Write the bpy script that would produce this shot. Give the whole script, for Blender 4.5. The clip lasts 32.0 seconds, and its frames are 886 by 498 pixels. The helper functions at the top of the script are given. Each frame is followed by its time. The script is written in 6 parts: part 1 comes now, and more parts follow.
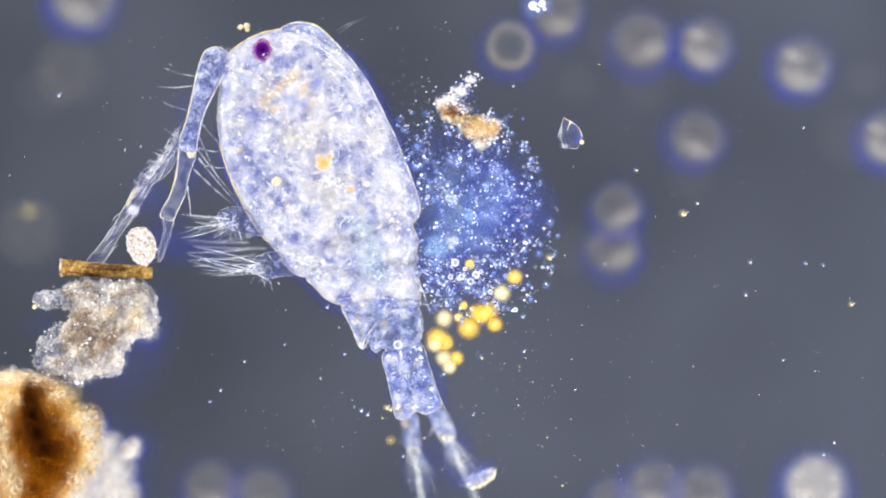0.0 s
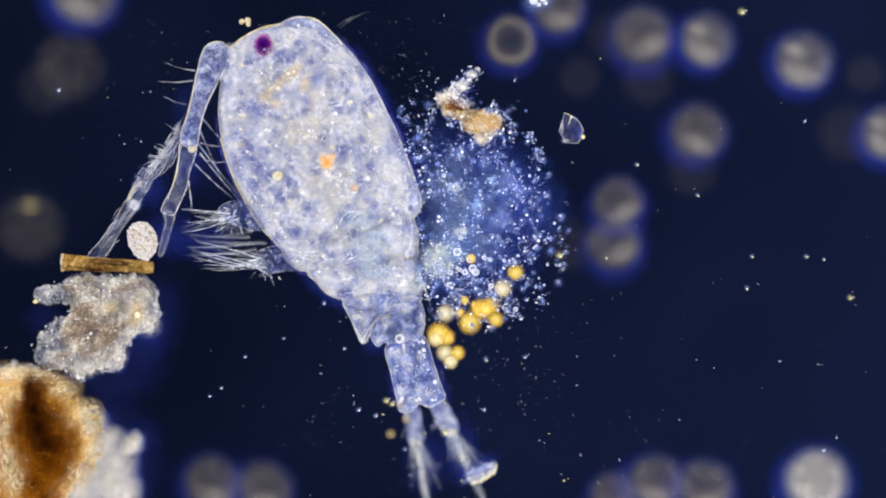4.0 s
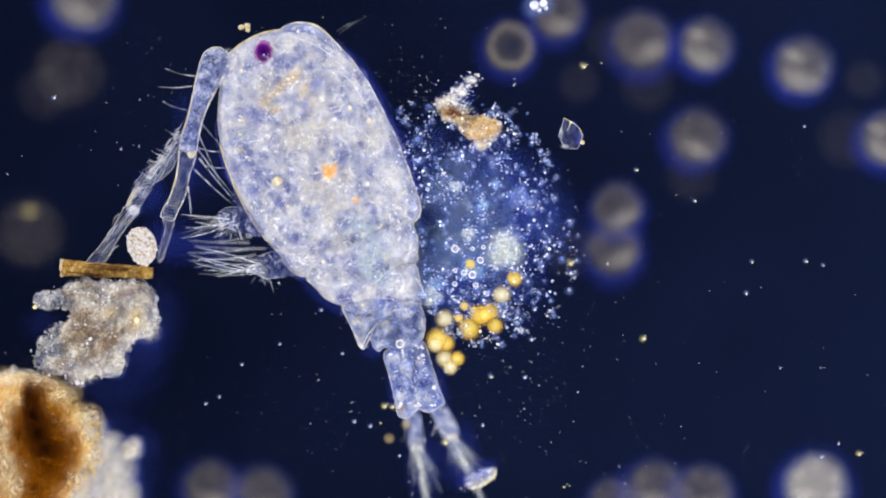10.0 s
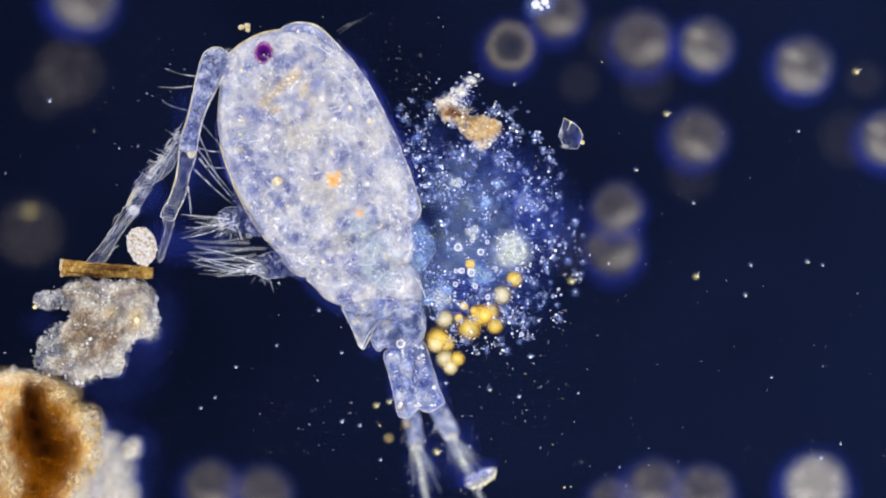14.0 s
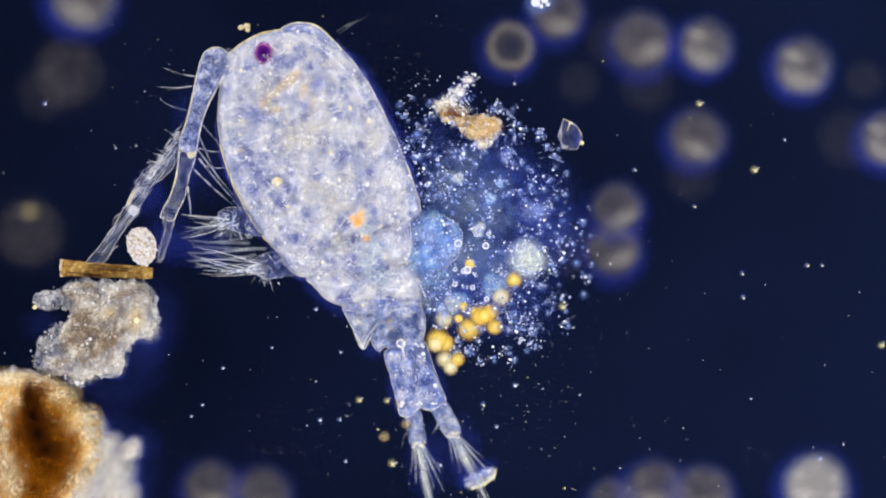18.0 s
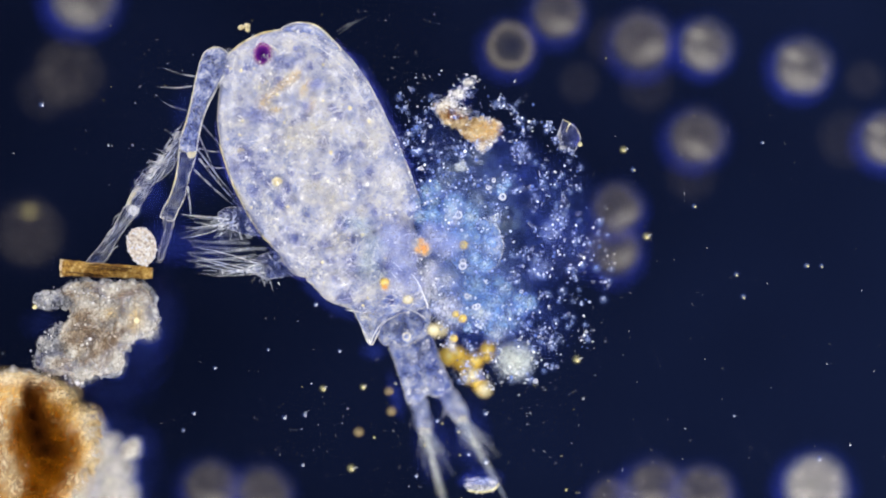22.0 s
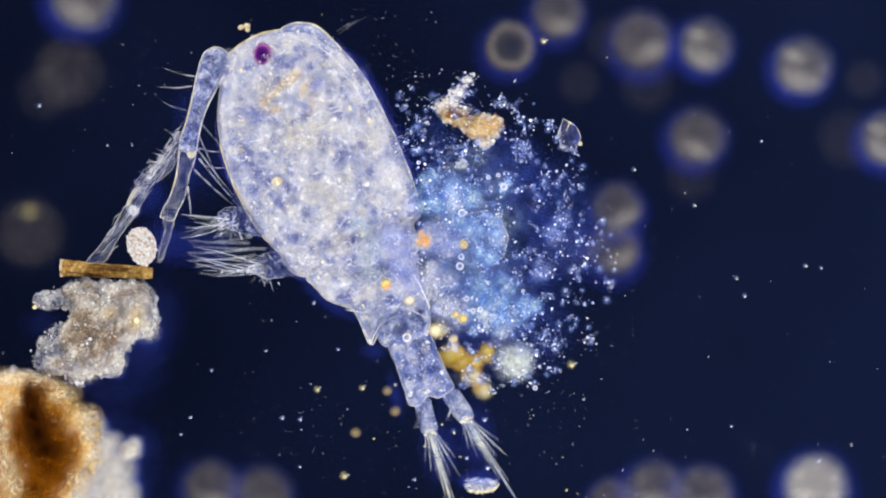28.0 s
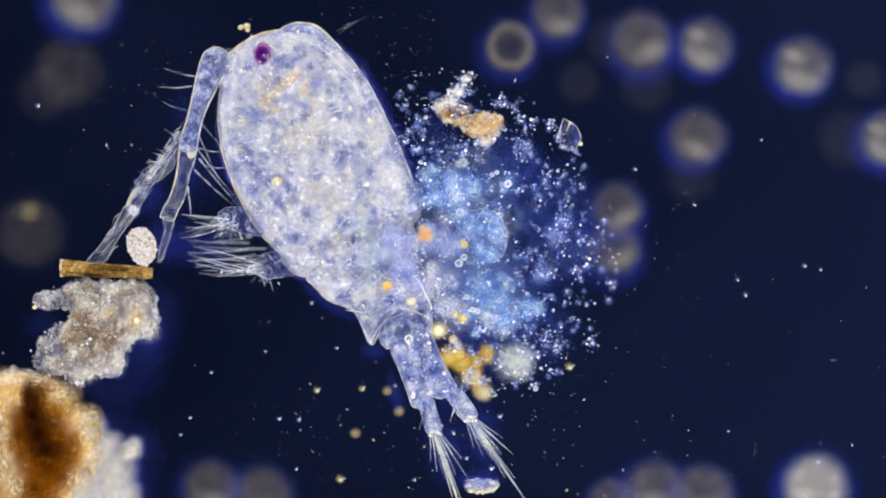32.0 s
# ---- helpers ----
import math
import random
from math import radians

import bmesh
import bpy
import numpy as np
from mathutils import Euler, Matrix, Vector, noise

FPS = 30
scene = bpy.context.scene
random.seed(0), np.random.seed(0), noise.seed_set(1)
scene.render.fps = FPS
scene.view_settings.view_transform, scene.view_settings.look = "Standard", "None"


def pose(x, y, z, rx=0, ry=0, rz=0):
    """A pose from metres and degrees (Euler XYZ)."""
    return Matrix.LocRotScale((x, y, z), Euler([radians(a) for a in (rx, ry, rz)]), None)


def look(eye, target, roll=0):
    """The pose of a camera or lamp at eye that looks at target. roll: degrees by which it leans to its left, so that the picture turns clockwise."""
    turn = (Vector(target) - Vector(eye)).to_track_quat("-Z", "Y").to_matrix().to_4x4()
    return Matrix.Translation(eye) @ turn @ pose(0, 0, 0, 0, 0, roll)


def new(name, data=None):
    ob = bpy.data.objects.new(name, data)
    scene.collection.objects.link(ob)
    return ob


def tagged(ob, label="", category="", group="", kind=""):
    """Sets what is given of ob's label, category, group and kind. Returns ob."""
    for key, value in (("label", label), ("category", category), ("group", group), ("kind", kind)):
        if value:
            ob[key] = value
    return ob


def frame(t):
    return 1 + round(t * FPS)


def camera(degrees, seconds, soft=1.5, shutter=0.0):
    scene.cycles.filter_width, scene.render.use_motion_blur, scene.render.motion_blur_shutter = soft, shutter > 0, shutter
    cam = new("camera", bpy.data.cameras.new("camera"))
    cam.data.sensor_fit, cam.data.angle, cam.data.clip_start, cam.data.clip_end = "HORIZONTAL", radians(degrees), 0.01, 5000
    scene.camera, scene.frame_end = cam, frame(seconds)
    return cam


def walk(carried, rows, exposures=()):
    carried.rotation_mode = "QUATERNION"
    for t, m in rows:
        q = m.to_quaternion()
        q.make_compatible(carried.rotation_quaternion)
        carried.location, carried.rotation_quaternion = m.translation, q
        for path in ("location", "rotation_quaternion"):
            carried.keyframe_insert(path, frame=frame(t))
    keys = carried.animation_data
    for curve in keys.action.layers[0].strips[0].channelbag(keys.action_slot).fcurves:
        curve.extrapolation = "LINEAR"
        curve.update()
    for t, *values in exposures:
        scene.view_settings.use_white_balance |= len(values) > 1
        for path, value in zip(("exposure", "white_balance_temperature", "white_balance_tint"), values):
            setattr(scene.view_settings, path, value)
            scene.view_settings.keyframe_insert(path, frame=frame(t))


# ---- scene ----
# A drop of pond water under a microscope, modelled a thousand times enlarged: all numbers are micrometres of the drop,
# from the upper left corner of the field, and one micrometre of the drop is one millimetre of the scene.
from mathutils import geometry

U = 1e-3
HIGH = 12000.0

cam = camera(math.degrees(2 * math.atan(784.0 / HIGH)), 32.0, soft=2.0)
# the objective's shallow depth of field, sharp on the copepod's back
cam.data.dof.use_dof = True
cam.data.dof.focus_distance = (HIGH - 32.0) * U
cam.data.dof.aperture_fstop = 0.36


def at(x, y, z=0.0):
    """A place in the field (x to the right, y towards the viewer, z above the focal plane) in metres."""
    k = U * (HIGH - z) / HIGH if z < 1000 else U
    return Vector(((x - 784.0) * k, (441.0 - y) * k, z * U))


def eye(dx, dy):
    """The objective over the field, pushed so that the field slips by dx, dy."""
    p = at(784 - dx, 441 - dy, HIGH)
    return Matrix.Translation(p)


SLIPS = ((0, -0.5, 0), (1.4, -1, 0), (1.6, -2, -4), (1.9, -2, -9), (2.0, -2, -14), (2.3, 2, -20), (2.5, 5, -16), (3.0, 7, -17),
         (3.5, 3, -14), (4.5, 1, -5), (5.5, 0, 0), (9, 0.3, 0.3), (14.5, 0.3, 0.3), (16.5, -1, -3), (17.0, -2.5, 1.5), (17.5, 0, 0.6), (32, 0, 0.5))
walk(cam, [(t, eye(dx, dy)) for t, dx, dy in SLIPS],
     exposures=((0, 0.42), (0.4, 0.60), (1.8, 0.62), (2.3, 0.46), (3.0, 0.25), (3.5, 0.05), (4.5, 0.0), (5.5, 0.0), (32, 0.0)))

scene.cycles.transparent_max_bounces = 48

# ---- light: the ring of the dark-field illuminator, low all around the slide ----
world = bpy.data.worlds.new("world")
scene.world = world
world.use_nodes = True
world.node_tree.nodes["Background"].inputs[0].default_value = (0.55, 0.62, 0.85, 1)
world.node_tree.nodes["Background"].inputs[1].default_value = 0.10

RING = 8
for k in range(RING):
    a = 2 * math.pi * (k + 0.3) / RING
    data = bpy.data.lights.new("ring_lamp", "AREA")
    data.shape, data.size, data.energy = "DISK", 5000 * U, 1750.0
    data.color = (1.0, 0.97, 0.93)
    lamp = new("ring_lamp", data)
    lamp.matrix_world = look((16000 * U * math.cos(a), 16000 * U * math.sin(a), 7000 * U), (0, 0, 0))

# ---- materials ----


def nodes_of(name):
    m = bpy.data.materials.new(name)
    m.use_nodes = True
    t = m.node_tree
    t.nodes.clear()
    out = t.nodes.new("ShaderNodeOutputMaterial")
    return m, t, out


def put(t, kind, links=(), **values):
    """A node with its settings and its inputs: values or sockets."""
    n = t.nodes.new(kind)
    for k, v in values.items():
        setattr(n, k, v)
    for k, v in links:
        if isinstance(v, bpy.types.NodeSocket):
            t.links.new(v, n.inputs[k])
        else:
            n.inputs[k].default_value = v
    return n


def ramp(t, fac, stops, mode="LINEAR"):
    n = t.nodes.new("ShaderNodeValToRGB")
    n.color_ramp.interpolation = mode
    e = n.color_ramp.elements
    while len(e) < len(stops):
        e.new(0.5)
    for el, (p, c) in zip(e, stops):
        el.position = p
        el.color = (*c, 1) if len(c) == 3 else c
    t.links.new(fac, n.inputs[0])
    return n.outputs[0]


def maths(t, op, a, b=0.0, clamp=False):
    return put(t, "ShaderNodeMath", ((0, a), (1, b)), operation=op, use_clamp=clamp).outputs[0]


def noise_of(t, vec, scale, detail=3.0, rough=0.55, dist=0.0):
    return put(t, "ShaderNodeTexNoise", (("Vector", vec), ("Scale", scale), ("Detail", detail), ("Roughness", rough), ("Distortion", dist))).outputs["Fac"]


def tissue(name, stops, coarse=30.0, fine=6.0, share=0.5, alpha=(1.0, 1.0), patch=25.0, rough=0.4, through_light=0.35, relief=2.0, spots=0.0, vary=0.0, veins=0.0, thin=None):
    """Wet, grainy, more or less clear matter. stops: colours from its dark to its light grains; coarse, fine, patch: grain sizes in micrometres;
    alpha: how dense its thinnest and thickest patches are; through_light: share that lets light through."""
    m, t, out = nodes_of(name)
    co = put(t, "ShaderNodeTexCoord").outputs["Object"]
    if vary:
        rnd = put(t, "ShaderNodeObjectInfo").outputs["Random"]
        co = put(t, "ShaderNodeVectorMath", ((0, co), (1, put(t, "ShaderNodeCombineXYZ", (("X", maths(t, "MULTIPLY", rnd, 900.0)), ("Y", maths(t, "MULTIPLY", rnd, 370.0)))).outputs[0])), operation="ADD").outputs[0]
    big = noise_of(t, co, 1.0 / coarse, 3.0, 0.6, 0.4)
    small = noise_of(t, co, 1.0 / fine, 3.0, 0.65)
    mix = put(t, "ShaderNodeMix", ((0, share), (2, big), (3, small)), data_type="FLOAT").outputs[0]
    colour = ramp(t, mix, stops)
    if thin:
        z = put(t, "ShaderNodeSeparateXYZ", ((0, co),)).outputs[2]
        z = maths(t, "ADD", z, maths(t, "MULTIPLY", maths(t, "SUBTRACT", big, 0.5), 110.0))
        near = put(t, "ShaderNodeMapRange", ((0, z), (1, thin[0]), (2, thin[1]), (3, 1.0), (4, 0.0))).outputs[0]
        pale = ramp(t, small, ((0.36, thin[2]), (0.60, thin[3])))
        colour = put(t, "ShaderNodeMix", ((0, near), (6, colour), (7, pale)), data_type="RGBA").outputs[2]
    cell = put(t, "ShaderNodeTexVoronoi", (("Vector", co), ("Scale", 1.0 / (fine * 1.6)))).outputs["Distance"]
    if spots:
        dot = ramp(t, cell, ((0.0, (1, 1, 1)), (0.22, (0.7, 0.7, 0.7)), (0.36, (0, 0, 0))))
        colour = put(t, "ShaderNodeMix", ((0, maths(t, "MULTIPLY", dot, spots)), (6, colour), (7, (0.9, 0.9, 0.94, 1))), data_type="RGBA").outputs[2]
    if veins:
        warp = put(t, "ShaderNodeTexNoise", (("Vector", co), ("Scale", 1 / 24.0), ("Detail", 3.0))).outputs["Color"]
        bent = put(t, "ShaderNodeVectorMath", ((0, co), (1, put(t, "ShaderNodeVectorMath", ((0, warp), (3, 34.0)), operation="SCALE").outputs[0])), operation="ADD").outputs[0]
        for wide, thick in ((30.0, 0.05), (15.0, 0.06)):
            fold = put(t, "ShaderNodeTexVoronoi", (("Vector", bent), ("Scale", 1 / wide)), feature="DISTANCE_TO_EDGE").outputs["Distance"]
            fold = ramp(t, fold, ((0.0, (1, 1, 1)), (thick, (0, 0, 0))))
            gate = put(t, "ShaderNodeMapRange", ((0, noise_of(t, bent, 1 / 38.0, 2.0)), (1, 0.45), (2, 0.62), (3, 0.0), (4, veins))).outputs[0]
            colour = put(t, "ShaderNodeMix", ((0, maths(t, "MULTIPLY", fold, gate)), (6, colour), (7, (0.97, 0.96, 0.93, 1))), data_type="RGBA").outputs[2]
            small = maths(t, "ADD", small, maths(t, "MULTIPLY", maths(t, "MULTIPLY", fold, gate), 0.35))
    height = maths(t, "ADD", small, maths(t, "MULTIPLY", cell, -0.6))
    bump = put(t, "ShaderNodeBump", (("Strength", 0.7), ("Distance", relief * U), ("Height", height))).outputs[0]
    skin = put(t, "ShaderNodeBsdfPrincipled", (("Base Color", colour), ("Roughness", rough), ("IOR", 1.36), ("Normal", bump))).outputs[0]
    inner = put(t, "ShaderNodeBsdfTranslucent", (("Color", colour), ("Normal", bump))).outputs[0]
    body = put(t, "ShaderNodeMixShader", ((0, through_light), (1, skin), (2, inner))).outputs[0]
    if alpha != (1.0, 1.0):
        f = noise_of(t, co, 1.0 / patch, 4.0, 0.6, 0.3)
        dens = put(t, "ShaderNodeMapRange", ((0, f), (1, 0.36), (2, 0.62), (3, alpha[0]), (4, alpha[1]))).outputs[0]
        body = put(t, "ShaderNodeMixShader", ((0, dens), (1, put(t, "ShaderNodeBsdfTransparent").outputs[0]), (2, body))).outputs[0]
    t.links.new(body, out.inputs[0])
    return m


def blurred(name, stops, density, grain=0.35, lean=0.25, fine=0.0):
    """A soft round body in unit size: stops colour it from the middle out, density gives its thickness from the middle out."""
    m, t, out = nodes_of(name)
    co = put(t, "ShaderNodeTexCoord").outputs["Object"]
    rnd = put(t, "ShaderNodeObjectInfo").outputs["Random"]
    shift = put(t, "ShaderNodeVectorMath", ((0, co), (1, put(t, "ShaderNodeCombineXYZ", (("X", maths(t, "MULTIPLY", rnd, 37.0)), ("Z", maths(t, "MULTIPLY", rnd, 11.0)))).outputs[0])), operation="ADD").outputs[0]
    parts = put(t, "ShaderNodeSeparateXYZ", ((0, co),))
    flat = put(t, "ShaderNodeCombineXYZ", ((0, parts.outputs[0]), (1, parts.outputs[1]))).outputs[0]
    r = put(t, "ShaderNodeVectorMath", ((0, flat),), operation="LENGTH").outputs["Value"]
    wob = noise_of(t, shift, 1.3, 2.0)
    r = maths(t, "ADD", r, maths(t, "MULTIPLY", maths(t, "SUBTRACT", wob, 0.5), 0.22))
    colour = ramp(t, r, stops, "EASE")
    dens = ramp(t, r, tuple((p, (v, v, v)) for p, v in density), "EASE")
    g = noise_of(t, shift, 3.0, 3.0)
    side = maths(t, "ADD", maths(t, "MULTIPLY", parts.outputs[1], -lean), 1.0)
    dens = maths(t, "MULTIPLY", dens, side)
    dens = maths(t, "MULTIPLY", dens, maths(t, "ADD", maths(t, "MULTIPLY", g, grain * 2), 1.0 - grain), True)
    if fine:
        crumbs = noise_of(t, shift, 5.0, 5.0, 0.72, 0.3)
        dens = maths(t, "MULTIPLY", dens, put(t, "ShaderNodeMapRange", ((0, crumbs), (1, 0.40), (2, 0.62), (3, 1.0 - fine), (4, 1.0 + 0.4 * fine))).outputs[0], True)
    skin = put(t, "ShaderNodeBsdfDiffuse", (("Color", colour),)).outputs[0]
    inner = put(t, "ShaderNodeBsdfTranslucent", (("Color", colour),)).outputs[0]
    body = put(t, "ShaderNodeMixShader", ((0, 0.5), (1, skin), (2, inner))).outputs[0]
    body = put(t, "ShaderNodeMixShader", ((0, dens), (1, put(t, "ShaderNodeBsdfTransparent").outputs[0]), (2, body))).outputs[0]
    t.links.new(body, out.inputs[0])
    return m


BODY = tissue("grainy_white_blue_tissue", ((0.35, (0.16, 0.21, 0.47)), (0.43, (0.35, 0.40, 0.65)), (0.50, (0.55, 0.575, 0.755)), (0.58, (0.74, 0.74, 0.80)), (0.68, (0.96, 0.94, 0.89))), 30, 2.8, 0.47, (0.76, 0.98), 70, 0.2, 0.35, 5.0, veins=0.85)
CLEAR = tissue("clear_blue_cuticle", ((0.36, (0.05, 0.09, 0.36)), (0.44, (0.17, 0.24, 0.62)), (0.52, (0.42, 0.50, 0.82)), (0.62, (0.92, 0.92, 0.92))), 22, 4, 0.42, (0.20, 0.78), 26, 0.18, 0.45, 4.0, veins=0.5)
LEG = tissue("dark_clear_blue_leg_cuticle", ((0.38, (0.02, 0.04, 0.26)), (0.48, (0.06, 0.10, 0.42)), (0.55, (0.22, 0.28, 0.62)), (0.62, (0.95, 0.94, 0.90))), 14, 4, 0.5, (0.04, 0.46), 14, 0.18, 0.45, 5.0, veins=0.6)
THIN = tissue("thin_clear_cuticle", ((0.36, (0.03, 0.06, 0.34)), (0.50, (0.18, 0.25, 0.60)), (0.60, (0.93, 0.91, 0.86))), 12, 4, 0.5, (0.0, 0.26), 14, 0.2, 0.5, 3.0, veins=0.8)
# Bright refraction along outlines, put into the colour of thin tubes.
RIM = tissue("painted_bright_edge", ((0.36, (0.74, 0.72, 0.70)), (0.48, (0.96, 0.92, 0.78)), (0.66, (0.98, 0.98, 0.96))), 30, 5, 0.5, (0.35, 1.0), 16, 0.15, 0.35, 0.8)
SETA = tissue("pale_glassy_bristle", ((0.35, (0.30, 0.36, 0.66)), (0.58, (0.95, 0.95, 0.92))), 26, 6, 0.5, (0.12, 0.80), 20, 0.2, 0.4, 0.4)
TAIL = tissue("pale_yellow_green_bristle", ((0.35, (0.30, 0.38, 0.62)), (0.62, (0.80, 0.84, 0.78))), 30, 6, 0.5, (0.01, 0.13), 40, 0.25, 0.4, 0.4)
SPINE = tissue("yellowish_glassy_tail_bristle", ((0.35, (0.34, 0.42, 0.66)), (0.60, (0.90, 0.91, 0.80))), 40, 6, 0.3, (0.16, 0.52), 70, 0.2, 0.4, 0.3)
GRAIN = tissue("white_grain", ((0.30, (0.52, 0.56, 0.78)), (0.55, (0.88, 0.88, 0.90))), 30, 4, 0.5, (1, 1), 20, 0.25, 0.4, 0.6, vary=1)
DOTS = tissue("bluish_white_droplet", ((0.32, (0.26, 0.33, 0.74)), (0.50, (0.60, 0.66, 0.92)), (0.66, (0.93, 0.93, 0.95))), 40, 9, 0.5, (0.7, 1.0), 18, 0.1, 0.45, 0.5, vary=1)
BLUES = tissue("deep_blue_droplet", ((0.32, (0.06, 0.10, 0.36)), (0.62, (0.26, 0.38, 0.80))), 40, 9, 0.5, (0.3, 0.75), 18, 0.1, 0.45, 0.5, vary=1)
GUT = tissue("faint_green_gut_tissue", ((0.32, (0.34, 0.48, 0.62)), (0.66, (0.72, 0.80, 0.80))), 22, 5, 0.5, (0.0, 0.16), 26, 0.3, 0.45, 4.0)
ORANGE = tissue("orange_oil", ((0.34, (0.62, 0.20, 0.03)), (0.60, (0.95, 0.48, 0.10))), 14, 5, 0.5, (0.55, 0.95), 14, 0.3, 0.4, 1.0)
CREAM = tissue("cream_oil", ((0.32, (0.72, 0.62, 0.36)), (0.64, (0.95, 0.90, 0.70))), 20, 8, 0.5, (0.75, 1), 14, 0.12, 0.4, 0.5, vary=1)
TAN = tissue("tan_gland_tissue", ((0.34, (0.50, 0.38, 0.22)), (0.62, (0.86, 0.76, 0.52))), 18, 5, 0.5, (0.0, 0.7), 16, 0.4, 0.4, 1.5)
FLAKE = tissue("whitish_grey_detritus", ((0.39, (0.06, 0.04, 0.035)), (0.45, (0.26, 0.19, 0.13)), (0.51, (0.54, 0.46, 0.36)), (0.57, (0.82, 0.78, 0.70)), (0.64, (0.98, 0.96, 0.92))), 26, 3.4, 0.44, (0.0, 0.95), 22, 0.3, 0.35, 8.0, veins=0.95)
FLAKE_RIM = tissue("pale_grey_detritus_fringe", ((0.36, (0.34, 0.38, 0.52)), (0.60, (0.92, 0.92, 0.94))), 16, 5, 0.5, (0.0, 0.80), 18, 0.4, 0.4, 6.0)
FLAKE_THIN = tissue("thin_grey_blue_detritus", ((0.38, (0.06, 0.07, 0.16)), (0.48, (0.30, 0.32, 0.42)), (0.58, (0.80, 0.80, 0.80)), (0.66, (0.97, 0.97, 0.95))), 20, 4, 0.5, (0.0, 0.62), 16, 0.3, 0.4, 6.0, veins=0.7)
BROWN = tissue("amber_brown_detritus", ((0.36, (0.07, 0.016, 0.001)), (0.46, (0.22, 0.075, 0.004)), (0.55, (0.42, 0.175, 0.010)), (0.64, (0.66, 0.36, 0.045)), (0.74, (0.84, 0.62, 0.24))), 58, 7, 0.22, (1, 1), 30, 0.6, 0.3, 3.0, thin=(14.0, 58.0, (0.58, 0.42, 0.20), (0.97, 0.92, 0.78)))
STRAW = tissue("golden_brown_plant_fibre", ((0.36, (0.06, 0.022, 0.003)), (0.48, (0.26, 0.13, 0.018)), (0.58, (0.52, 0.33, 0.09)), (0.68, (0.80, 0.64, 0.30))), 22, 5, 0.5, (1, 1), 20, 0.35, 0.25, 4.0)
SHELL = tissue("white_speckled_shell", ((0.38, (0.30, 0.24, 0.20)), (0.46, (0.56, 0.49, 0.44)), (0.56, (0.82, 0.77, 0.72))), 9, 4, 0.6, (1, 1), 20, 0.4, 0.4, 5.0)
CRUMB = tissue("tan_orange_detritus", ((0.36, (0.22, 0.11, 0.05)), (0.45, (0.52, 0.35, 0.16)), (0.54, (0.80, 0.66, 0.40)), (0.66, (0.96, 0.92, 0.82))), 18, 4, 0.5, (0.55, 1.0), 18, 0.35, 0.35, 6.0, veins=0.5)
PELLET = tissue("pale_greenish_white_granules", ((0.32, (0.46, 0.52, 0.56)), (0.60, (0.88, 0.90, 0.84))), 30, 5, 0.6, (0.35, 0.95), 34, 0.4, 0.4, 2.0, 0.4)
CRYSTAL = tissue("clear_mineral", ((0.35, (0.03, 0.05, 0.26)), (0.62, (0.30, 0.34, 0.66))), 20, 8, 0.5, (0.0, 0.22), 14, 0.1, 0.5, 1.0)
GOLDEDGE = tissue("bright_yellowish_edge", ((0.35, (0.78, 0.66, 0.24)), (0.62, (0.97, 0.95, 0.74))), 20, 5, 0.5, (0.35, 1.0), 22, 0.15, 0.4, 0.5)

WARM = (0.60, 0.54, 0.50)
# Deep blue outer stops paint the lens fringe; fluffs below have them too.
SOFT_BRIGHT = blurred("soft_pale_droplet", ((0.0, (0.66, 0.62, 0.56)), (0.48, (0.66, 0.62, 0.58)), (0.63, (0.40, 0.43, 0.64)), (0.80, (0.03, 0.06, 0.60))), ((0.0, 0.082), (0.22, 0.092), (0.40, 0.108), (0.54, 0.076), (0.68, 0.045), (0.84, 0.015), (1.0, 0.0)), 0.9, 0.6, 0.25)
SOFT_MID = blurred("soft_grey_brown_droplet", ((0.0, WARM), (0.48, (0.62, 0.56, 0.48)), (0.63, (0.36, 0.37, 0.54)), (0.80, (0.02, 0.04, 0.48))), ((0.0, 0.066), (0.22, 0.074), (0.40, 0.088), (0.54, 0.062), (0.68, 0.030), (0.84, 0.008), (1.0, 0.0)), 0.9, 0.5, 0.25)
SOFT_RING = blurred("soft_ringed_droplet", ((0.0, (0.40, 0.40, 0.46)), (0.38, (0.64, 0.58, 0.46)), (0.54, (0.74, 0.66, 0.48)), (0.76, (0.03, 0.05, 0.50))), ((0.0, 0.035), (0.28, 0.045), (0.48, 0.14), (0.62, 0.06), (0.78, 0.025), (1.0, 0.0)), 0.5, 0.3, 0.2)
SOFT_DIM = blurred("soft_faint_droplet", ((0.0, (0.50, 0.44, 0.42)), (0.6, (0.46, 0.42, 0.44)), (0.85, (0.08, 0.08, 0.28))), ((0.0, 0.016), (0.4, 0.018), (0.6, 0.010), (0.8, 0.003), (1.0, 0.0)), 0.6, 0.1, 0.3)
SOFT_DULL = blurred("soft_dull_brown_droplet", ((0.0, (0.56, 0.48, 0.42)), (0.6, (0.52, 0.46, 0.42)), (0.85, (0.12, 0.12, 0.30))), ((0.0, 0.034), (0.4, 0.042), (0.58, 0.024), (0.8, 0.006), (1.0, 0.0)), 0.7, 0.2, 0.4)
BLUE_CELL = blurred("soft_blue_cell", ((0.0, (0.12, 0.15, 0.42)), (0.8, (0.22, 0.26, 0.56))), ((0.0, 0.50), (0.45, 0.36), (0.75, 0.12), (1.0, 0.0)), 0.7, 0.0, 0.6)
PALE_CELL = blurred("soft_pale_cell", ((0.0, (0.88, 0.88, 0.91)), (0.8, (0.74, 0.76, 0.88))), ((0.0, 0.46), (0.45, 0.36), (0.75, 0.12), (1.0, 0.0)), 0.7, 0.0, 1.0)
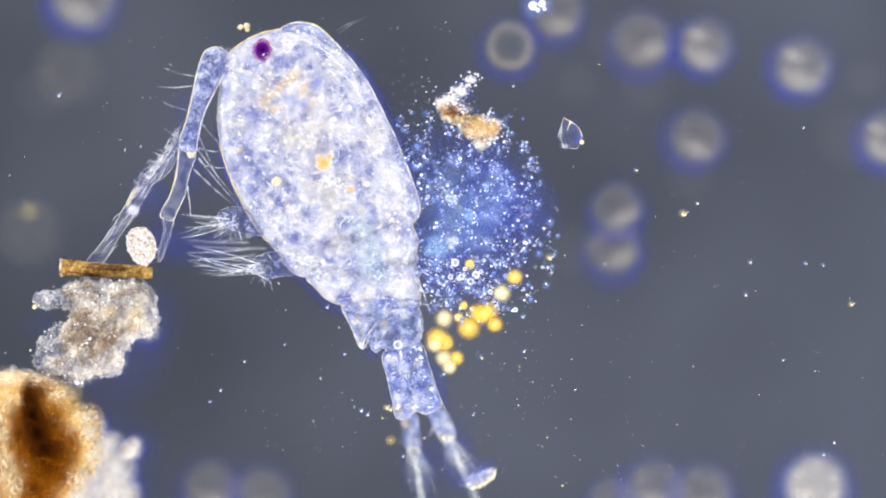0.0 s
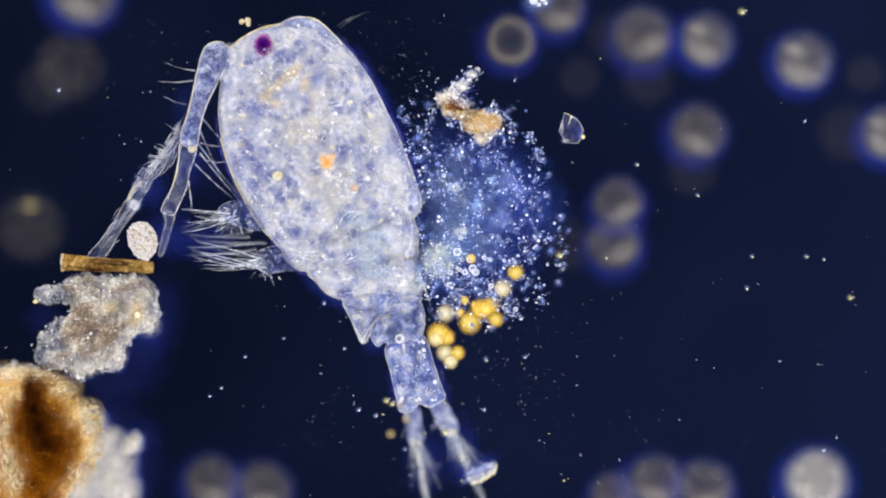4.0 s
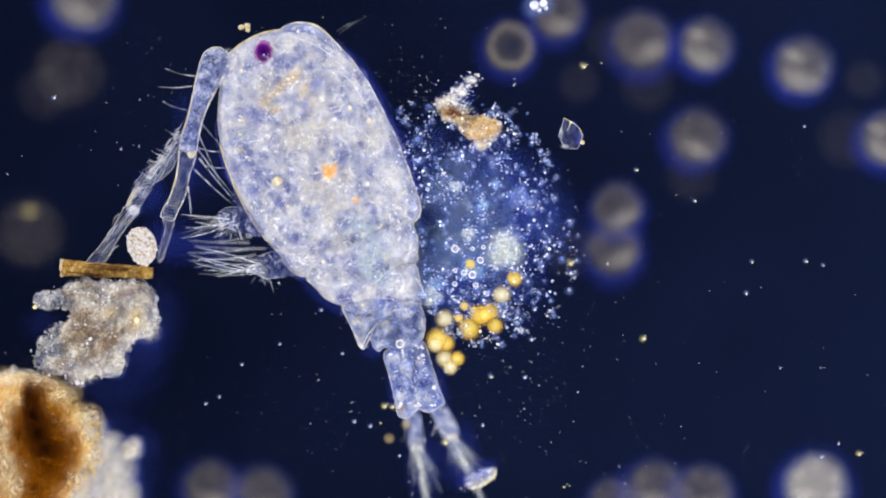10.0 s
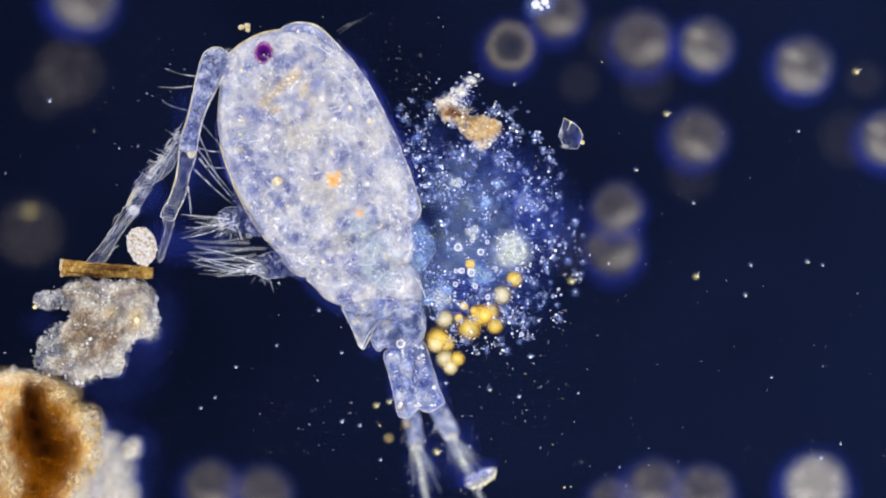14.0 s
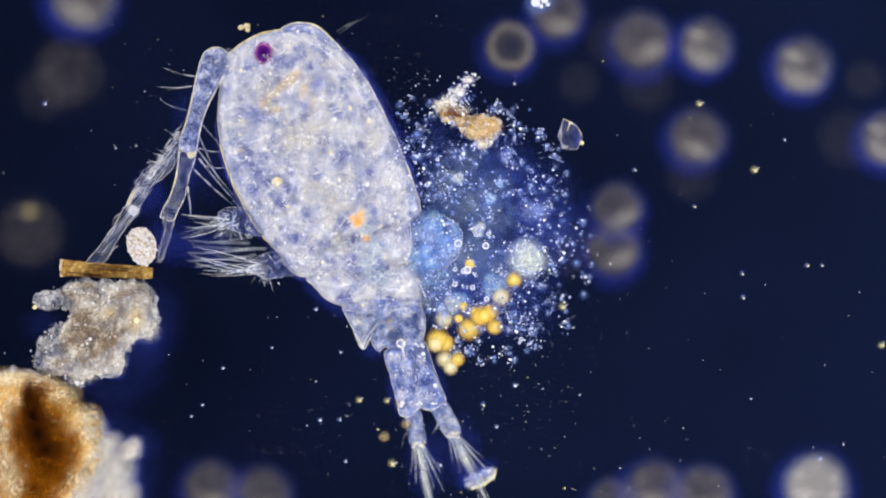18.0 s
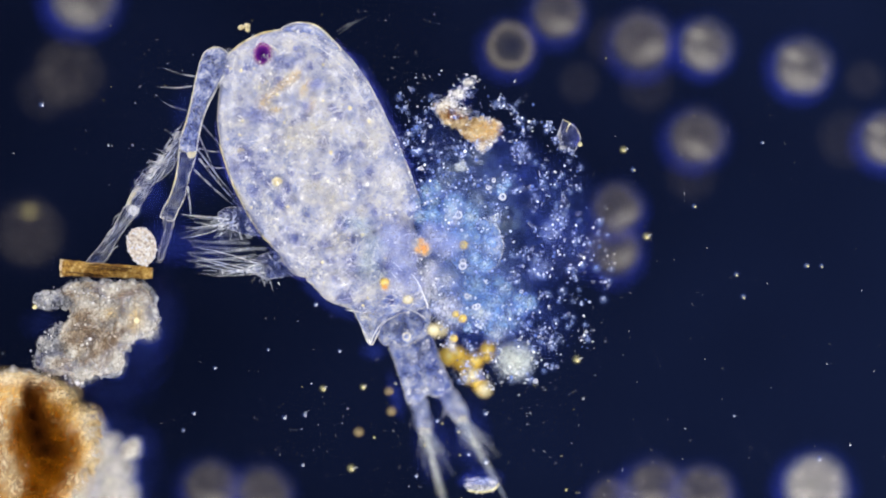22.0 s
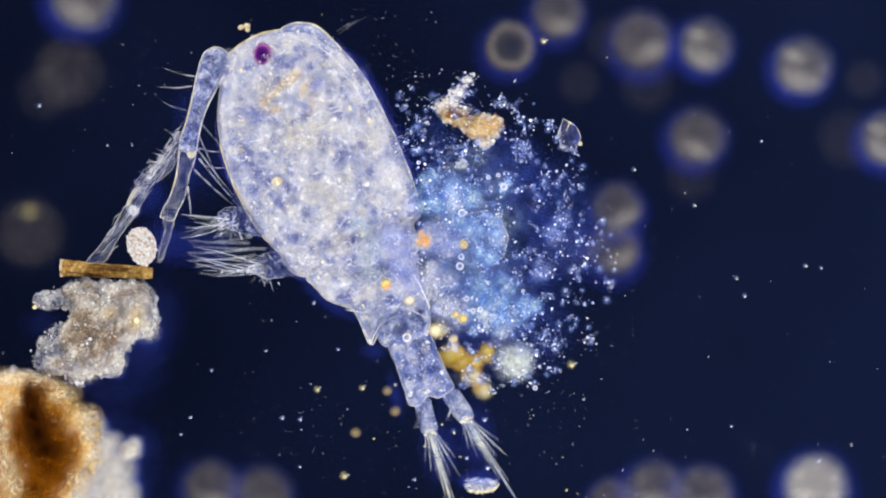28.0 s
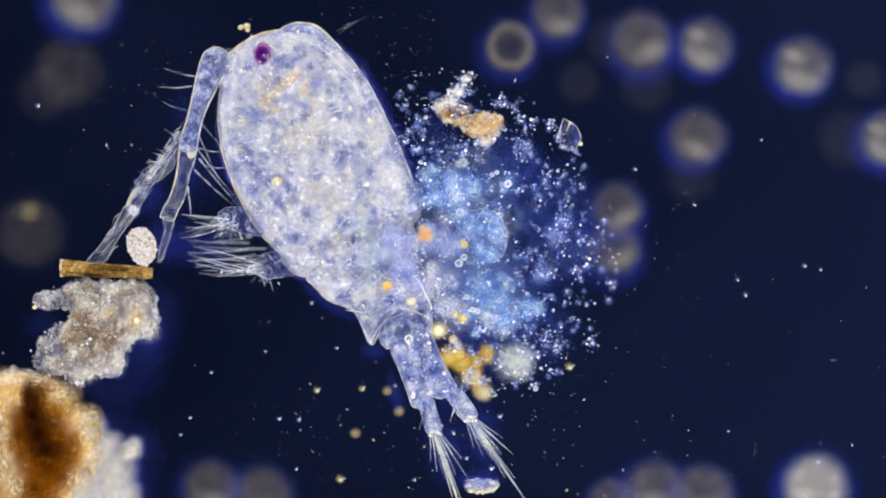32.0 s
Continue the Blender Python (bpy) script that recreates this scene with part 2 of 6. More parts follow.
SOFT_PURPLE = blurred("soft_purple_pigment", ((0.0, (0.020, 0.0, 0.075)), (0.48, (0.075, 0.004, 0.17)), (0.85, (0.40, 0.05, 0.36))), ((0.0, 1.0), (0.55, 0.98), (0.75, 0.55), (1.0, 0.0)), 0.1, 0.0)
SOFT_ORANGE = blurred("soft_orange_oil", ((0.0, (0.90, 0.34, 0.03)), (0.40, (0.95, 0.52, 0.12)), (0.80, (0.96, 0.84, 0.60))), ((0.0, 0.62), (0.45, 0.40), (0.75, 0.12), (1.0, 0.0)), 0.7, 0.0, 0.8)
SOFT_DARK = blurred("soft_dark_brown_stain", ((0.0, (0.008, 0.002, 0.001)), (0.5, (0.06, 0.016, 0.002)), (1.0, (0.24, 0.075, 0.006))), ((0.0, 0.97), (0.4, 0.80), (0.75, 0.30), (1.0, 0.0)), 0.5, 0.0, 0.5)
SOFT_UMBER = blurred("soft_dark_amber_mass", ((0.0, (0.085, 0.022, 0.001)), (0.6, (0.26, 0.085, 0.004)), (1.0, (0.46, 0.20, 0.015))), ((0.0, 0.88), (0.4, 0.68), (0.75, 0.24), (1.0, 0.0)), 0.9, 0.0, 0.9)
SOFT_CREAMY = blurred("soft_cream_white_fluff", ((0.0, (0.88, 0.85, 0.78)), (0.5, (0.80, 0.78, 0.74)), (0.68, (0.44, 0.49, 0.76)), (0.84, (0.03, 0.07, 0.56))), ((0.0, 0.88), (0.35, 0.68), (0.60, 0.36), (0.80, 0.10), (1.0, 0.0)), 0.5, 0.0, 0.5)
ANTENNA = tissue("clear_blue_antennule_cuticle", ((0.38, (0.06, 0.09, 0.36)), (0.47, (0.18, 0.24, 0.58)), (0.55, (0.42, 0.48, 0.78)), (0.64, (0.96, 0.94, 0.88))), 18, 4, 0.42, (0.30, 0.80), 18, 0.18, 0.45, 4.0, veins=0.6)
TAILSKIN = tissue("soft_blue_tail_cuticle", ((0.36, (0.05, 0.08, 0.38)), (0.46, (0.14, 0.21, 0.60)), (0.54, (0.36, 0.44, 0.80)), (0.66, (0.90, 0.90, 0.93))), 22, 5, 0.36, (0.24, 0.74), 26, 0.3, 0.45, 4.0, veins=0.3)
FLUFFY = tissue("cream_white_fluff_mass", ((0.36, (0.58, 0.54, 0.50)), (0.48, (0.84, 0.80, 0.74)), (0.62, (0.97, 0.95, 0.90))), 34, 8, 0.35, (0.4, 1.0), 40, 0.5, 0.35, 4.0)
SOFT_AMBER = blurred("soft_golden_amber_fluff", ((0.0, (0.60, 0.32, 0.03)), (0.5, (0.68, 0.42, 0.09)), (0.9, (0.76, 0.58, 0.28))), ((0.0, 0.46), (0.4, 0.34), (0.72, 0.12), (1.0, 0.0)), 0.9, 0.0, 1.0)
CREAM_HAZE = blurred("soft_cream_gold_fluff", ((0.0, (0.88, 0.78, 0.56)), (0.5, (0.82, 0.66, 0.38)), (1.0, (0.62, 0.42, 0.16))), ((0.0, 0.52), (0.4, 0.36), (0.72, 0.12), (1.0, 0.0)), 0.95, 0.0, 1.0)
SOFT_BROWN = blurred("soft_tan_brown_stain", ((0.0, (0.15, 0.085, 0.05)), (1.0, (0.40, 0.27, 0.13))), ((0.0, 0.48), (0.4, 0.34), (0.75, 0.12), (1.0, 0.0)), 0.9, 0.0, 1.0)
SOFT_WHITE = blurred("soft_white_fluff", ((0.0, (0.95, 0.92, 0.87)), (0.42, (0.84, 0.83, 0.82)), (0.62, (0.26, 0.34, 0.72)), (0.82, (0.02, 0.06, 0.52))), ((0.0, 0.70), (0.32, 0.50), (0.58, 0.20), (0.80, 0.07), (1.0, 0.0)), 0.8, 0.0, 0.9)
SOFT_TAN = blurred("soft_amber_fluff", ((0.0, (0.90, 0.70, 0.36)), (0.5, (0.74, 0.44, 0.12)), (0.9, (0.50, 0.24, 0.03))), ((0.0, 0.60), (0.4, 0.44), (0.72, 0.16), (1.0, 0.0)), 0.8, 0.0, 0.9)
SOFT_CYAN = blurred("soft_sky_blue_tissue", ((0.0, (0.70, 0.86, 0.94)), (0.5, (0.34, 0.56, 0.90)), (0.9, (0.10, 0.20, 0.72))), ((0.0, 0.60), (0.4, 0.44), (0.72, 0.16), (1.0, 0.0)), 0.9, 0.0, 1.0)
SOFT_PELLET = blurred("soft_pale_green_white_mass", ((0.0, (0.90, 0.93, 0.86)), (0.5, (0.70, 0.76, 0.80)), (1.0, (0.30, 0.40, 0.70))), ((0.0, 0.80), (0.4, 0.55), (0.72, 0.16), (1.0, 0.0)), 0.6, 0.0, 0.7)
# Glints on folds put into the colour; also colours the fine white grains.
GLINT = tissue("white_fold_glint_and_grain", ((0.35, (0.86, 0.86, 0.90)), (0.60, (0.99, 0.98, 0.95))), 30, 6, 0.5, (0.35, 1.0), 18, 0.12, 0.3, 0.3)
SOFT_VIOLET = blurred("soft_pale_violet_tissue", ((0.0, (0.70, 0.73, 0.85)), (0.5, (0.40, 0.47, 0.79)), (0.9, (0.10, 0.16, 0.64))), ((0.0, 0.40), (0.4, 0.30), (0.72, 0.12), (1.0, 0.0)), 0.9, 0.0, 1.0)
SOFT_THIN = blurred("thin_white_fluff", ((0.0, (0.95, 0.92, 0.86)), (0.45, (0.80, 0.80, 0.80)), (0.66, (0.34, 0.38, 0.62)), (0.84, (0.03, 0.07, 0.52))), ((0.0, 0.42), (0.32, 0.30), (0.58, 0.14), (0.80, 0.06), (1.0, 0.0)), 0.8, 0.0, 1.0)
BLUE_EDGE = tissue("painted_blue_edge_fringe", ((0.35, (0.04, 0.05, 0.52)), (0.62, (0.14, 0.17, 0.86))), 30, 8, 0.5, (0.02, 0.26), 20, 0.3, 0.5, 0.3)
BLUE_HAZE = blurred("deep_blue_fringe", ((0.0, (0.04, 0.08, 0.62)), (1.0, (0.03, 0.05, 0.56))), ((0.0, 0.06), (0.4, 0.045), (0.75, 0.015), (1.0, 0.0)), 0.7, 0.0, 0.3)
# Bubble shine put into the colour: pale centre, dark band, pale rim.
SOFT_BUBBLE = blurred("painted_shine_bubble", ((0.0, (0.90, 0.92, 0.97)), (0.30, (0.30, 0.36, 0.62)), (0.55, (0.80, 0.84, 0.96)), (0.85, (0.10, 0.16, 0.70))), ((0.0, 0.70), (0.22, 0.30), (0.50, 0.62), (0.75, 0.22), (1.0, 0.0)), 0.5, 0.4, 0.5)
SOFT_BLAZE = blurred("soft_white_droplet", ((0.0, (0.90, 0.86, 0.80)), (0.48, (0.86, 0.82, 0.78)), (0.63, (0.46, 0.50, 0.74)), (0.80, (0.03, 0.06, 0.66))), ((0.0, 0.20), (0.22, 0.24), (0.40, 0.28), (0.54, 0.20), (0.68, 0.10), (0.84, 0.035), (1.0, 0.0)), 0.8, 0.5, 0.25)
BEAD = tissue("shining_white_droplet", ((0.30, (0.80, 0.82, 0.92)), (0.55, (0.99, 0.99, 0.97))), 40, 9, 0.5, (1.0, 1.0), 18, 0.08, 0.4, 0.2, vary=1)
PALEBEAD = tissue("pale_blue_droplet", ((0.32, (0.36, 0.44, 0.76)), (0.62, (0.78, 0.82, 0.93))), 40, 9, 0.5, (0.45, 0.95), 14, 0.1, 0.45, 0.3, vary=1)
WARM_HAZE = blurred("warm_cream_tissue", ((0.0, (0.80, 0.75, 0.60)), (1.0, (0.70, 0.68, 0.68))), ((0.0, 0.30), (0.4, 0.20), (0.75, 0.06), (1.0, 0.0)), 0.9, 0.0, 1.0)
WHITE_HAZE = blurred("pale_white_tissue", ((0.0, (0.92, 0.91, 0.90)), (1.0, (0.74, 0.75, 0.86))), ((0.0, 0.24), (0.4, 0.17), (0.75, 0.05), (1.0, 0.0)), 0.9, 0.0, 1.0)
TAN_HAZE = blurred("tan_gland_haze", ((0.0, (0.80, 0.62, 0.34)), (1.0, (0.80, 0.72, 0.58))), ((0.0, 0.46), (0.4, 0.32), (0.75, 0.10), (1.0, 0.0)), 0.8, 0.0, 1.0)
GREEN_HAZE = blurred("blue_green_gut_haze", ((0.0, (0.42, 0.62, 0.70)), (1.0, (0.46, 0.58, 0.76))), ((0.0, 0.22), (0.4, 0.15), (0.75, 0.05), (1.0, 0.0)), 0.9, 0.0, 1.0)
DEEP_GLOW = blurred("deep_blue_glow", ((0.0, (0.05, 0.09, 0.66)), (1.0, (0.03, 0.05, 0.56))), ((0.0, 0.15), (0.4, 0.10), (0.75, 0.035), (1.0, 0.0)), 0.7, 0.0, 0.3)
# Colour of the fine dust, and of the painted lens streaks.
DUST_STREAK = tissue("pale_dust_and_lens_streak", ((0.35, (0.46, 0.50, 0.66)), (0.62, (0.92, 0.92, 0.88))), 60, 9, 0.5, (0.15, 0.85), 40, 0.4, 0.4, 0.3)
SOFT_DROP = blurred("soft_blue_white_droplet", ((0.0, (0.48, 0.60, 0.92)), (0.5, (0.20, 0.31, 0.76)), (1.0, (0.05, 0.09, 0.50))), ((0.0, 0.24), (0.4, 0.17), (0.72, 0.06), (1.0, 0.0)), 0.5, 0.0)
SOFT_GOLD = blurred("soft_golden_oil", ((0.0, (0.97, 0.86, 0.36)), (0.40, (0.92, 0.70, 0.15)), (0.85, (0.74, 0.46, 0.06))), ((0.0, 0.94), (0.35, 0.86), (0.60, 0.52), (0.80, 0.17), (1.0, 0.0)), 0.25, 0.0)
SOFT_CREAM = blurred("soft_cream_oil", ((0.0, (0.97, 0.94, 0.76)), (0.45, (0.93, 0.84, 0.52)), (0.9, (0.66, 0.54, 0.28))), ((0.0, 0.86), (0.35, 0.72), (0.60, 0.40), (0.80, 0.13), (1.0, 0.0)), 0.25, 0.0)


def plain_glow():
    m, t, out = nodes_of("condenser_light_field")
    co = put(t, "ShaderNodeTexCoord").outputs["Object"]
    g = noise_of(t, co, 1.0 / 700, 2.0)
    x = put(t, "ShaderNodeSeparateXYZ", ((0, co),)).outputs[0]
    g = maths(t, "ADD", g, put(t, "ShaderNodeMapRange", ((0, x), (1, -800.0), (2, 800.0), (3, -0.18), (4, 0.14))).outputs[0])
    c = ramp(t, g, ((0.26, (0.052, 0.058, 0.076)), (0.74, (0.111, 0.122, 0.161))))
    t.links.new(put(t, "ShaderNodeEmission", ((0, c), (1, 1.0))).outputs[0], out.inputs[0])
    return m


# Transparency graded along x, standing in for a change of the lighting.
def graded_dimmer():
    m, t, out = nodes_of("graded_backdrop_dimmer")
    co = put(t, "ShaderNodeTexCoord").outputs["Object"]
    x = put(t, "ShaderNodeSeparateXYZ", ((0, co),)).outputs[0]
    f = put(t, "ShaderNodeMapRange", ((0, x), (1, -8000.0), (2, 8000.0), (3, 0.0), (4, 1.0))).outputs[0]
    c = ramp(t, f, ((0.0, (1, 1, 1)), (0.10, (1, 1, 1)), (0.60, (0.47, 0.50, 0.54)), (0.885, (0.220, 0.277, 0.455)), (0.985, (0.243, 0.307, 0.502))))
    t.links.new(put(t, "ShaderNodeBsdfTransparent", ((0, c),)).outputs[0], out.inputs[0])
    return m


def slide_glass():
    m, t, out = nodes_of("slide_glass")
    b = put(t, "ShaderNodeBsdfPrincipled", (("Base Color", (1, 1, 1, 1)), ("Roughness", 0.0), ("IOR", 1.12), ("Transmission Weight", 1.0)))
    t.links.new(b.outputs[0], out.inputs[0])
    return m


# ---- shapes ----


def mesh_of(name, verts, faces, smooth=True):
    me = bpy.data.meshes.new(name)
    me.from_pydata([tuple(v) for v in verts], [], [tuple(f) for f in faces])
    if smooth:
        me.polygons.foreach_set("use_smooth", [True] * len(me.polygons))
    return me


def thing(name, x, y, z=0.0, label="", category="", group="", kind=""):
    """An Empty at a place of the field, for parts in micrometres."""
    ob = new(name)
    ob.empty_display_size = 5.0
    ob.location, ob.scale = at(x, y, z), (U, U, U)
    return tagged(ob, label, category, group, kind)


def solid(name, me, material, x, y, z=0.0, label="", category="", group="", kind="", size=1.0, turn=0.0):
    """A thing of one mesh."""
    ob = new(name, me)
    if material and not me.materials:
        me.materials.append(material)
    ob.location, ob.scale = at(x, y, z), (U * size, U * size, U * size)
    ob.rotation_euler = (0, 0, radians(turn))
    return tagged(ob, label, category, group, kind)


def part(name, me, material, parent, label="", place=(0, 0, 0)):
    ob = new(name, me)
    if not me.materials:
        me.materials.append(material)
    ob.parent, ob.location = parent, place
    if label:
        ob["label"] = label
    return ob


def spline(pts, n=6, closed=True):
    """A smooth line through the corners."""
    p = [Vector(q) for q in pts]
    k = len(p)
    line = []
    for i in range(k if closed else k - 1):
        if closed:
            a, b, c, d = p[i - 1], p[i], p[(i + 1) % k], p[(i + 2) % k]
        else:
            a, b, c, d = p[max(i - 1, 0)], p[i], p[i + 1], p[min(i + 2, k - 1)]
        for j in range(n):
            s = j / n
            line.append(0.5 * (2 * b + (c - a) * s + (2 * a - 5 * b + 4 * c - d) * s * s + (3 * b - a - 3 * c + d) * s ** 3))
    if not closed:
        line.append(p[-1])
    return line


def local(pts, x, y):
    """Corners in the field as corners about x, y, with y turned up."""
    return [(px - x, y - py, *rest) for px, py, *rest in pts]


def ragged(line, amount, size, seed):
    """The line with an uneven edge."""
    off = Vector((seed * 7.3, seed * 3.1, seed))
    res = []
    for q in line:
        v = noise.noise_vector(Vector((q[0], q[1], 0)) / size + off) + 0.5 * noise.noise_vector(Vector((q[0], q[1], 0)) / (size * 0.4) + off)
        res.append(Vector((q[0] + v[0] * amount, q[1] + v[1] * amount)))
    return res


def inside(line, pts):
    """How deep each point lies inside the closed line; below 0 outside."""
    a = np.array([(q[0], q[1]) for q in line])
    b = np.roll(a, -1, 0)
    p = np.asarray(pts)[:, None, :]
    ab = b - a
    s = np.clip(((p - a) * ab).sum(2) / np.maximum((ab ** 2).sum(1), 1e-9), 0, 1)
    d = np.sqrt((((a + s[..., None] * ab) - p) ** 2).sum(2)).min(1)
    up = (a[:, 1] > p[..., 1]) != (b[:, 1] > p[..., 1])
    cut = a[:, 0] + (p[..., 1] - a[:, 1]) * ab[:, 0] / np.where(np.abs(ab[:, 1]) < 1e-9, 1e-9, ab[:, 1])
    odd = (up & (p[..., 0] < cut)).sum(1) % 2 == 1
    return np.where(odd, d, -d)


def pillow(name, line, high, wide, step=7.0, rough=0.0, size=20.0, seed=1, low=None):
    """A closed body over the line: it swells to high over a margin wide, and to low below."""
    rnd = random.Random(seed)
    low = high if low is None else low
    xs, ys = [q[0] for q in line], [q[1] for q in line]
    grid = []
    y, row = min(ys), 0
    while y < max(ys):
        x = min(xs) + (row % 2) * step / 2
        while x < max(xs):
            grid.append((x + rnd.uniform(-0.2, 0.2) * step, y + rnd.uniform(-0.2, 0.2) * step))
            x += step
        y += step * 0.87
        row += 1
    deep = inside(line, grid)
    pts = [Vector((q[0], q[1])) for q in line] + [Vector(g) for g, d in zip(grid, deep) if d > step * 0.45]
    dep = [0.0] * len(line) + [d for d in deep if d > step * 0.45]
    v, _, f, orig, _, _ = geometry.delaunay_2d_cdt(pts, [(i, (i + 1) % len(line)) for i in range(len(line))], [], 1, 1e-4)
    dep = [dep[o[0]] if o else 0.0 for o in orig]
    off = Vector((seed * 5.7, seed * 2.3, seed * 1.1))
    top, bot = [], []
    for q, d in zip(v, dep):
        k = min(d / wide, 1.0)
        h = math.sqrt(max(0.0, 1 - (1 - k) ** 2))
        n = noise.noise(Vector((q[0], q[1], 0)) / size + off) + 0.6 * noise.noise(Vector((q[0], q[1], 9)) / (size * 0.35) + off)
        top.append((q[0], q[1], h * high + n * rough * min(1.0, 3 * k)))
        bot.append((q[0], q[1], -h * low))
    c = len(top)
    edge = [d <= 0.0 for d in dep]
    remap = [i if edge[i] else c + i for i in range(c)]
    faces = []
    for t in f:
        faces.append(tuple(t))
        faces.append(tuple(remap[i] for i in reversed(t)))
    return mesh_of(name, top + bot, faces)


def tube(name, pts, radius, sides=7, flat=1.0):
    """A round limb along the points; radius: one number, or one for each point."""
    pts = [Vector((*q, 0.0)) if len(q) == 2 else Vector(q) for q in pts]
    rad = radius if isinstance(radius, (list, tuple)) else [radius] * len(pts)
    verts, faces = [], []
    for i, q in enumerate(pts):
        d = (pts[min(i + 1, len(pts) - 1)] - pts[max(i - 1, 0)]).normalized()
        side = d.cross(Vector((0, 0, 1)))
        side = side.normalized() if side.length > 1e-6 else Vector((1, 0, 0))
        up = side.cross(d)
        for k in range(sides):
            a = 2 * math.pi * k / sides
            verts.append(q + (side * math.cos(a) + up * math.sin(a) * flat) * rad[i])
    for i in range(len(pts) - 1):
        for k in range(sides):
            faces.append((i * sides + k, i * sides + (k + 1) % sides, (i + 1) * sides + (k + 1) % sides, (i + 1) * sides + k))
    faces.append(tuple(range(sides))[::-1])
    faces.append(tuple((len(pts) - 1) * sides + k for k in range(sides)))
    return mesh_of(name, verts, faces)


def ball(subdivisions):
    bm = bmesh.new()
    bmesh.ops.create_icosphere(bm, subdivisions=subdivisions, radius=1.0)
    v = np.array([q.co[:] for q in bm.verts])
    f = np.array([[q.index for q in face.verts] for face in bm.faces])
    bm.free()
    return v, f


BALLS = {k: ball(k) for k in (1, 2, 3, 4)}


def lump(name, r, seed=0, rough=0.15, size=1.0, sub=3, stretch=(1, 1, 1)):
    """A round body with an uneven skin."""
    v, f = BALLS[sub]
    off = Vector((seed * 3.3, seed * 1.7, seed * 0.9))
    k = [1 + rough * (noise.noise(Vector(q) / size + off) + 0.5 * noise.noise(Vector(q) * 2.7 / size + off)) for q in v]
    return mesh_of(name, [Vector(q) * s * r * Vector((1, 1, 1)) * 1.0 if stretch == (1, 1, 1) else Vector((q[0] * stretch[0], q[1] * stretch[1], q[2] * stretch[2])) * s * r for q, s in zip(v, k)], f)


def grains(name, spots, sub=1, flat=1.0, jag=0.0):
    """Many small grains in one mesh, round or jagged; spots: x, y, z, radius."""
    v, f = BALLS[sub]
    spots = np.asarray(spots, dtype=float)
    own = np.random.RandomState(len(spots))
    form = v[None] * spots[:, 3, None, None] * np.array((1, 1, flat))
    if jag:
        form = form * (1 + jag * own.uniform(-1, 1, (len(spots), len(v), 1))) * (1 + jag * own.uniform(-1, 1, (len(spots), 1, 3)))
    vs = (form + spots[:, None, :3]).reshape(-1, 3)
    fs = (f[None] + (np.arange(len(spots)) * len(v))[:, None, None]).reshape(-1, 3)
    return mesh_of(name, vs.tolist(), fs.tolist())


def strands(name, lines, radius, sides=4):
    """Many fine threads in one mesh; each tapers to its end."""
    verts, faces = [], []
    for line in lines:
        me_pts = [Vector(q) for q in line]
        base = len(verts)
        n = len(me_pts)
        for i, q in enumerate(me_pts):
            d = (me_pts[min(i + 1, n - 1)] - me_pts[max(i - 1, 0)]).normalized()
            side = d.cross(Vector((0, 0, 1))).normalized()
            up = side.cross(d)
            r = radius * (1 - 0.75 * i / (n - 1))
            for k in range(sides):
                a = 2 * math.pi * k / sides
                verts.append(q + (side * math.cos(a) + up * math.sin(a)) * r)
        for i in range(n - 1):
            for k in range(sides):
                faces.append((base + i * sides + k, base + i * sides + (k + 1) % sides, base + (i + 1) * sides + (k + 1) % sides, base + (i + 1) * sides + k))
    return mesh_of(name, verts, faces)


def box(name, x0, y0, z0, x1, y1, z1):
    v = [(x, y, z) for z in (z0, z1) for y in (y0, y1) for x in (x0, x1)]
    f = ((0, 2, 3, 1), (4, 5, 7, 6), (0, 1, 5, 4), (2, 6, 7, 3), (0, 4, 6, 2), (1, 3, 7, 5))
    return mesh_of(name, v, f, False)


# ---- the slide, the light field under it, and an added plate that slides in to dim it ----
slide = solid("glass_slide", box("glass_slide", -6000, -4000, -1000, 6000, 4000, 0), slide_glass(), 784, 441, -300, "clear thin glass microscope slide under the water", "slide", kind="structure")
slide.visible_shadow = False
solid("backdrop", box("backdrop", -6500, -4500, -60, 6500, 4500, 0), plain_glow(), 784, 441, -1900, "dim blue-grey light field below the slide", "backdrop", kind="structure")
# Added helper plate: sliding its grading over the backdrop imitates the lighting change.
light_filter = solid("light_filter", box("light_filter", -8000, -3000, -60, 8000, 3000, 0), graded_dimmer(), 784, 441, -1500, "added unseen graded plate sliding below the slide to darken the backdrop", "filter")

# ---- the copepod ----
CX, CY = 560.0, 320.0
copepod = thing("copepod", CX, CY, 0, "burst translucent white-blue copepod with purple eye, lying in water", "copepod")


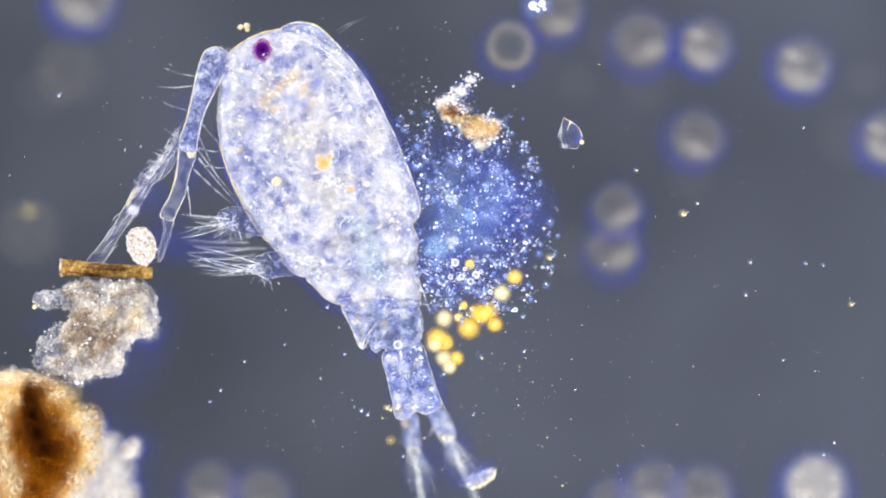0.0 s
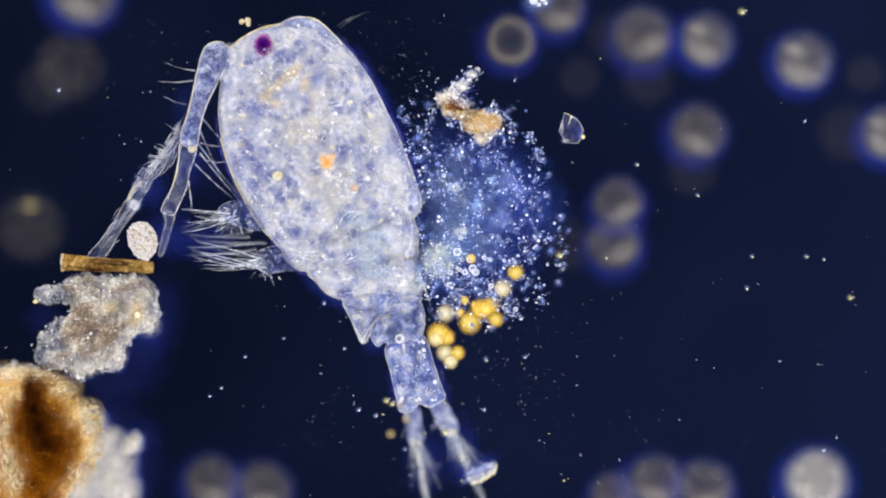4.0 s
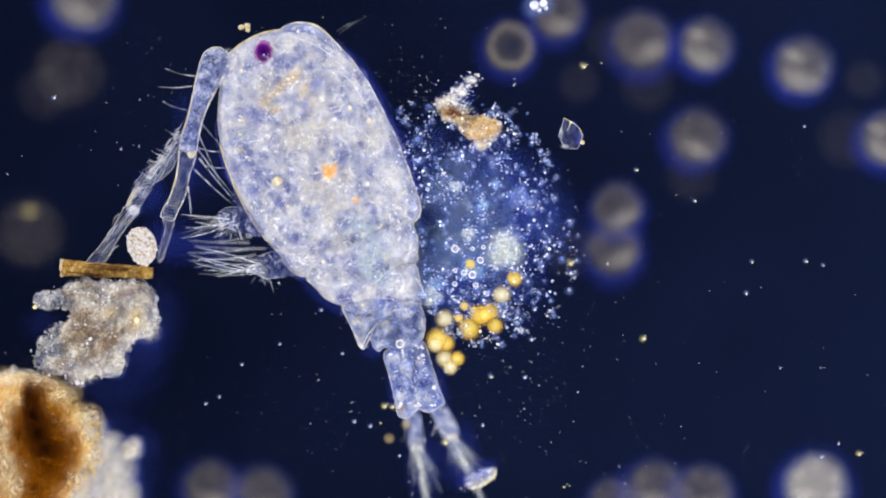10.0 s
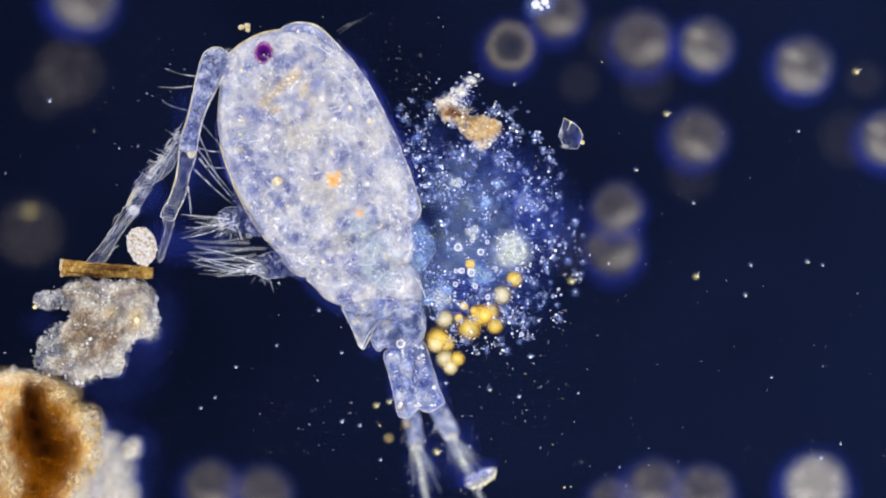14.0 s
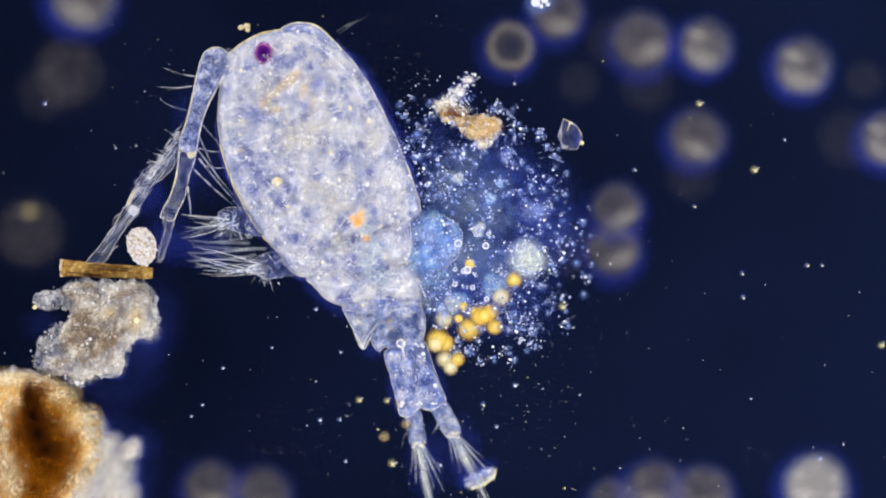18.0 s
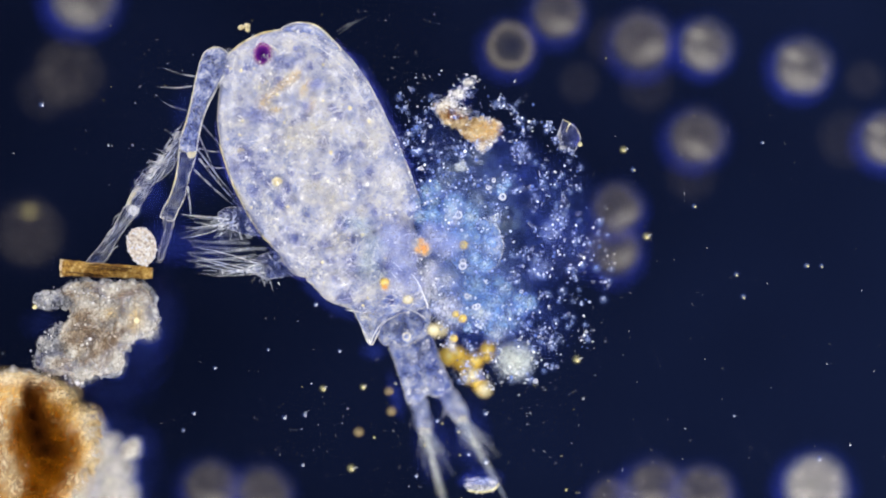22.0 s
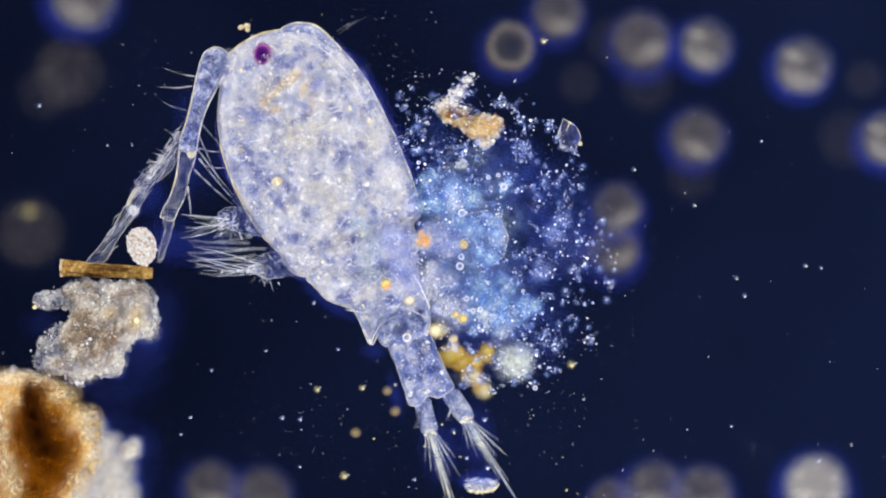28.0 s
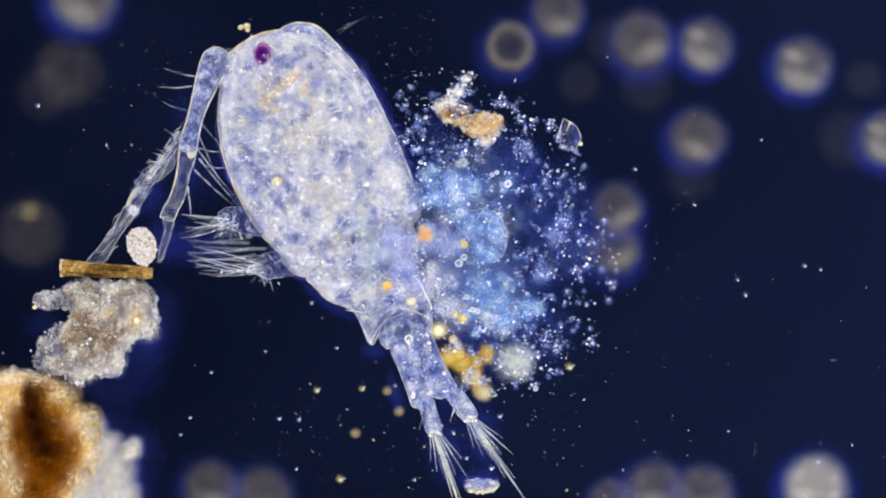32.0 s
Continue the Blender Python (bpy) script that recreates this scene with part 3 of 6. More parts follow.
def shell(name, corners, high, wide, material, parent, x=CX, y=CY, z=0.0, step=7.0, rough=6.0, size=24.0, seed=1, rim=2.0, rim_z=0.0, label="", edge=1.0, low=None, rim_label="", under=()):
    """A swollen plate of the body over its corners; a pale tube paints the refracted brightness of its cuticle's edge.
    """
    line = ragged(spline(local(corners, x, y), 6), edge, 14.0, seed)
    ob = part(name, pillow(name, line, high, wide, step, rough, size, seed, low), material, parent, label, (0, 0, z))
    if rim:
        loop = [(q[0], q[1], rim_z) for q in line]
        hid = [any(float(inside(u, [q[:2]])[0]) > 5 for u in under) for q in loop]
        first = next((i for i, h in enumerate(hid) if h), 0)
        runs, run = [], []
        for i in range(len(loop) + 1):
            k = (first + i) % len(loop)
            if hid[k] and under:
                runs, run = runs + [run], []
            else:
                run.append(loop[k])
        for run in runs + [run]:
            if len(run) > 3:
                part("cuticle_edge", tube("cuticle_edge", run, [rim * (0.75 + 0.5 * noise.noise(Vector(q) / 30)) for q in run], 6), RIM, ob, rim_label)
    return ob, line


def soft(name, parent, x, y, z, rx, ry, material, x0, y0, label="", turn=0.0, thick=0.3):
    """One soft-edged lump at a place of the field on a thing whose middle is x0, y0."""
    ob = part(name, lump(name, 1.0, x + y, 0.32, 0.8, 3, (1, 1, thick)), material, parent, label, (x - x0, y0 - y, z))
    ob.scale, ob.rotation_euler = (rx, ry, min(rx, ry)), (0, 0, radians(turn))
    return ob


HEAD = ((402, 98), (430, 76), (465, 60), (498, 52), (512, 44), (535, 41), (562, 48), (592, 74), (622, 106), (648, 142), (670, 182), (692, 226), (712, 272),
        (728, 314), (741, 352), (742, 380), (716, 404), (660, 432), (590, 456), (520, 470), (485, 438), (456, 405), (428, 355), (408, 310), (392, 262), (386, 212), (389, 160), (394, 125))
SECOND = ((742, 381), (731, 396), (738, 420), (738, 446), (731, 468), (660, 500), (600, 506), (548, 491), (522, 484), (500, 455), (540, 420), (650, 390), (715, 372))
THIRD = ((730, 464), (742, 494), (745, 520), (738, 538), (690, 552), (640, 553), (607, 541), (580, 531), (557, 507), (545, 488), (600, 455), (680, 450))
FOURTH = ((607, 539), (612, 560), (624, 584), (640, 617), (652, 602), (664, 580), (695, 562), (735, 552), (742, 528), (700, 505), (640, 510))
head, head_line = shell("cephalothorax", HEAD, 58, 105, BODY, copepod, seed=3, rim=1.7, rough=6, step=4.8, size=17, under=[[Vector((q[0], q[1])) for q in local(c, CX, CY)] for c in (SECOND, THIRD)])
second, second_line = shell("thorax_segment", SECOND, 50, 70, BODY, copepod, z=-4, seed=5, rough=6, step=5, size=17, rim=1.6, under=(head_line,))
third, third_line = shell("thorax_segment", THIRD, 44, 60, BODY, copepod, z=-6, seed=7, rough=6, step=5, size=17, rim=1.5, under=(head_line, second_line))
fourth, fourth_line = shell("genital_segment", FOURTH, 36, 40, CLEAR, copepod, z=-4, seed=9, rough=5, rim=1.3, under=(second_line, third_line))
for pts, r in ((((641, 616), (646, 602), (654, 588), (668, 572)), 1.1), (((641, 616), (634, 602), (628, 590)), 0.9), (((640, 614), (640, 600), (646, 592)), 0.8)):
    part("spike_edge", tube("spike_edge", spline(local([(x, y, 14) for x, y in pts], CX, CY), 5, False), r), GLINT, fourth, "bright edge of the pointed plate")
hood, hood_line = shell("rostral_hood", ((498, 54), (512, 44), (535, 41), (562, 48), (592, 74), (602, 92), (575, 84), (548, 70), (520, 66)), 26, 22, CLEAR, copepod, z=12, seed=10, rough=3, rim=1.6)


def on_back(x, y):
    """Height of the back over a place given about the copepod's middle."""
    d = float(inside(head_line, [(x, y)])[0])
    h = 58 * math.sqrt(max(0.0, 1 - (1 - min(max(d, 0) / 105, 1)) ** 2))
    d = float(inside(second_line, [(x, y)])[0])
    h = max(h, 50 * math.sqrt(max(0.0, 1 - (1 - min(max(d, 0) / 70, 1)) ** 2)) - 4)
    d = float(inside(third_line, [(x, y)])[0])
    return max(h, 44 * math.sqrt(max(0.0, 1 - (1 - min(max(d, 0) / 60, 1)) ** 2)) - 6)


def strewn(n, rlo, rhi, seed, power=2.0, sink=0.2, lines=(head_line, second_line, third_line), margin=6.0, clump=0.0):
    """Grains strewn over the back."""
    rnd = random.Random(seed)
    spots = []
    while len(spots) < n:
        x, y = rnd.uniform(-180, 190), rnd.uniform(-230, 280)
        if max(float(inside(q, [(x, y)])[0]) for q in lines) < margin:
            continue
        if clump and noise.noise(Vector((x, y, seed)) / 40) < clump:
            continue
        r = rlo + (rhi - rlo) * rnd.random() ** power
        spots.append((x, y, on_back(x, y) + 9 - r * sink, r))
    return spots


soft("oil_patch", fourth, 640, 566, 34, 26, 16, WARM_HAZE, CX, CY, "pale cream oil in the plate", -20)
tagged(part("tissue_grains", grains("tissue_grains", strewn(1700, 0.5, 2.2, 21, 3.0), 1, 0.7, 0.5), GLINT, head, "fine white grains in the tissue"), kind="stuff")
for name, mat, spots, label in (("blue_cell", BLUE_CELL, strewn(84, 8, 26, 22, 1.5, 0.2, clump=-0.15), "dark blue clear cell"), ("pale_cell", PALE_CELL, strewn(70, 8, 26, 23, 1.5, 0.2), "pale rounded cell")):
    rnd = random.Random(len(name))
    me = lump(name, 1.0, 5, 0.3, 0.9, 3, (1, 1, 0.3))
    me.materials.append(mat)
    for x, y, z, r in spots:
        ob = part(name, me, mat, head, label, (x, y, z - 3))
        ob.scale, ob.rotation_euler = (r, r * rnd.uniform(0.6, 0.95), r * 0.4), (0, 0, rnd.uniform(0, 6.28))
tagged(part("cream_grains", grains("cream_grains", strewn(44, 1.2, 3.6, 27, 1.8), 1, 0.6, 0.4), CREAM, head, "small cream oil grains"), kind="stuff")
rnd = random.Random(24)
threads = []
while len(threads) < 260:
    x, y = rnd.uniform(-170, 180), rnd.uniform(-230, 240)
    if max(float(inside(q, [(x, y)])[0]) for q in (head_line, second_line, third_line)) < 12 or noise.noise(Vector((x, y, 7)) / 50) < -0.05:
        continue
    a, ln, bend = rnd.uniform(0, 6.28), rnd.uniform(8, 34), rnd.uniform(-1.8, 1.8)
    pts = []
    for j in range(6):
        pts.append((x, y, on_back(x, y) + 12))
        x, y, a = x + math.cos(a) * ln / 5, y + math.sin(a) * ln / 5, a + bend / 5
    threads.append(pts)
tagged(part("tissue_threads", strands("tissue_threads", threads, 0.5), GLINT, head, "thin bright wrinkled membrane folds"), kind="stuff")
# larger features on the back
for x, y, rx, ry, mat, name, label in (
        (455, 205, 24, 17, BLUES, "vacuole", "dark blue clear gap in the tissue"), (478, 212, 11, 9, BLUES, "vacuole", ""), (452, 340, 15, 12, BLUES, "vacuole", ""),
        (560, 150, 15, 10, BLUES, "vacuole", ""), (545, 190, 10, 8, BLUES, "vacuole", ""), (430, 275, 10, 8, BLUES, "vacuole", ""),
        (492, 322, 9, 8, CREAM, "oil_spot", "cream round oil spot"), (630, 348, 9, 8, ORANGE, "oil_spot", ""), (428, 268, 7, 6, CREAM, "oil_spot", ""), (730, 367, 8, 8, DOTS, "bubble", "pale round bubble")):
    if mat is BLUES:
        ob = part(name, lump(name, 1.0, x, 0.2, 1.0, 3, (1, 1, 0.3)), BLUE_CELL, copepod, label, (x - CX, CY - y, on_back(x - CX, CY - y) + 9))
        ob.scale = (rx * 1.35, ry * 1.35, rx)
    elif mat is ORANGE:
        leaving = part(name, lump(name, 1.0, x, 0.3, 0.7, 3, (1, 1, 0.5)), SOFT_ORANGE, copepod, "small orange oil spot", (x - CX, CY - y, 62))
        leaving.scale = (rx * 1.25, ry * 1.25, rx)
    else:
        part(name, lump(name, 1.0, x, 0.2, 1.0, 3, (rx, ry, min(rx, ry) * 0.45)), mat, copepod, label, (x - CX, CY - y, on_back(x - CX, CY - y) + 3))
for x, y, rx, ry, turn in ((478, 172, 22, 11, 40), (500, 154, 22, 11, 35), (524, 134, 20, 12, 60), (468, 186, 14, 16, 0), (540, 158, 10, 26, -22), (552, 188, 8, 22, -20), (512, 142, 16, 10, 20), (488, 196, 18, 10, 10)):
    soft("gland", copepod, x, y, on_back(x - CX, CY - y) + 6, rx * 1.3, ry * 1.3, TAN_HAZE, CX, CY, "tan grainy gland", turn, 0.06)
for x, y, rx, ry, turn in ((590, 352, 26, 46, -15), (584, 380, 20, 50, -8), (560, 330, 40, 30, 0), (610, 318, 26, 22, 20), (640, 372, 20, 14, 30), (520, 250, 60, 50, 0), (560, 230, 60, 60, 10), (470, 150, 40, 36, 0), (600, 420, 24, 40, -20), (650, 250, 40, 34, 0)):
    soft("warm_tissue", copepod, x, y, on_back(x - CX, CY - y) + 5, rx, ry, WARM_HAZE, CX, CY, "warm cream tissue", turn, 0.06)
for x, y, rx, ry, turn in ((660, 275, 34, 26, 30), (690, 330, 34, 30, 0), (700, 380, 30, 34, 0), (715, 430, 26, 34, 0), (460, 250, 44, 30, 10), (440, 300, 34, 26, 0), (520, 440, 44, 20, -35), (560, 480, 46, 22, -30), (600, 500, 46, 24, -20), (500, 76, 40, 18, 10), (700, 500, 34, 26, 0), (690, 300, 20, 46, -25)):
    soft("pale_tissue", copepod, x, y, on_back(x - CX, CY - y) + 5, rx, ry, WHITE_HAZE, CX, CY, "pale bright tissue", turn, 0.06)
for x, y, rx, ry, turn in ((640, 400, 34, 26, -40), (662, 440, 34, 40, -20), (650, 470, 34, 34, 0), (676, 490, 30, 26, 0), (620, 392, 22, 20, 0)):
    soft("gut_haze", copepod, x, y, on_back(x - CX, CY - y) + 6, rx, ry, GREEN_HAZE, CX, CY, "blue-green gut shining through", turn, 0.06)
gut_line = ragged(spline(local(((592, 360), (615, 380), (650, 405), (680, 440), (690, 485), (660, 500), (625, 470), (600, 430), (575, 395)), CX, CY), 5), 7, 18, 33)
gut = part("gut", pillow("gut", gut_line, 10, 26, 6, 5, 12, 33), GUT, copepod, "pale blue-green gut seen through the back", (0, 0, 50))
eye_spot = part("eye", lump("eye", 1.0, 4, 0.34, 0.75, 3, (1, 1, 0.5)), SOFT_PURPLE, copepod, "deep purple single eye", (468 - CX, CY - 95, 46))
eye_spot.scale = (19, 23, 14)
part("eye_cup", tube("eye_cup", spline([(478 - CX, CY - 80, 46), (490 - CX, CY - 90, 48), (500 - CX, CY - 99, 50)], 4, False), 1.6), RIM, copepod, "bright curved edge beside the eye")

# antennule, its joints and hairs


def limb(name, corners, high, wide, material, parent, x, y, z=0, seed=1, rim=1.5, label="", step=5.0):
    return shell(name, corners, high, wide, material, parent, x, y, z, step, 2.5, 12, seed, rim, 0, label, 1.6)


limb("antennule_base", ((404, 98), (392, 86), (374, 86), (360, 98), (350, 130), (342, 168), (334, 205), (324, 236), (319, 262), (346, 270), (353, 235), (364, 195), (384, 155), (398, 125)), 17, 20, ANTENNA, copepod, CX, CY, 14, 41, 1.2, "clear blue jointed antennule")
limb("antennule_joint", ((319, 262), (316, 290), (311, 322), (300, 350), (290, 366), (286, 384), (306, 390), (316, 372), (326, 352), (334, 318), (343, 290), (346, 270)), 11, 14, THIN, copepod, CX, CY, 18, 43, 0.7, "clear antennule joint with bright uneven edges", 4.0)
limb("antennule_tip", ((288, 384), (290, 405), (284, 430), (277, 460), (284, 462), (294, 435), (301, 410), (306, 390)), 6, 8, THIN, copepod, CX, CY, -40, 45, 0.7)
limb("second_antennule", ((318, 232), (300, 262), (282, 288), (262, 305), (240, 330), (224, 366), (238, 378), (256, 352), (270, 328), (296, 308), (312, 285), (322, 262)), 9, 12, THIN, copepod, CX, CY, 6, 47, 0.4, "clear bristly second antennule", 4.0)
limb("second_antennule_tip", ((224, 364), (206, 392), (182, 428), (154, 464), (182, 466), (204, 432), (222, 404), (240, 376)), 8, 10, THIN, copepod, CX, CY, 4, 49, 0.5)
rnd = random.Random(51)
lines = []
for k in range(30):
    s0 = rnd.random() * 0.85
    s1 = min(1.0, s0 + rnd.uniform(0.06, 0.22))
    side = rnd.gauss(0, 8)
    line = []
    for j in range(5):
        s = s0 + (s1 - s0) * j / 4
        x, y = (320 - 90 * s / 0.55, 246 + 126 * s / 0.55) if s < 0.55 else (230 - 62 * (s - 0.55) / 0.45, 372 + 94 * (s - 0.55) / 0.45)
        line.append((x + side * 0.8 + rnd.gauss(0, 1.2) - CX, CY - y - side * 0.55 + rnd.gauss(0, 1.2), 14 + rnd.uniform(-4, 10)))
    lines.append(line)
tagged(part("cuticle_folds", strands("cuticle_folds", lines, 0.5), SETA, copepod, "fine bright folds of the clear second antennule"), kind="stuff")
for x, y, rx, ry in ((300, 262, 18, 12), (288, 284, 18, 13), (270, 300, 14, 10), (236, 372, 20, 18), (312, 240, 12, 12), (280, 296, 10, 8), (246, 334, 12, 10)):
    soft("fluff", copepod, x, y, -8, rx, ry, SOFT_WHITE, CX, CY, "whitish fluff caught on the hairs", 30)
part("bright_joint", lump("bright_joint", 1.0, 5, 0.5, 0.6, 3, (7, 8, 6)), GRAIN, copepod, "bright white joint", (236 - CX, CY - 372, -14))
part("bright_joint", lump("bright_joint", 1.0, 8, 0.25, 0.7, 3, (8, 9, 7)), CREAM, copepod, "", (339 - CX, CY - 272, 12))
# Yellow side of the chromatic rim, painted as thin tubes on the edges.
part("yellow_edge", tube("yellow_edge", spline(local([(226, 362, -14), (232, 348, -13), (246, 330, -12)], CX, CY), 4, False), [3, 3.6, 3.4, 3, 3, 3, 3, 2.4, 2]), GOLDEDGE, copepod, "joint edge with yellow light painted on")
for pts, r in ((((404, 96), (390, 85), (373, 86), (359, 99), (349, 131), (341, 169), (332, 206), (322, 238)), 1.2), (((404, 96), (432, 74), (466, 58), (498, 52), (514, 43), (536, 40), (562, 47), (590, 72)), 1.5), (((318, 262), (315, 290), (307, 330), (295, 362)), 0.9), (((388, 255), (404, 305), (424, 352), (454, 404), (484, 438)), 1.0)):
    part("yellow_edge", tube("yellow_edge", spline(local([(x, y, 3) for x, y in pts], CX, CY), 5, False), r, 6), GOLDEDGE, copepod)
# Blue side of the chromatic rim, painted as tubes just outside the outline.
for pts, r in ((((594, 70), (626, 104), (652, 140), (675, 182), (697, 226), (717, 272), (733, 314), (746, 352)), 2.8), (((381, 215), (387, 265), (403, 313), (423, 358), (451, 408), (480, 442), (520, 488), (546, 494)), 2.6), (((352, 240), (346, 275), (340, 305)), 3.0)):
    part("blue_edge", tube("blue_edge", spline(local([(x, y, -6) for x, y in pts], CX, CY), 5, False), r, 6), BLUE_EDGE, copepod, "painted violet-blue colour fringe along the edge")
# Lens colour fringing, painted as soft blue lumps along the outline.
for x, y, rx, ry, turn in ((640, 124, 16, 44, 35), (672, 176, 16, 46, 30), (700, 234, 16, 46, 25), (724, 296, 16, 46, 22), (745, 396, 14, 20, 0), (430, 372, 12, 44, 30), (404, 300, 12, 44, 18), (600, 548, 40, 14, -25), (700, 700, 14, 44, 15), (776, 680, 14, 56, 18), (660, 620, 24, 20, 0), (560, 520, 40, 14, -40), (262, 340, 30, 40, 0), (330, 300, 26, 60, 0), (300, 430, 50, 40, 0), (370, 440, 50, 40, 0)):
    soft("blue_fringe", copepod, x, y, -50, rx * 1.3, ry * 1.2, DEEP_GLOW, CX, CY, "lens colour fringe painted as a soft deep blue lump", turn)
# Highlights of the folds, painted as thin near-white tubes.
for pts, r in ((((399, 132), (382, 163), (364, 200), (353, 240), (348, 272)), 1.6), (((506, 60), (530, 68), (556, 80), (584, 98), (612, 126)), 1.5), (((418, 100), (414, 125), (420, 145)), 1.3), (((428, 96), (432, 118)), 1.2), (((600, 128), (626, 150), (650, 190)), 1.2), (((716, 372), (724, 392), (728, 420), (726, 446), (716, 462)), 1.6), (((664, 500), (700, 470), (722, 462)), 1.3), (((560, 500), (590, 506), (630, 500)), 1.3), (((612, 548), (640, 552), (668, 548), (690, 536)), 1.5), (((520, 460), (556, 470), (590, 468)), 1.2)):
    part("fold_line", tube("fold_line", spline([(x - CX, CY - y, max(on_back(x - CX, CY - y), 12) + 9) for x, y in pts], 6, False), r * 0.42, 6), GLINT, copepod, "fold of the cuticle with painted highlight")
rnd = random.Random(50)
hairs = []
# Wider blue haze of the same lens fringing, painted beside the antennule.
for x, y, rx, ry in ((300, 410, 60, 80), (368, 300, 36, 70), (330, 200, 40, 60)):
    soft("blue_fringe", copepod, x, y, -70, rx, ry, BLUE_HAZE, CX, CY, "lens colour fringe painted as a soft deep blue lump")
for k in range(90):
    s = rnd.random() ** 1.4
    x, y = 322 - 90 * s + rnd.uniform(-8, 8), 236 + 130 * s + rnd.uniform(-10, 10)
    a = rnd.choice((rnd.uniform(3.5, 4.3), rnd.uniform(0.6, 1.2), rnd.uniform(2.4, 3.4)))
    ln = rnd.uniform(6, 22)
    hairs.append([(x - CX + math.cos(a) * ln * j / 4, CY - y + math.sin(a) * ln * j / 4, 8 + rnd.uniform(-12, 12)) for j in range(5)])
tagged(part("antennule_hairs", strands("antennule_hairs", hairs, 0.7), SETA, copepod, "short pale hairs of the antennule"), kind="stuff")


def bristle(parent, x0, y0, x1, y1, r=1.6, sag=6.0, z=-6.0, x=CX, y=CY, material=None, name="bristle", label="", wide=1.0):
    """One tapering bristle between two places."""
    mx, my = (x0 + x1) / 2 + sag * 0.4, (y0 + y1) / 2 + sag
    pts = spline(local([(x0, y0, z), (mx, my, z + 2), (x1, y1, z - 2)], x, y), 5, False)
    n = len(pts)
    return part(name, tube(name, pts, [r * wide * (1 - 0.8 * i / (n - 1)) for i in range(n)], 5), material or SETA, parent, label)


for x0, y0, x1, y1 in ((340, 152, 276, 153), (345, 135, 290, 120), (330, 195, 288, 180), (352, 240, 392, 330), (348, 262, 418, 352), (352, 280, 424, 366), (344, 300, 412, 362), (358, 220, 396, 262), (352, 262, 398, 268), (360, 292, 402, 296), (332, 330, 338, 385)):
    bristle(copepod, x0, y0, x1, y1, 1.1 if x1 < 300 else 1.6, 3)
# swimming legs with fans of bristles
for corners, fan, root, seed in (
        (((392, 372), (412, 366), (440, 372), (462, 388), (476, 412), (452, 418), (425, 412), (400, 402), (386, 388)),
         ((322, 380), (330, 404), (322, 422), (338, 420), (372, 404), (378, 422), (408, 425), (430, 424), (345, 392)), (396, 386), 61),
        (((448, 462), (470, 448), (496, 446), (512, 462), (522, 484), (500, 490), (474, 494), (456, 484)),
         ((344, 436), (338, 452), (346, 466), (360, 478), (384, 490), (424, 486), (466, 500), (355, 458), (480, 498)), (454, 472), 63)):
    leg, _ = limb("swimming_leg", corners, 11, 16, LEG, copepod, CX, CY, 10, seed, 0.3, "clear swimming leg with long pale bristles")
    rnd = random.Random(seed)
    for x1, y1 in fan:
        for k in range(2):
            bristle(leg, root[0] + rnd.uniform(-4, 26), root[1] + rnd.uniform(-10, 12), x1 + rnd.uniform(-12, 12) * k, y1 + rnd.uniform(-7, 7) * k, 1.2 - 0.4 * k, rnd.uniform(-4, 9), 14 - 34 * k)
        bristle(leg, root[0] + rnd.uniform(0, 16), root[1] + rnd.uniform(-8, 8), x1, y1, 4.2, 3, -8, CX, CY, TAIL, "plume", "faint feathery plume")
    for k in range(11):
        a = 1.7 + 3.2 * k / 10 + rnd.uniform(-0.1, 0.1)
        x0, y0 = root[0] + 34 + 40 * math.cos(a), root[1] + 8 - 20 * math.sin(a)
        ln = rnd.uniform(3, 11) if k % 3 else rnd.uniform(8, 20)
        bristle(leg, x0, y0, x0 + ln * math.cos(a + 0.5), y0 - ln * math.sin(a + 0.5), rnd.uniform(0.6, 1.3), 0, 14, CX, CY, SETA, "spine")
for x0, y0, x1, y1 in ((440, 430, 330, 425), (450, 440, 330, 448), (452, 452, 330, 462), (446, 418, 360, 430), (470, 440, 352, 436)):
    bristle(copepod, x0, y0, x1, y1, 1.1, 2, -30)
    bristle(copepod, x0, y0, x1, y1, 4.5, 2, -24, CX, CY, TAIL, "plume", "faint feathery plume")
for x0, y0, x1, y1 in ((596, 56, 640, 34), (600, 60, 650, 30), (740, 490, 762, 552), (760, 540, 700, 536), (734, 488, 752, 520)):
    bristle(copepod, x0, y0, x1, y1, 1.4, -2, 20, material=TAIL if y0 < 100 else SETA)

# tail: moves with the burst body
AX, AY = 700.0, 672.0
ABDOMEN = ((680, 625), (690, 670), (700, 715), (706, 737), (725, 738), (740, 725), (758, 729), (785, 715), (778, 690), (765, 650), (748, 604), (715, 612))
UROSOME = ((664, 578), (655, 600), (668, 622), (682, 614), (700, 626), (735, 613), (747, 600), (752, 575), (745, 545), (720, 536), (690, 545))
tail_line = ragged(spline(local(ABDOMEN, AX, AY), 6), 0.8, 12, 71)
tail = part("abdomen", pillow("abdomen", tail_line, 30, 36, 6, 4, 14, 71), TAILSKIN, copepod, "clear blue tubular tail segment", (AX - CX, CY - AY, 4))
loop = [(q[0], q[1], 0) for q in tail_line]
part("cuticle_edge", tube("cuticle_edge", loop + loop[:1], 0.7, 6), RIM, tail)
part("ring_edge", tube("ring_edge", spline([(4, -62, 14), (16, -68, 16), (30, -62, 20), (40, -50, 22), (52, -56, 20), (66, -54, 16), (80, -44, 12)], 4, False), 0.7), SETA, tail, "bright scalloped end of the segment")
rnd = random.Random(72)
spots = []
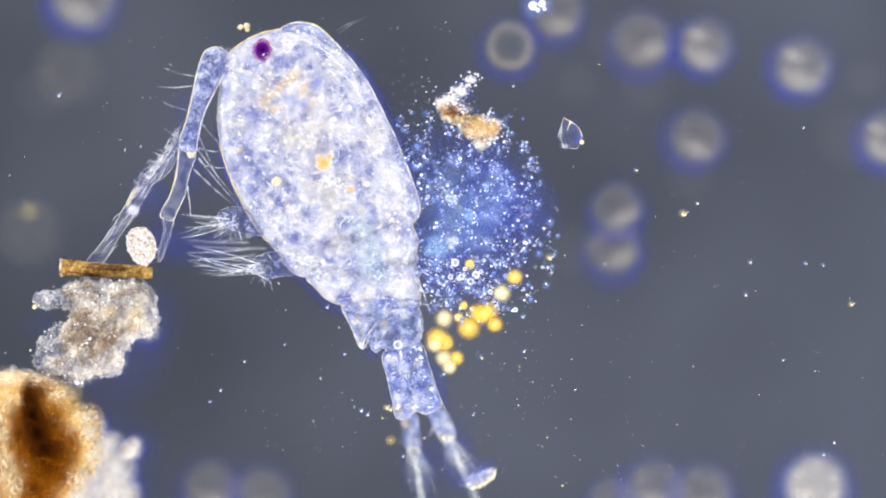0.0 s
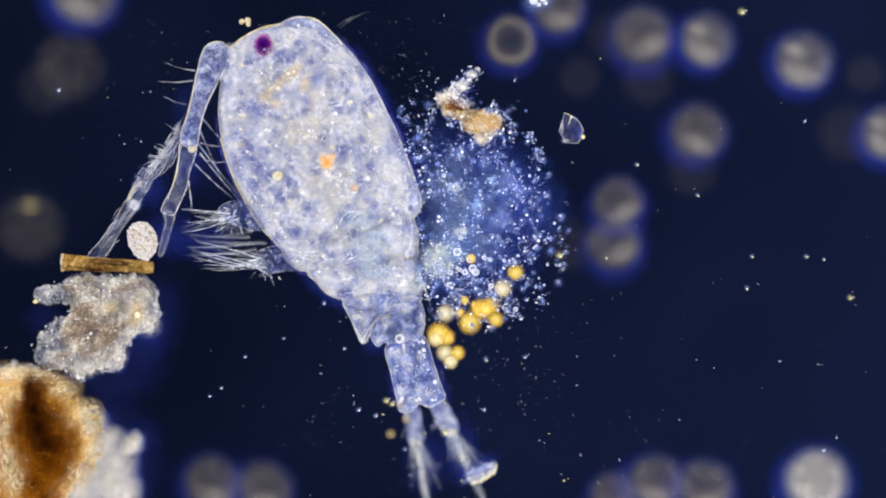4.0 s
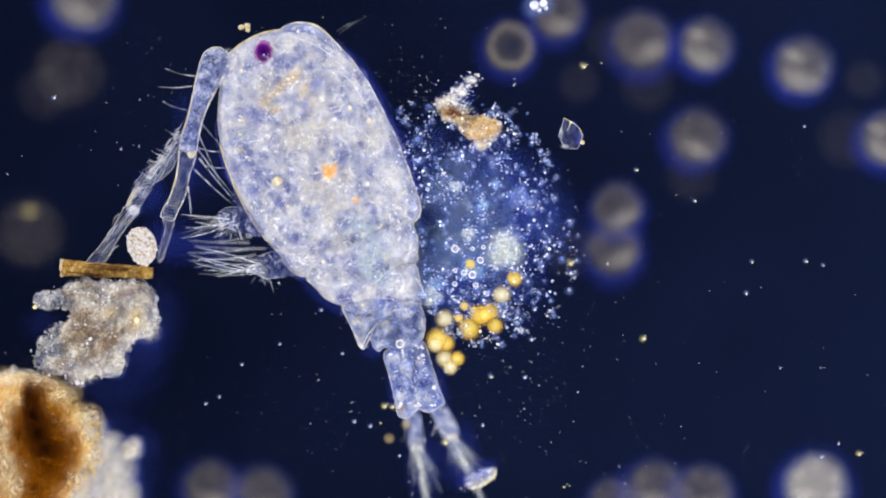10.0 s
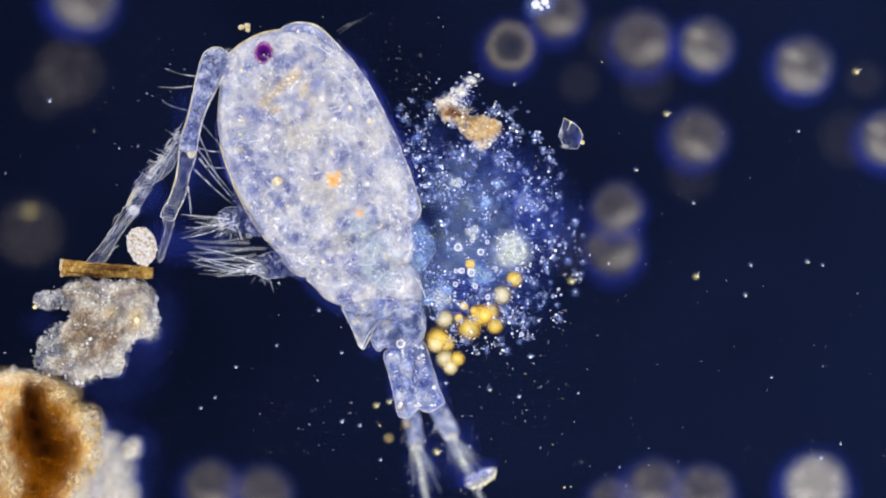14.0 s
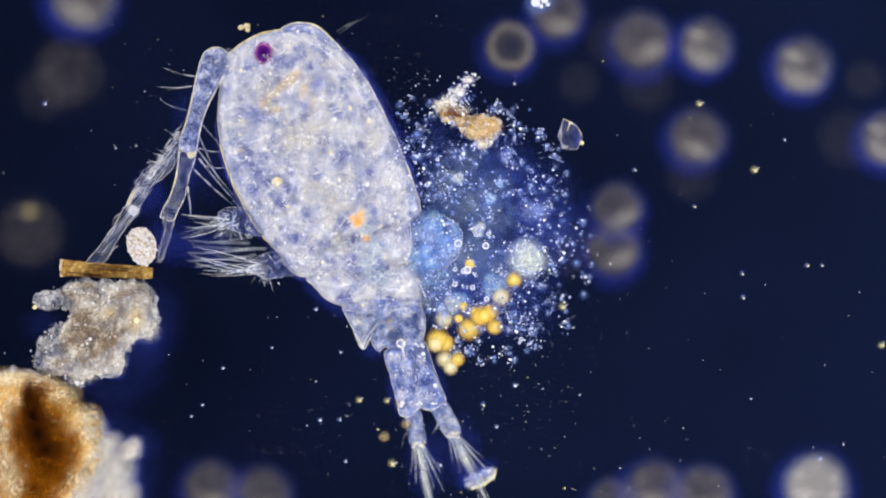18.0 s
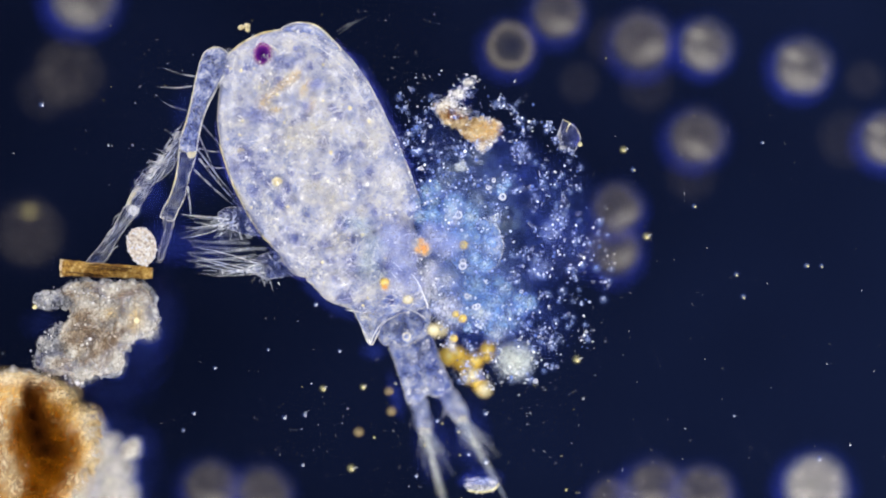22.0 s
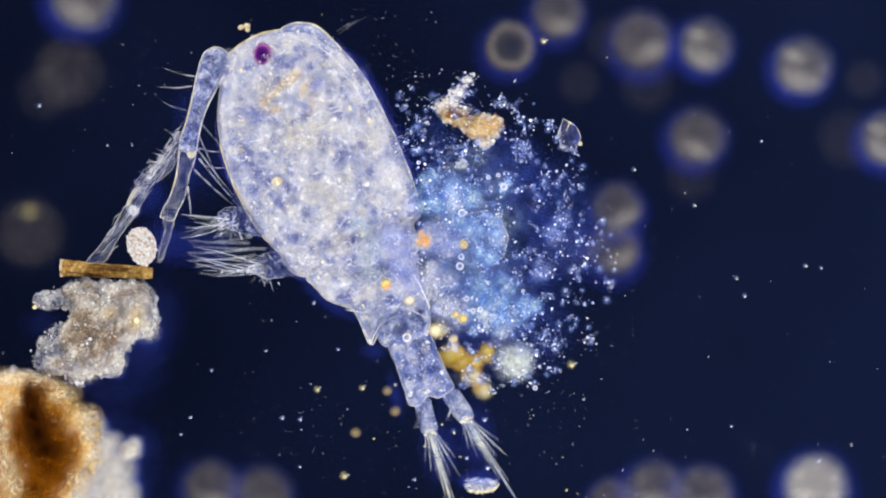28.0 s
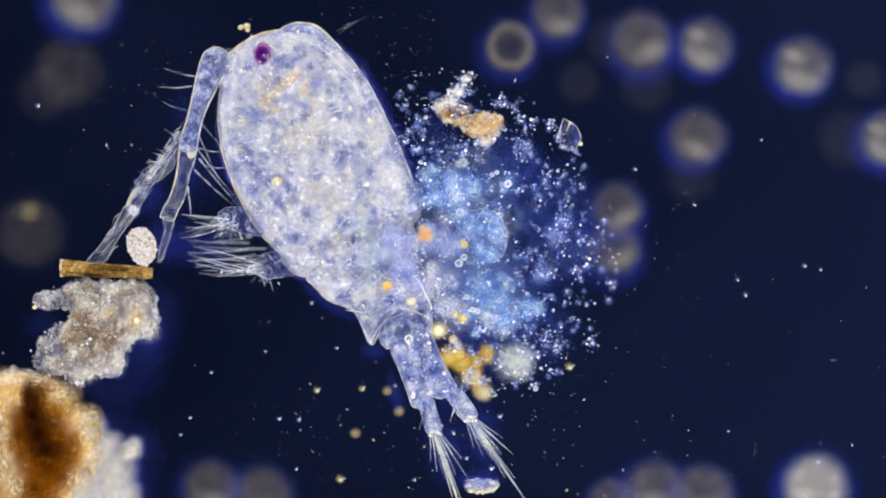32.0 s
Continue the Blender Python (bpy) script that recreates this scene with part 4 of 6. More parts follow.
while len(spots) < 110:
    x, y = rnd.uniform(-25, 85), rnd.uniform(-65, 70)
    if float(inside(tail_line, [(x, y)])[0]) > 6:
        spots.append((x, y, 26 + rnd.uniform(-4, 4), 0.9 + 2.6 * rnd.random() ** 3))
tagged(part("tail_grains", grains("tail_grains", spots, 1, 0.7, 0.5), GRAIN, tail, "white grains in the tail"), kind="stuff")
for k in range(9):
    x0 = rnd.uniform(-10, 26)
    part("muscle_band", tube("muscle_band", [(x0 + 0.33 * s + rnd.uniform(-1.5, 1.5), 44 - s, 27 - abs(x0 - 8) * 0.25) for s in range(0, int(rnd.uniform(50, 95)), 9)], rnd.uniform(0.7, 1.5), 5), SETA, tail, "thin bright muscle band")
for x, y, rx, ry in ((712, 700, 18, 16), (752, 700, 16, 18), (730, 716, 22, 12), (722, 660, 12, 22), (700, 632, 14, 10), (742, 640, 12, 16)):
    soft("pale_tissue", tail, x, y, 28, rx, ry, PALE_CELL, AX, AY, "pale tissue")
uro_line = ragged(spline(local(UROSOME, 704, 580), 6), 0.8, 12, 73)
uro = part("urosome_segment", pillow("urosome_segment", uro_line, 32, 34, 6, 5, 14, 73), CLEAR, copepod, "clear blue short tail segment with spines", (704 - CX, CY - 580, -6))
loop = [(q[0], q[1], 0) for q in uro_line]
part("cuticle_edge", tube("cuticle_edge", loop + loop[:1], 0.7, 6), RIM, uro)
part("ring_edge", tube("ring_edge", spline([(-28, 10, 22), (-14, 26, 26), (6, 34, 28), (28, 28, 26), (42, 16, 22)], 4, False), 0.6), SETA, uro, "bright curved upper edge")
part("bubble", tube("bubble", [(4 + 6.5 * math.cos(a), -28 + 6.5 * math.sin(a), 40) for a in np.linspace(0, 6.283, 15)], 1.5), RIM, uro, "bright ring-shaped bubble")
rami = []
for corners, ox, oy, seed, main in (
        (((716, 734), (719, 765), (722, 790), (730, 798), (744, 797), (750, 788), (746, 762), (740, 731)), 728, 734, 75, (762, 925)),
        (((762, 726), (772, 755), (783, 774), (792, 783), (806, 778), (812, 768), (801, 742), (784, 718)), 772, 722, 77, (872, 925))):
    ramus_line = ragged(spline(local(corners, ox, oy), 6), 0.8, 10, seed)
    ramus = part("caudal_ramus", pillow("caudal_ramus", ramus_line, 11, 12, 5, 2, 10, seed), CLEAR, copepod, "clear forked tail tip with long bristles", (ox - CX, CY - oy, -12))
    loop = [(q[0], q[1], 0) for q in ramus_line]
    part("cuticle_edge", tube("cuticle_edge", loop + loop[:1], 0.7, 5), SETA, ramus)
    bx, by = sum(c[0] for c in corners[3:5]) / 2, sum(c[1] for c in corners[3:5]) / 2 - 3
    rnd = random.Random(seed)
    axis = math.atan2(main[1] - by, main[0] - bx)
    for k in range(7):
        part("bright_root", lump("bright_root", 1.0, seed + k, 0.4, 0.7, 2, (rnd.uniform(2, 4), rnd.uniform(2, 3), 2.5)), CREAM if k % 2 else GLINT, ramus, "bright bristle root", (bx - ox + (k - 3) * 3.0, oy - by + rnd.uniform(-4, 5), 8))
    # the long main bristles, side bristles, and a fan of fine ones
    for turn, ln, r in ((0.0, 170, 4.6), (0.05, 120, 2.6), (-0.04, 130, 2.2), (0.20, 70, 1.6), (-0.24, 92, 2.4), (-0.36, 60, 1.4), (0.32, 52, 1.3), (-0.12, 80, 1.6)):
        a = axis + turn
        x0 = bx - turn * 26
        bristle(ramus, x0, by, x0 + ln * math.cos(a), by + ln * math.sin(a), r, 2, 4, ox, oy, SPINE, "tail_bristle")
    for k in range(12):
        a = axis + rnd.gauss(0, 0.13)
        ln = rnd.uniform(20, 60)
        bristle(ramus, bx + rnd.uniform(-9, 9), by + 2, bx + ln * math.cos(a), by + ln * math.sin(a), 0.9, 1, rnd.uniform(-6, 8), ox, oy, SPINE, "tail_bristle")
    for turn, ln in ((0.0, 120), (0.10, 84), (-0.12, 84)):
        a = axis + turn
        bristle(ramus, bx, by - 4, bx + ln * math.cos(a), by + ln * math.sin(a), 9, 0, -8, ox, oy, TAIL, "plume", "faint feathery plume")
    bristle(ramus, corners[1][0] + 2, corners[1][1], corners[1][0] - 9, corners[1][1] + 20, 1.8, 0, 4, ox, oy, SETA, "spine", "short side spine")
    soft("pale_tissue", ramus, bx, by - 4, 10, 15, 10, SOFT_THIN, ox, oy, "bright grainy tissue")
    # Painted blue lens fringe around the bristles.
    soft("blue_fringe", ramus, bx + 14, by + 30, -20, 44, 80, DEEP_GLOW, ox, oy, "lens colour fringe painted as a soft deep blue lump")
    rami.append((ramus, ox, oy))

# ---- settled matter beside the copepod ----


def heap(name, corners, x, y, z, high, wide, body, fringe, seed, label, category, edge=9.0, grain=90, step=6.0, rough=9.0, rlo=1.2, rhi=3.8, grain_mat=None, fine=16.0):
    """A ragged heap of detritus: its mass, a thinner fringe, and grains."""
    ob = thing(name, x, y, z, label, category)
    line = ragged(spline(local(corners, x, y), 8), edge, fine, seed)
    part("mass", pillow("mass", line, high, wide, step, rough, 18, seed), body, ob)
    wider = ragged([(q[0] * 1.05, q[1] * 1.05) for q in line], edge * 1.3, 13.0, seed + 1)
    part("fringe", pillow("fringe", wider, high * 0.5, wide * 0.5, step * 1.3, rough * 0.5, 12, seed + 1), fringe, ob, "pale uneven fringe", (0, 0, -8))
    rnd = random.Random(seed)
    xs, ys = [q[0] for q in line], [q[1] for q in line]
    spots = []
    while len(spots) < grain:
        px, py = rnd.uniform(min(xs), max(xs)), rnd.uniform(min(ys), max(ys))
        d = float(inside(line, [(px, py)])[0])
        if d > -3:
            k = min(max(d, 0) / wide, 1)
            spots.append((px, py, high * math.sqrt(max(0, 1 - (1 - k) ** 2)) + rough * 0.3, rlo + (rhi - rlo) * rnd.random() ** 2))
    tagged(part("grains", grains("grains", spots, 1, 0.8, 0.55), grain_mat or GRAIN, ob, "loose pale grains"), kind="stuff")
    return ob


flake_line = spline(local(((58, 528), (100, 508), (160, 498), (235, 498), (272, 540), (280, 572), (240, 602), (216, 655), (138, 684), (62, 648), (66, 600), (112, 558), (90, 548)), 168, 585), 5)
flake = heap("detritus_flake", ((112, 512), (128, 502), (160, 498), (195, 500), (235, 498), (262, 510), (272, 540), (282, 572), (268, 592), (240, 602), (222, 622), (216, 655), (190, 664), (160, 668), (138, 684), (120, 668), (92, 662), (76, 652), (84, 636), (104, 628), (100, 606), (108, 584), (122, 562), (124, 540)),
     168, 585, 8, 24, 34, FLAKE, FLAKE_RIM, 81, "pale grey-white ragged flake of detritus", "detritus", 7.0, 60, 4.0, 7, 0.6, 2.0, fine=9.0)
for corners, seed in ((((58, 528), (72, 515), (100, 512), (130, 506), (134, 530), (120, 546), (90, 550), (64, 544)), 801), (((62, 648), (64, 618), (66, 600), (92, 580), (116, 572), (114, 600), (112, 630), (92, 656)), 803)):
    lobe_line = ragged(spline(local(corners, 168, 585), 8), 5.0, 9.0, seed)
    part("thin_lobe", pillow("thin_lobe", lobe_line, 12, 20, 4.0, 6, 10, seed), FLAKE_THIN, flake, "thin see-through lobe of the flake")
rnd = random.Random(82)
for x, y, rx, ry, m in ((165, 590, 52, 46, SOFT_BROWN), (196, 606, 28, 24, SOFT_BROWN), (150, 556, 30, 20, SOFT_BROWN), (130, 600, 24, 20, SOFT_BROWN), (242, 560, 26, 34, TAN_HAZE), (236, 580, 20, 18, TAN_HAZE), (196, 552, 24, 20, TAN_HAZE), (242, 540, 30, 34, SOFT_THIN), (200, 516, 40, 16, SOFT_THIN), (96, 640, 34, 22, SOFT_THIN),
                        (262, 584, 36, 34, SOFT_THIN), (84, 526, 22, 12, SOFT_THIN), (150, 662, 44, 26, SOFT_THIN), (206, 640, 30, 38, SOFT_THIN), (230, 596, 30, 18, SOFT_THIN)):
    soft("stain" if m is SOFT_BROWN else "fluff", flake, x, y, 28 + rnd.uniform(-4, 4), rx, ry, m, 168, 585, "soft tan-brown stain" if m is SOFT_BROWN else "soft white fluff", rnd.uniform(-40, 40), 0.08)
for x, y, rx, ry, turn in ((170, 626, 40, 8, 35), (218, 586, 30, 8, 40), (150, 580, 34, 7, -20), (110, 640, 26, 9, 15), (190, 640, 30, 7, 50), (130, 520, 30, 7, -5), (220, 520, 34, 8, 10)):
    soft("tan_vein", flake, x, y, 33, rx, ry, SOFT_BROWN, 168, 585, "tan streak in the flake", turn)
specks = []
while len(specks) < 620:
    x, y = rnd.uniform(56, 286), rnd.uniform(494, 688)
    if noise.noise(Vector((x, y, 3)) / 30) > -0.1 and float(inside(flake_line, [(x - 168, 585 - y)])[0]) > -2:
        specks.append((x - 168, 585 - y, 28 + rnd.uniform(-4, 8), 0.4 + 1.2 * rnd.random() ** 3))
tagged(part("sparkling_grains", grains("sparkling_grains", specks, 1, 0.8, 0.6), GLINT, flake, "fine sparkling grains"), kind="stuff")
part("bright_grain", lump("bright_grain", 2.6, 4, 0.5), GRAIN, flake, "bright white grain", (-6, -14, 44))
part("bright_grain", lump("bright_grain", 4, 6, 0.5), GRAIN, flake, "", (-30, -92, 14))
part("bright_grain", lump("bright_grain", 4, 7, 0.5), GOLDEDGE, flake, "", (-106, 42, 14))
part("bright_grain", lump("bright_grain", 5, 9, 0.5), CREAM, flake, "", (76, 18, 34))

# Blue halo of the lens, put into the colour of soft lumps.
BLUE_GLOW = blurred("painted_blue_lens_fringe", ((0.0, (0.06, 0.10, 0.66)), (1.0, (0.03, 0.05, 0.56))), ((0.0, 0.065), (0.4, 0.045), (0.75, 0.015), (1.0, 0.0)), 0.7, 0.0, 0.5)
for x, y, rx, ry in ((280, 560, 56, 84), (244, 630, 70, 76), (70, 575, 46, 36), (200, 690, 90, 46), (250, 600, 60, 60)):
    soft("blue_fringe", flake, x, y, -70, rx, ry, BLUE_GLOW, 168, 585, "lens colour fringe painted as a soft deep blue lump")
clump = heap("brown_clump", ((-60, 662), (0, 660), (34, 656), (72, 670), (104, 688), (118, 702), (130, 722), (156, 728), (146, 744), (154, 766), (170, 790), (164, 812), (146, 836), (128, 880), (96, 930), (20, 960), (-60, 960)),
             50, 800, -50, 60, 70, BROWN, FLAKE_RIM, 83, "amber-brown lump of detritus with a dark core", "detritus", 8.0, 60, 5, 6, 0.8, 2.4, CRUMB, 14.0)
for x, y, rx, ry, turn in ((62, 700, 24, 42, 6), (64, 736, 32, 58, 4), (72, 766, 38, 52, 0), (58, 720, 20, 60, 6), (86, 792, 40, 40, 0)):
    soft("core", clump, x, y, 84, rx, ry, SOFT_DARK, 50, 800, "dark brown core", turn)
for x, y, rx, ry, turn in ((98, 748, 36, 54, -10), (120, 790, 42, 50, -20), (90, 826, 58, 52, 0), (64, 862, 52, 44, 0), (116, 838, 46, 42, -20), (40, 770, 24, 64, 0), (78, 800, 50, 60, 0), (104, 800, 50, 60, -20), (80, 690, 30, 30, 0), (84, 884, 50, 30, 0)):
    soft("core", clump, x, y, 78, rx, ry, SOFT_UMBER, 50, 800, "translucent dark amber mass", turn)
for x, y, rx, ry in ((112, 716, 46, 36), (132, 758, 38, 46), (142, 800, 36, 40), (56, 884, 60, 24), (90, 690, 44, 22), (128, 730, 34, 30)):
    soft("amber_fluff", clump, x, y, 72, rx, ry, SOFT_AMBER, 50, 800, "soft golden amber fluff")
rnd = random.Random(84)
rim = []
for k in range(520):
    s = rnd.random()
    x, y = ((-20 + 170 * s, 660 + 60 * s * s + rnd.gauss(6, 9)), (2 + rnd.gauss(8, 9), 690 + 190 * s), (150 + 20 * math.sin(3 * s) + rnd.gauss(0, 8), 715 + 130 * s), (10 + 80 * s, 850 + 30 * s + rnd.gauss(0, 16)))[k % 4]
    rim.append((x - 50, 800 - y, 6 + rnd.uniform(0, 22), 1.0 + 3.4 * rnd.random() ** 2.5))
tagged(part("rim_crumbs", grains("rim_crumbs", rim, 1, 0.6, 0.75), CRUMB, clump, "cream crumbs along the rim"), kind="stuff")
for x, y, rx, ry in ((20, 672, 46, 24), (66, 674, 46, 20), (112, 694, 36, 22), (8, 740, 22, 52), (12, 820, 24, 60), (154, 736, 32, 26), (26, 704, 36, 26), (30, 860, 26, 40), (160, 772, 22, 26), (166, 806, 22, 30), (140, 846, 30, 30)):
    soft("fluff", clump, x, y, 80, rx * 1.3, ry * 1.2, CREAM_HAZE, 50, 800, "soft cream fluff")
fluff = heap("white_fluff", ((150, 770), (178, 776), (205, 800), (228, 782), (240, 792), (226, 806), (222, 840), (232, 880), (226, 930), (120, 940), (116, 880), (140, 850), (160, 826)),
             180, 850, -190, 30, 34, FLUFFY, FLAKE_RIM, 87, "soft white fluff beside the brown lump", "detritus", 9.0, 30)
for x, y, rx, ry in ((175, 800, 56, 48), (205, 830, 58, 56), (170, 860, 70, 58), (230, 796, 36, 30), (212, 875, 58, 56), (130, 880, 56, 50), (166, 756, 40, 34), (240, 784, 22, 22), (196, 780, 40, 30)):
    ob = part("fluff", lump("fluff", 1.0, x + y, 0.35, 0.8, 3, (1, 1, 0.3)), SOFT_CREAMY, fluff, "soft white fluff", (x - 180, 850 - y, 44))
    ob.scale = (rx, ry, 24)

satellite = part("satellite_tuft", lump("satellite_tuft", 1.0, 12, 0.35, 0.8, 3, (16, 13, 9)), FLUFFY, fluff, "small cream tuft standing off the fluff", (50, 56, 50))
satellite.rotation_euler = (0, 0, radians(40))
# Painted blue lens halo beside the fluff.
for x, y, rx, ry in ((250, 830, 54, 90), (190, 750, 80, 50), (256, 780, 40, 40)):
    soft("blue_fringe", fluff, x, y, -30, rx, ry, BLUE_GLOW, 180, 850, "lens colour fringe painted as a soft deep blue lump")

# stick of plant fibre
DARKWOOD = tissue("dark_brown_plant_fibre", ((0.36, (0.012, 0.004, 0.001)), (0.62, (0.12, 0.05, 0.008))), 22, 5, 0.5, (1, 1), 20, 0.45, 0.15, 2.0)
stick = thing("plant_fibre", 190, 479, 0, "golden-brown broken piece of plant fibre", "plant fibre")
rnd = random.Random(95)
line = [(-80 + 8 * k, 5.0 - 9.0 * k / 20 + rnd.uniform(-0.6, 0.6), 0) for k in range(21)]
part("stem", tube("stem", line, [15 if k == 0 else 14 + rnd.uniform(-1.2, 1.2) - 0.15 * k for k in range(21)], 14, 0.8), STRAW, stick)
part("broken_end", tube("broken_end", [(-81 + 15 * 0.1 * math.sin(a * 3), 5 + 14 * math.cos(a), 11 * math.sin(a)) for a in np.linspace(0, 6.283, 20)], 2.4), CRUMB, stick, "pale frayed broken end")
for k in range(16):
    y0 = rnd.uniform(-10, 11)
    x0 = rnd.uniform(-78, 0)
    ln = rnd.uniform(30, 80)
    part("fibre", tube("fibre", [(min(x0 + ln * j / 6, 79), y0 - 0.056 * (x0 + ln * j / 6) + rnd.uniform(-0.7, 0.7), 12 - abs(y0) * 0.35) for j in range(7)], 1.3, 5), STRAW if k % 3 else DARKWOOD, stick)
# speckled shell
case = thing("shell_case", 248, 436, 40, "white speckled egg-shaped shell leaning on the fibre", "shell")
v, f = BALLS[4]
part("case", mesh_of("case", [(q[0] * (26 + 3 * q[1]) + 3 - 4 * q[1], q[1] * 34, q[2] * 20) for q in v.tolist()], f.tolist()), SHELL, case)
rnd = random.Random(96)
spots = []
for k in range(120):
    q = Vector((rnd.gauss(0, 1), rnd.gauss(0, 1), abs(rnd.gauss(0, 1)))).normalized()
    spots.append((q[0] * (26 + 3 * q[1]) + 3 - 4 * q[1], q[1] * 34, q[2] * 20, rnd.uniform(1.2, 2.6)))
tagged(part("plates", grains("plates", spots, 1, 0.6, 0.4), GRAIN, case, "small raised white plates"), kind="stuff")

# crystal
gem = thing("crystal", 1010, 234, 30, "clear angular mineral crystal with bright yellowish edges", "crystal")
GEM = ((998, 208), (1022, 222), (1031, 240), (1022, 262), (1000, 262), (988, 240))
ring = local(GEM, 1010, 234)
verts = [(x, y, 0) for x, y in ring] + [(x * 0.5 + 2, y * 0.5, 12) for x, y in ring] + [(x * 0.5, y * 0.5, -12) for x, y in ring]
faces = [(i, (i + 1) % 6, 6 + (i + 1) % 6, 6 + i) for i in range(6)] + [((i + 1) % 6, i, 12 + i, 12 + (i + 1) % 6) for i in range(6)] + [tuple(range(6, 12)), tuple(range(17, 11, -1))]
part("gem", mesh_of("gem", verts, faces, False), CRYSTAL, gem)
# Edge shine is painted: yellow on two facets, pale on the rest.
for i in range(6):
    a, b = ring[i], ring[(i + 1) % 6]
    part("facet_edge", tube("facet_edge", [(a[0], a[1], 1), ((a[0] + b[0]) / 2 + 0.8, (a[1] + b[1]) / 2, 2), (b[0], b[1], 1)], [0.5, 1.1 if i in (0, 1) else 0.6, 0.5], 6), GOLDEDGE if i in (0, 1) else SETA, gem)
# BLUE_GLOW patches paint the blue fringe inside the crystal.
for x, y, rx, ry, m in ((1000, 258, 13, 7, SOFT_THIN), (993, 236, 6, 18, SOFT_THIN), (1018, 240, 12, 18, BLUE_GLOW), (1022, 250, 9, 14, BLUE_GLOW)):
    soft("cloudy_patch", gem, x, y, 13, rx, ry, m, 1010, 234, "cloudy patch and painted blue fringe in the crystal")
# Glint on the corner, painted as a yellow lump.
part("glint", lump("glint", 4, 3, 0.3), GOLDEDGE, gem, "painted yellow glint on the corner", (20, -17, 4))
part("inner_edge", tube("inner_edge", [(-6, 4, 8), (-1, 17, 8), (2, 20, 8)], 0.9, 5), GOLDEDGE, gem, "short bright inner edge")
# Blue colour fringe inside the crystal, painted as a tube.
part("blue_inner_edge", tube("blue_inner_edge", spline([(4, 20, 6), (14, 8, 7), (17, -4, 7), (12, -20, 6)], 4, False), 1.8, 6), BLUE_EDGE, gem, "painted violet-blue colour fringe along the edge")

# crumb of detritus above the cloud
crumb = heap("detritus_crumb", ((772, 182), (790, 172), (806, 176), (818, 196), (836, 206), (866, 208), (884, 222), (880, 244), (862, 262), (846, 264), (830, 246), (808, 228), (788, 212)),
             830, 214, 26, 18, 18, CRUMB, FLAKE_RIM, 97, "tan and white crumb of detritus", "detritus", 6.0, 70, 3.6, 7, 0.6, 1.8, fine=9.0)
rnd = random.Random(99)
bits = []
for k in range(360):
    s = rnd.random()
    x, y = 796 + 44 * s + rnd.gauss(0, 9), 182 - 42 * s + rnd.gauss(0, 7)
    if k % 3 == 0:
        x, y = rnd.gauss(800, 16), rnd.gauss(184, 9)
    elif k % 7 == 1:
        x, y = rnd.gauss(852, 18), rnd.gauss(252, 10)
    bits.append((x - 830, 214 - y, rnd.uniform(-4, 24), 0.5 + 2.4 * rnd.random() ** 3))
tagged(part("tuft", grains("tuft", bits, 1, 0.8, 0.5), GLINT, crumb, "white crumbly tuft"), kind="stuff")
# The BLUE_HAZE lump paints a lens fringe around the tuft.
for x, y, rx, ry, m in ((800, 196, 22, 11, SOFT_UMBER), (808, 204, 28, 8, SOFT_UMBER), (826, 214, 26, 10, SOFT_BROWN), (824, 170, 26, 26, BLUE_HAZE), (796, 180, 30, 20, SOFT_THIN), (866, 240, 26, 22, SOFT_THIN), (820, 196, 30, 12, SOFT_THIN), (850, 232, 34, 26, SOFT_TAN), (872, 228, 22, 20, SOFT_TAN), (786, 184, 20, 14, SOFT_WHITE), (816, 164, 24, 20, SOFT_WHITE), (834, 144, 20, 14, SOFT_WHITE), (850, 258, 22, 14, SOFT_WHITE)):
    soft("fluff", crumb, x, y, 18, rx, ry, m, 830, 214, "soft tan or white fluff and painted blue fringe")

# ---- droplets out of focus, below the copepod ----
disc_v, disc_f = BALLS[4]
soft_meshes = {}
for kind_name, mat in (("bright", SOFT_BRIGHT), ("mid", SOFT_MID), ("ring", SOFT_RING), ("dim", SOFT_DIM), ("blaze", SOFT_BLAZE), ("brown", SOFT_DULL)):
    me = mesh_of("blurred_droplet", [(q[0], q[1], q[2] * 0.3) for q in disc_v.tolist()], disc_f.tolist())
    me.materials.append(mat)
    soft_meshes[kind_name] = me
# Droplet highlight, painted as a small pale patch on top.
PATCH = blurred("painted_soft_highlight", ((0.0, (0.84, 0.80, 0.70)), (1.0, (0.60, 0.56, 0.54))), ((0.0, 0.12), (0.4, 0.08), (0.75, 0.02), (1.0, 0.0)), 0.8, 0.0, 0.3)
# Lens colour fringe, painted as a blue rim below each droplet.
FRINGE = blurred("violet_blue_fringe", ((0.0, (0.04, 0.05, 0.40)), (0.6, (0.05, 0.07, 0.62)), (1.0, (0.03, 0.05, 0.60))), ((0.0, 0.01), (0.45, 0.02), (0.62, 0.075), (0.80, 0.03), (1.0, 0.0)), 0.9, 0.9, 0.2)
fringe_me = lump("blue_fringe", 1.0, 9, 0.18, 0.8, 3, (1, 1, 0.3))
patch_me = lump("bright_patch", 1.0, 5, 0.3, 0.8, 3, (1, 1, 0.2))
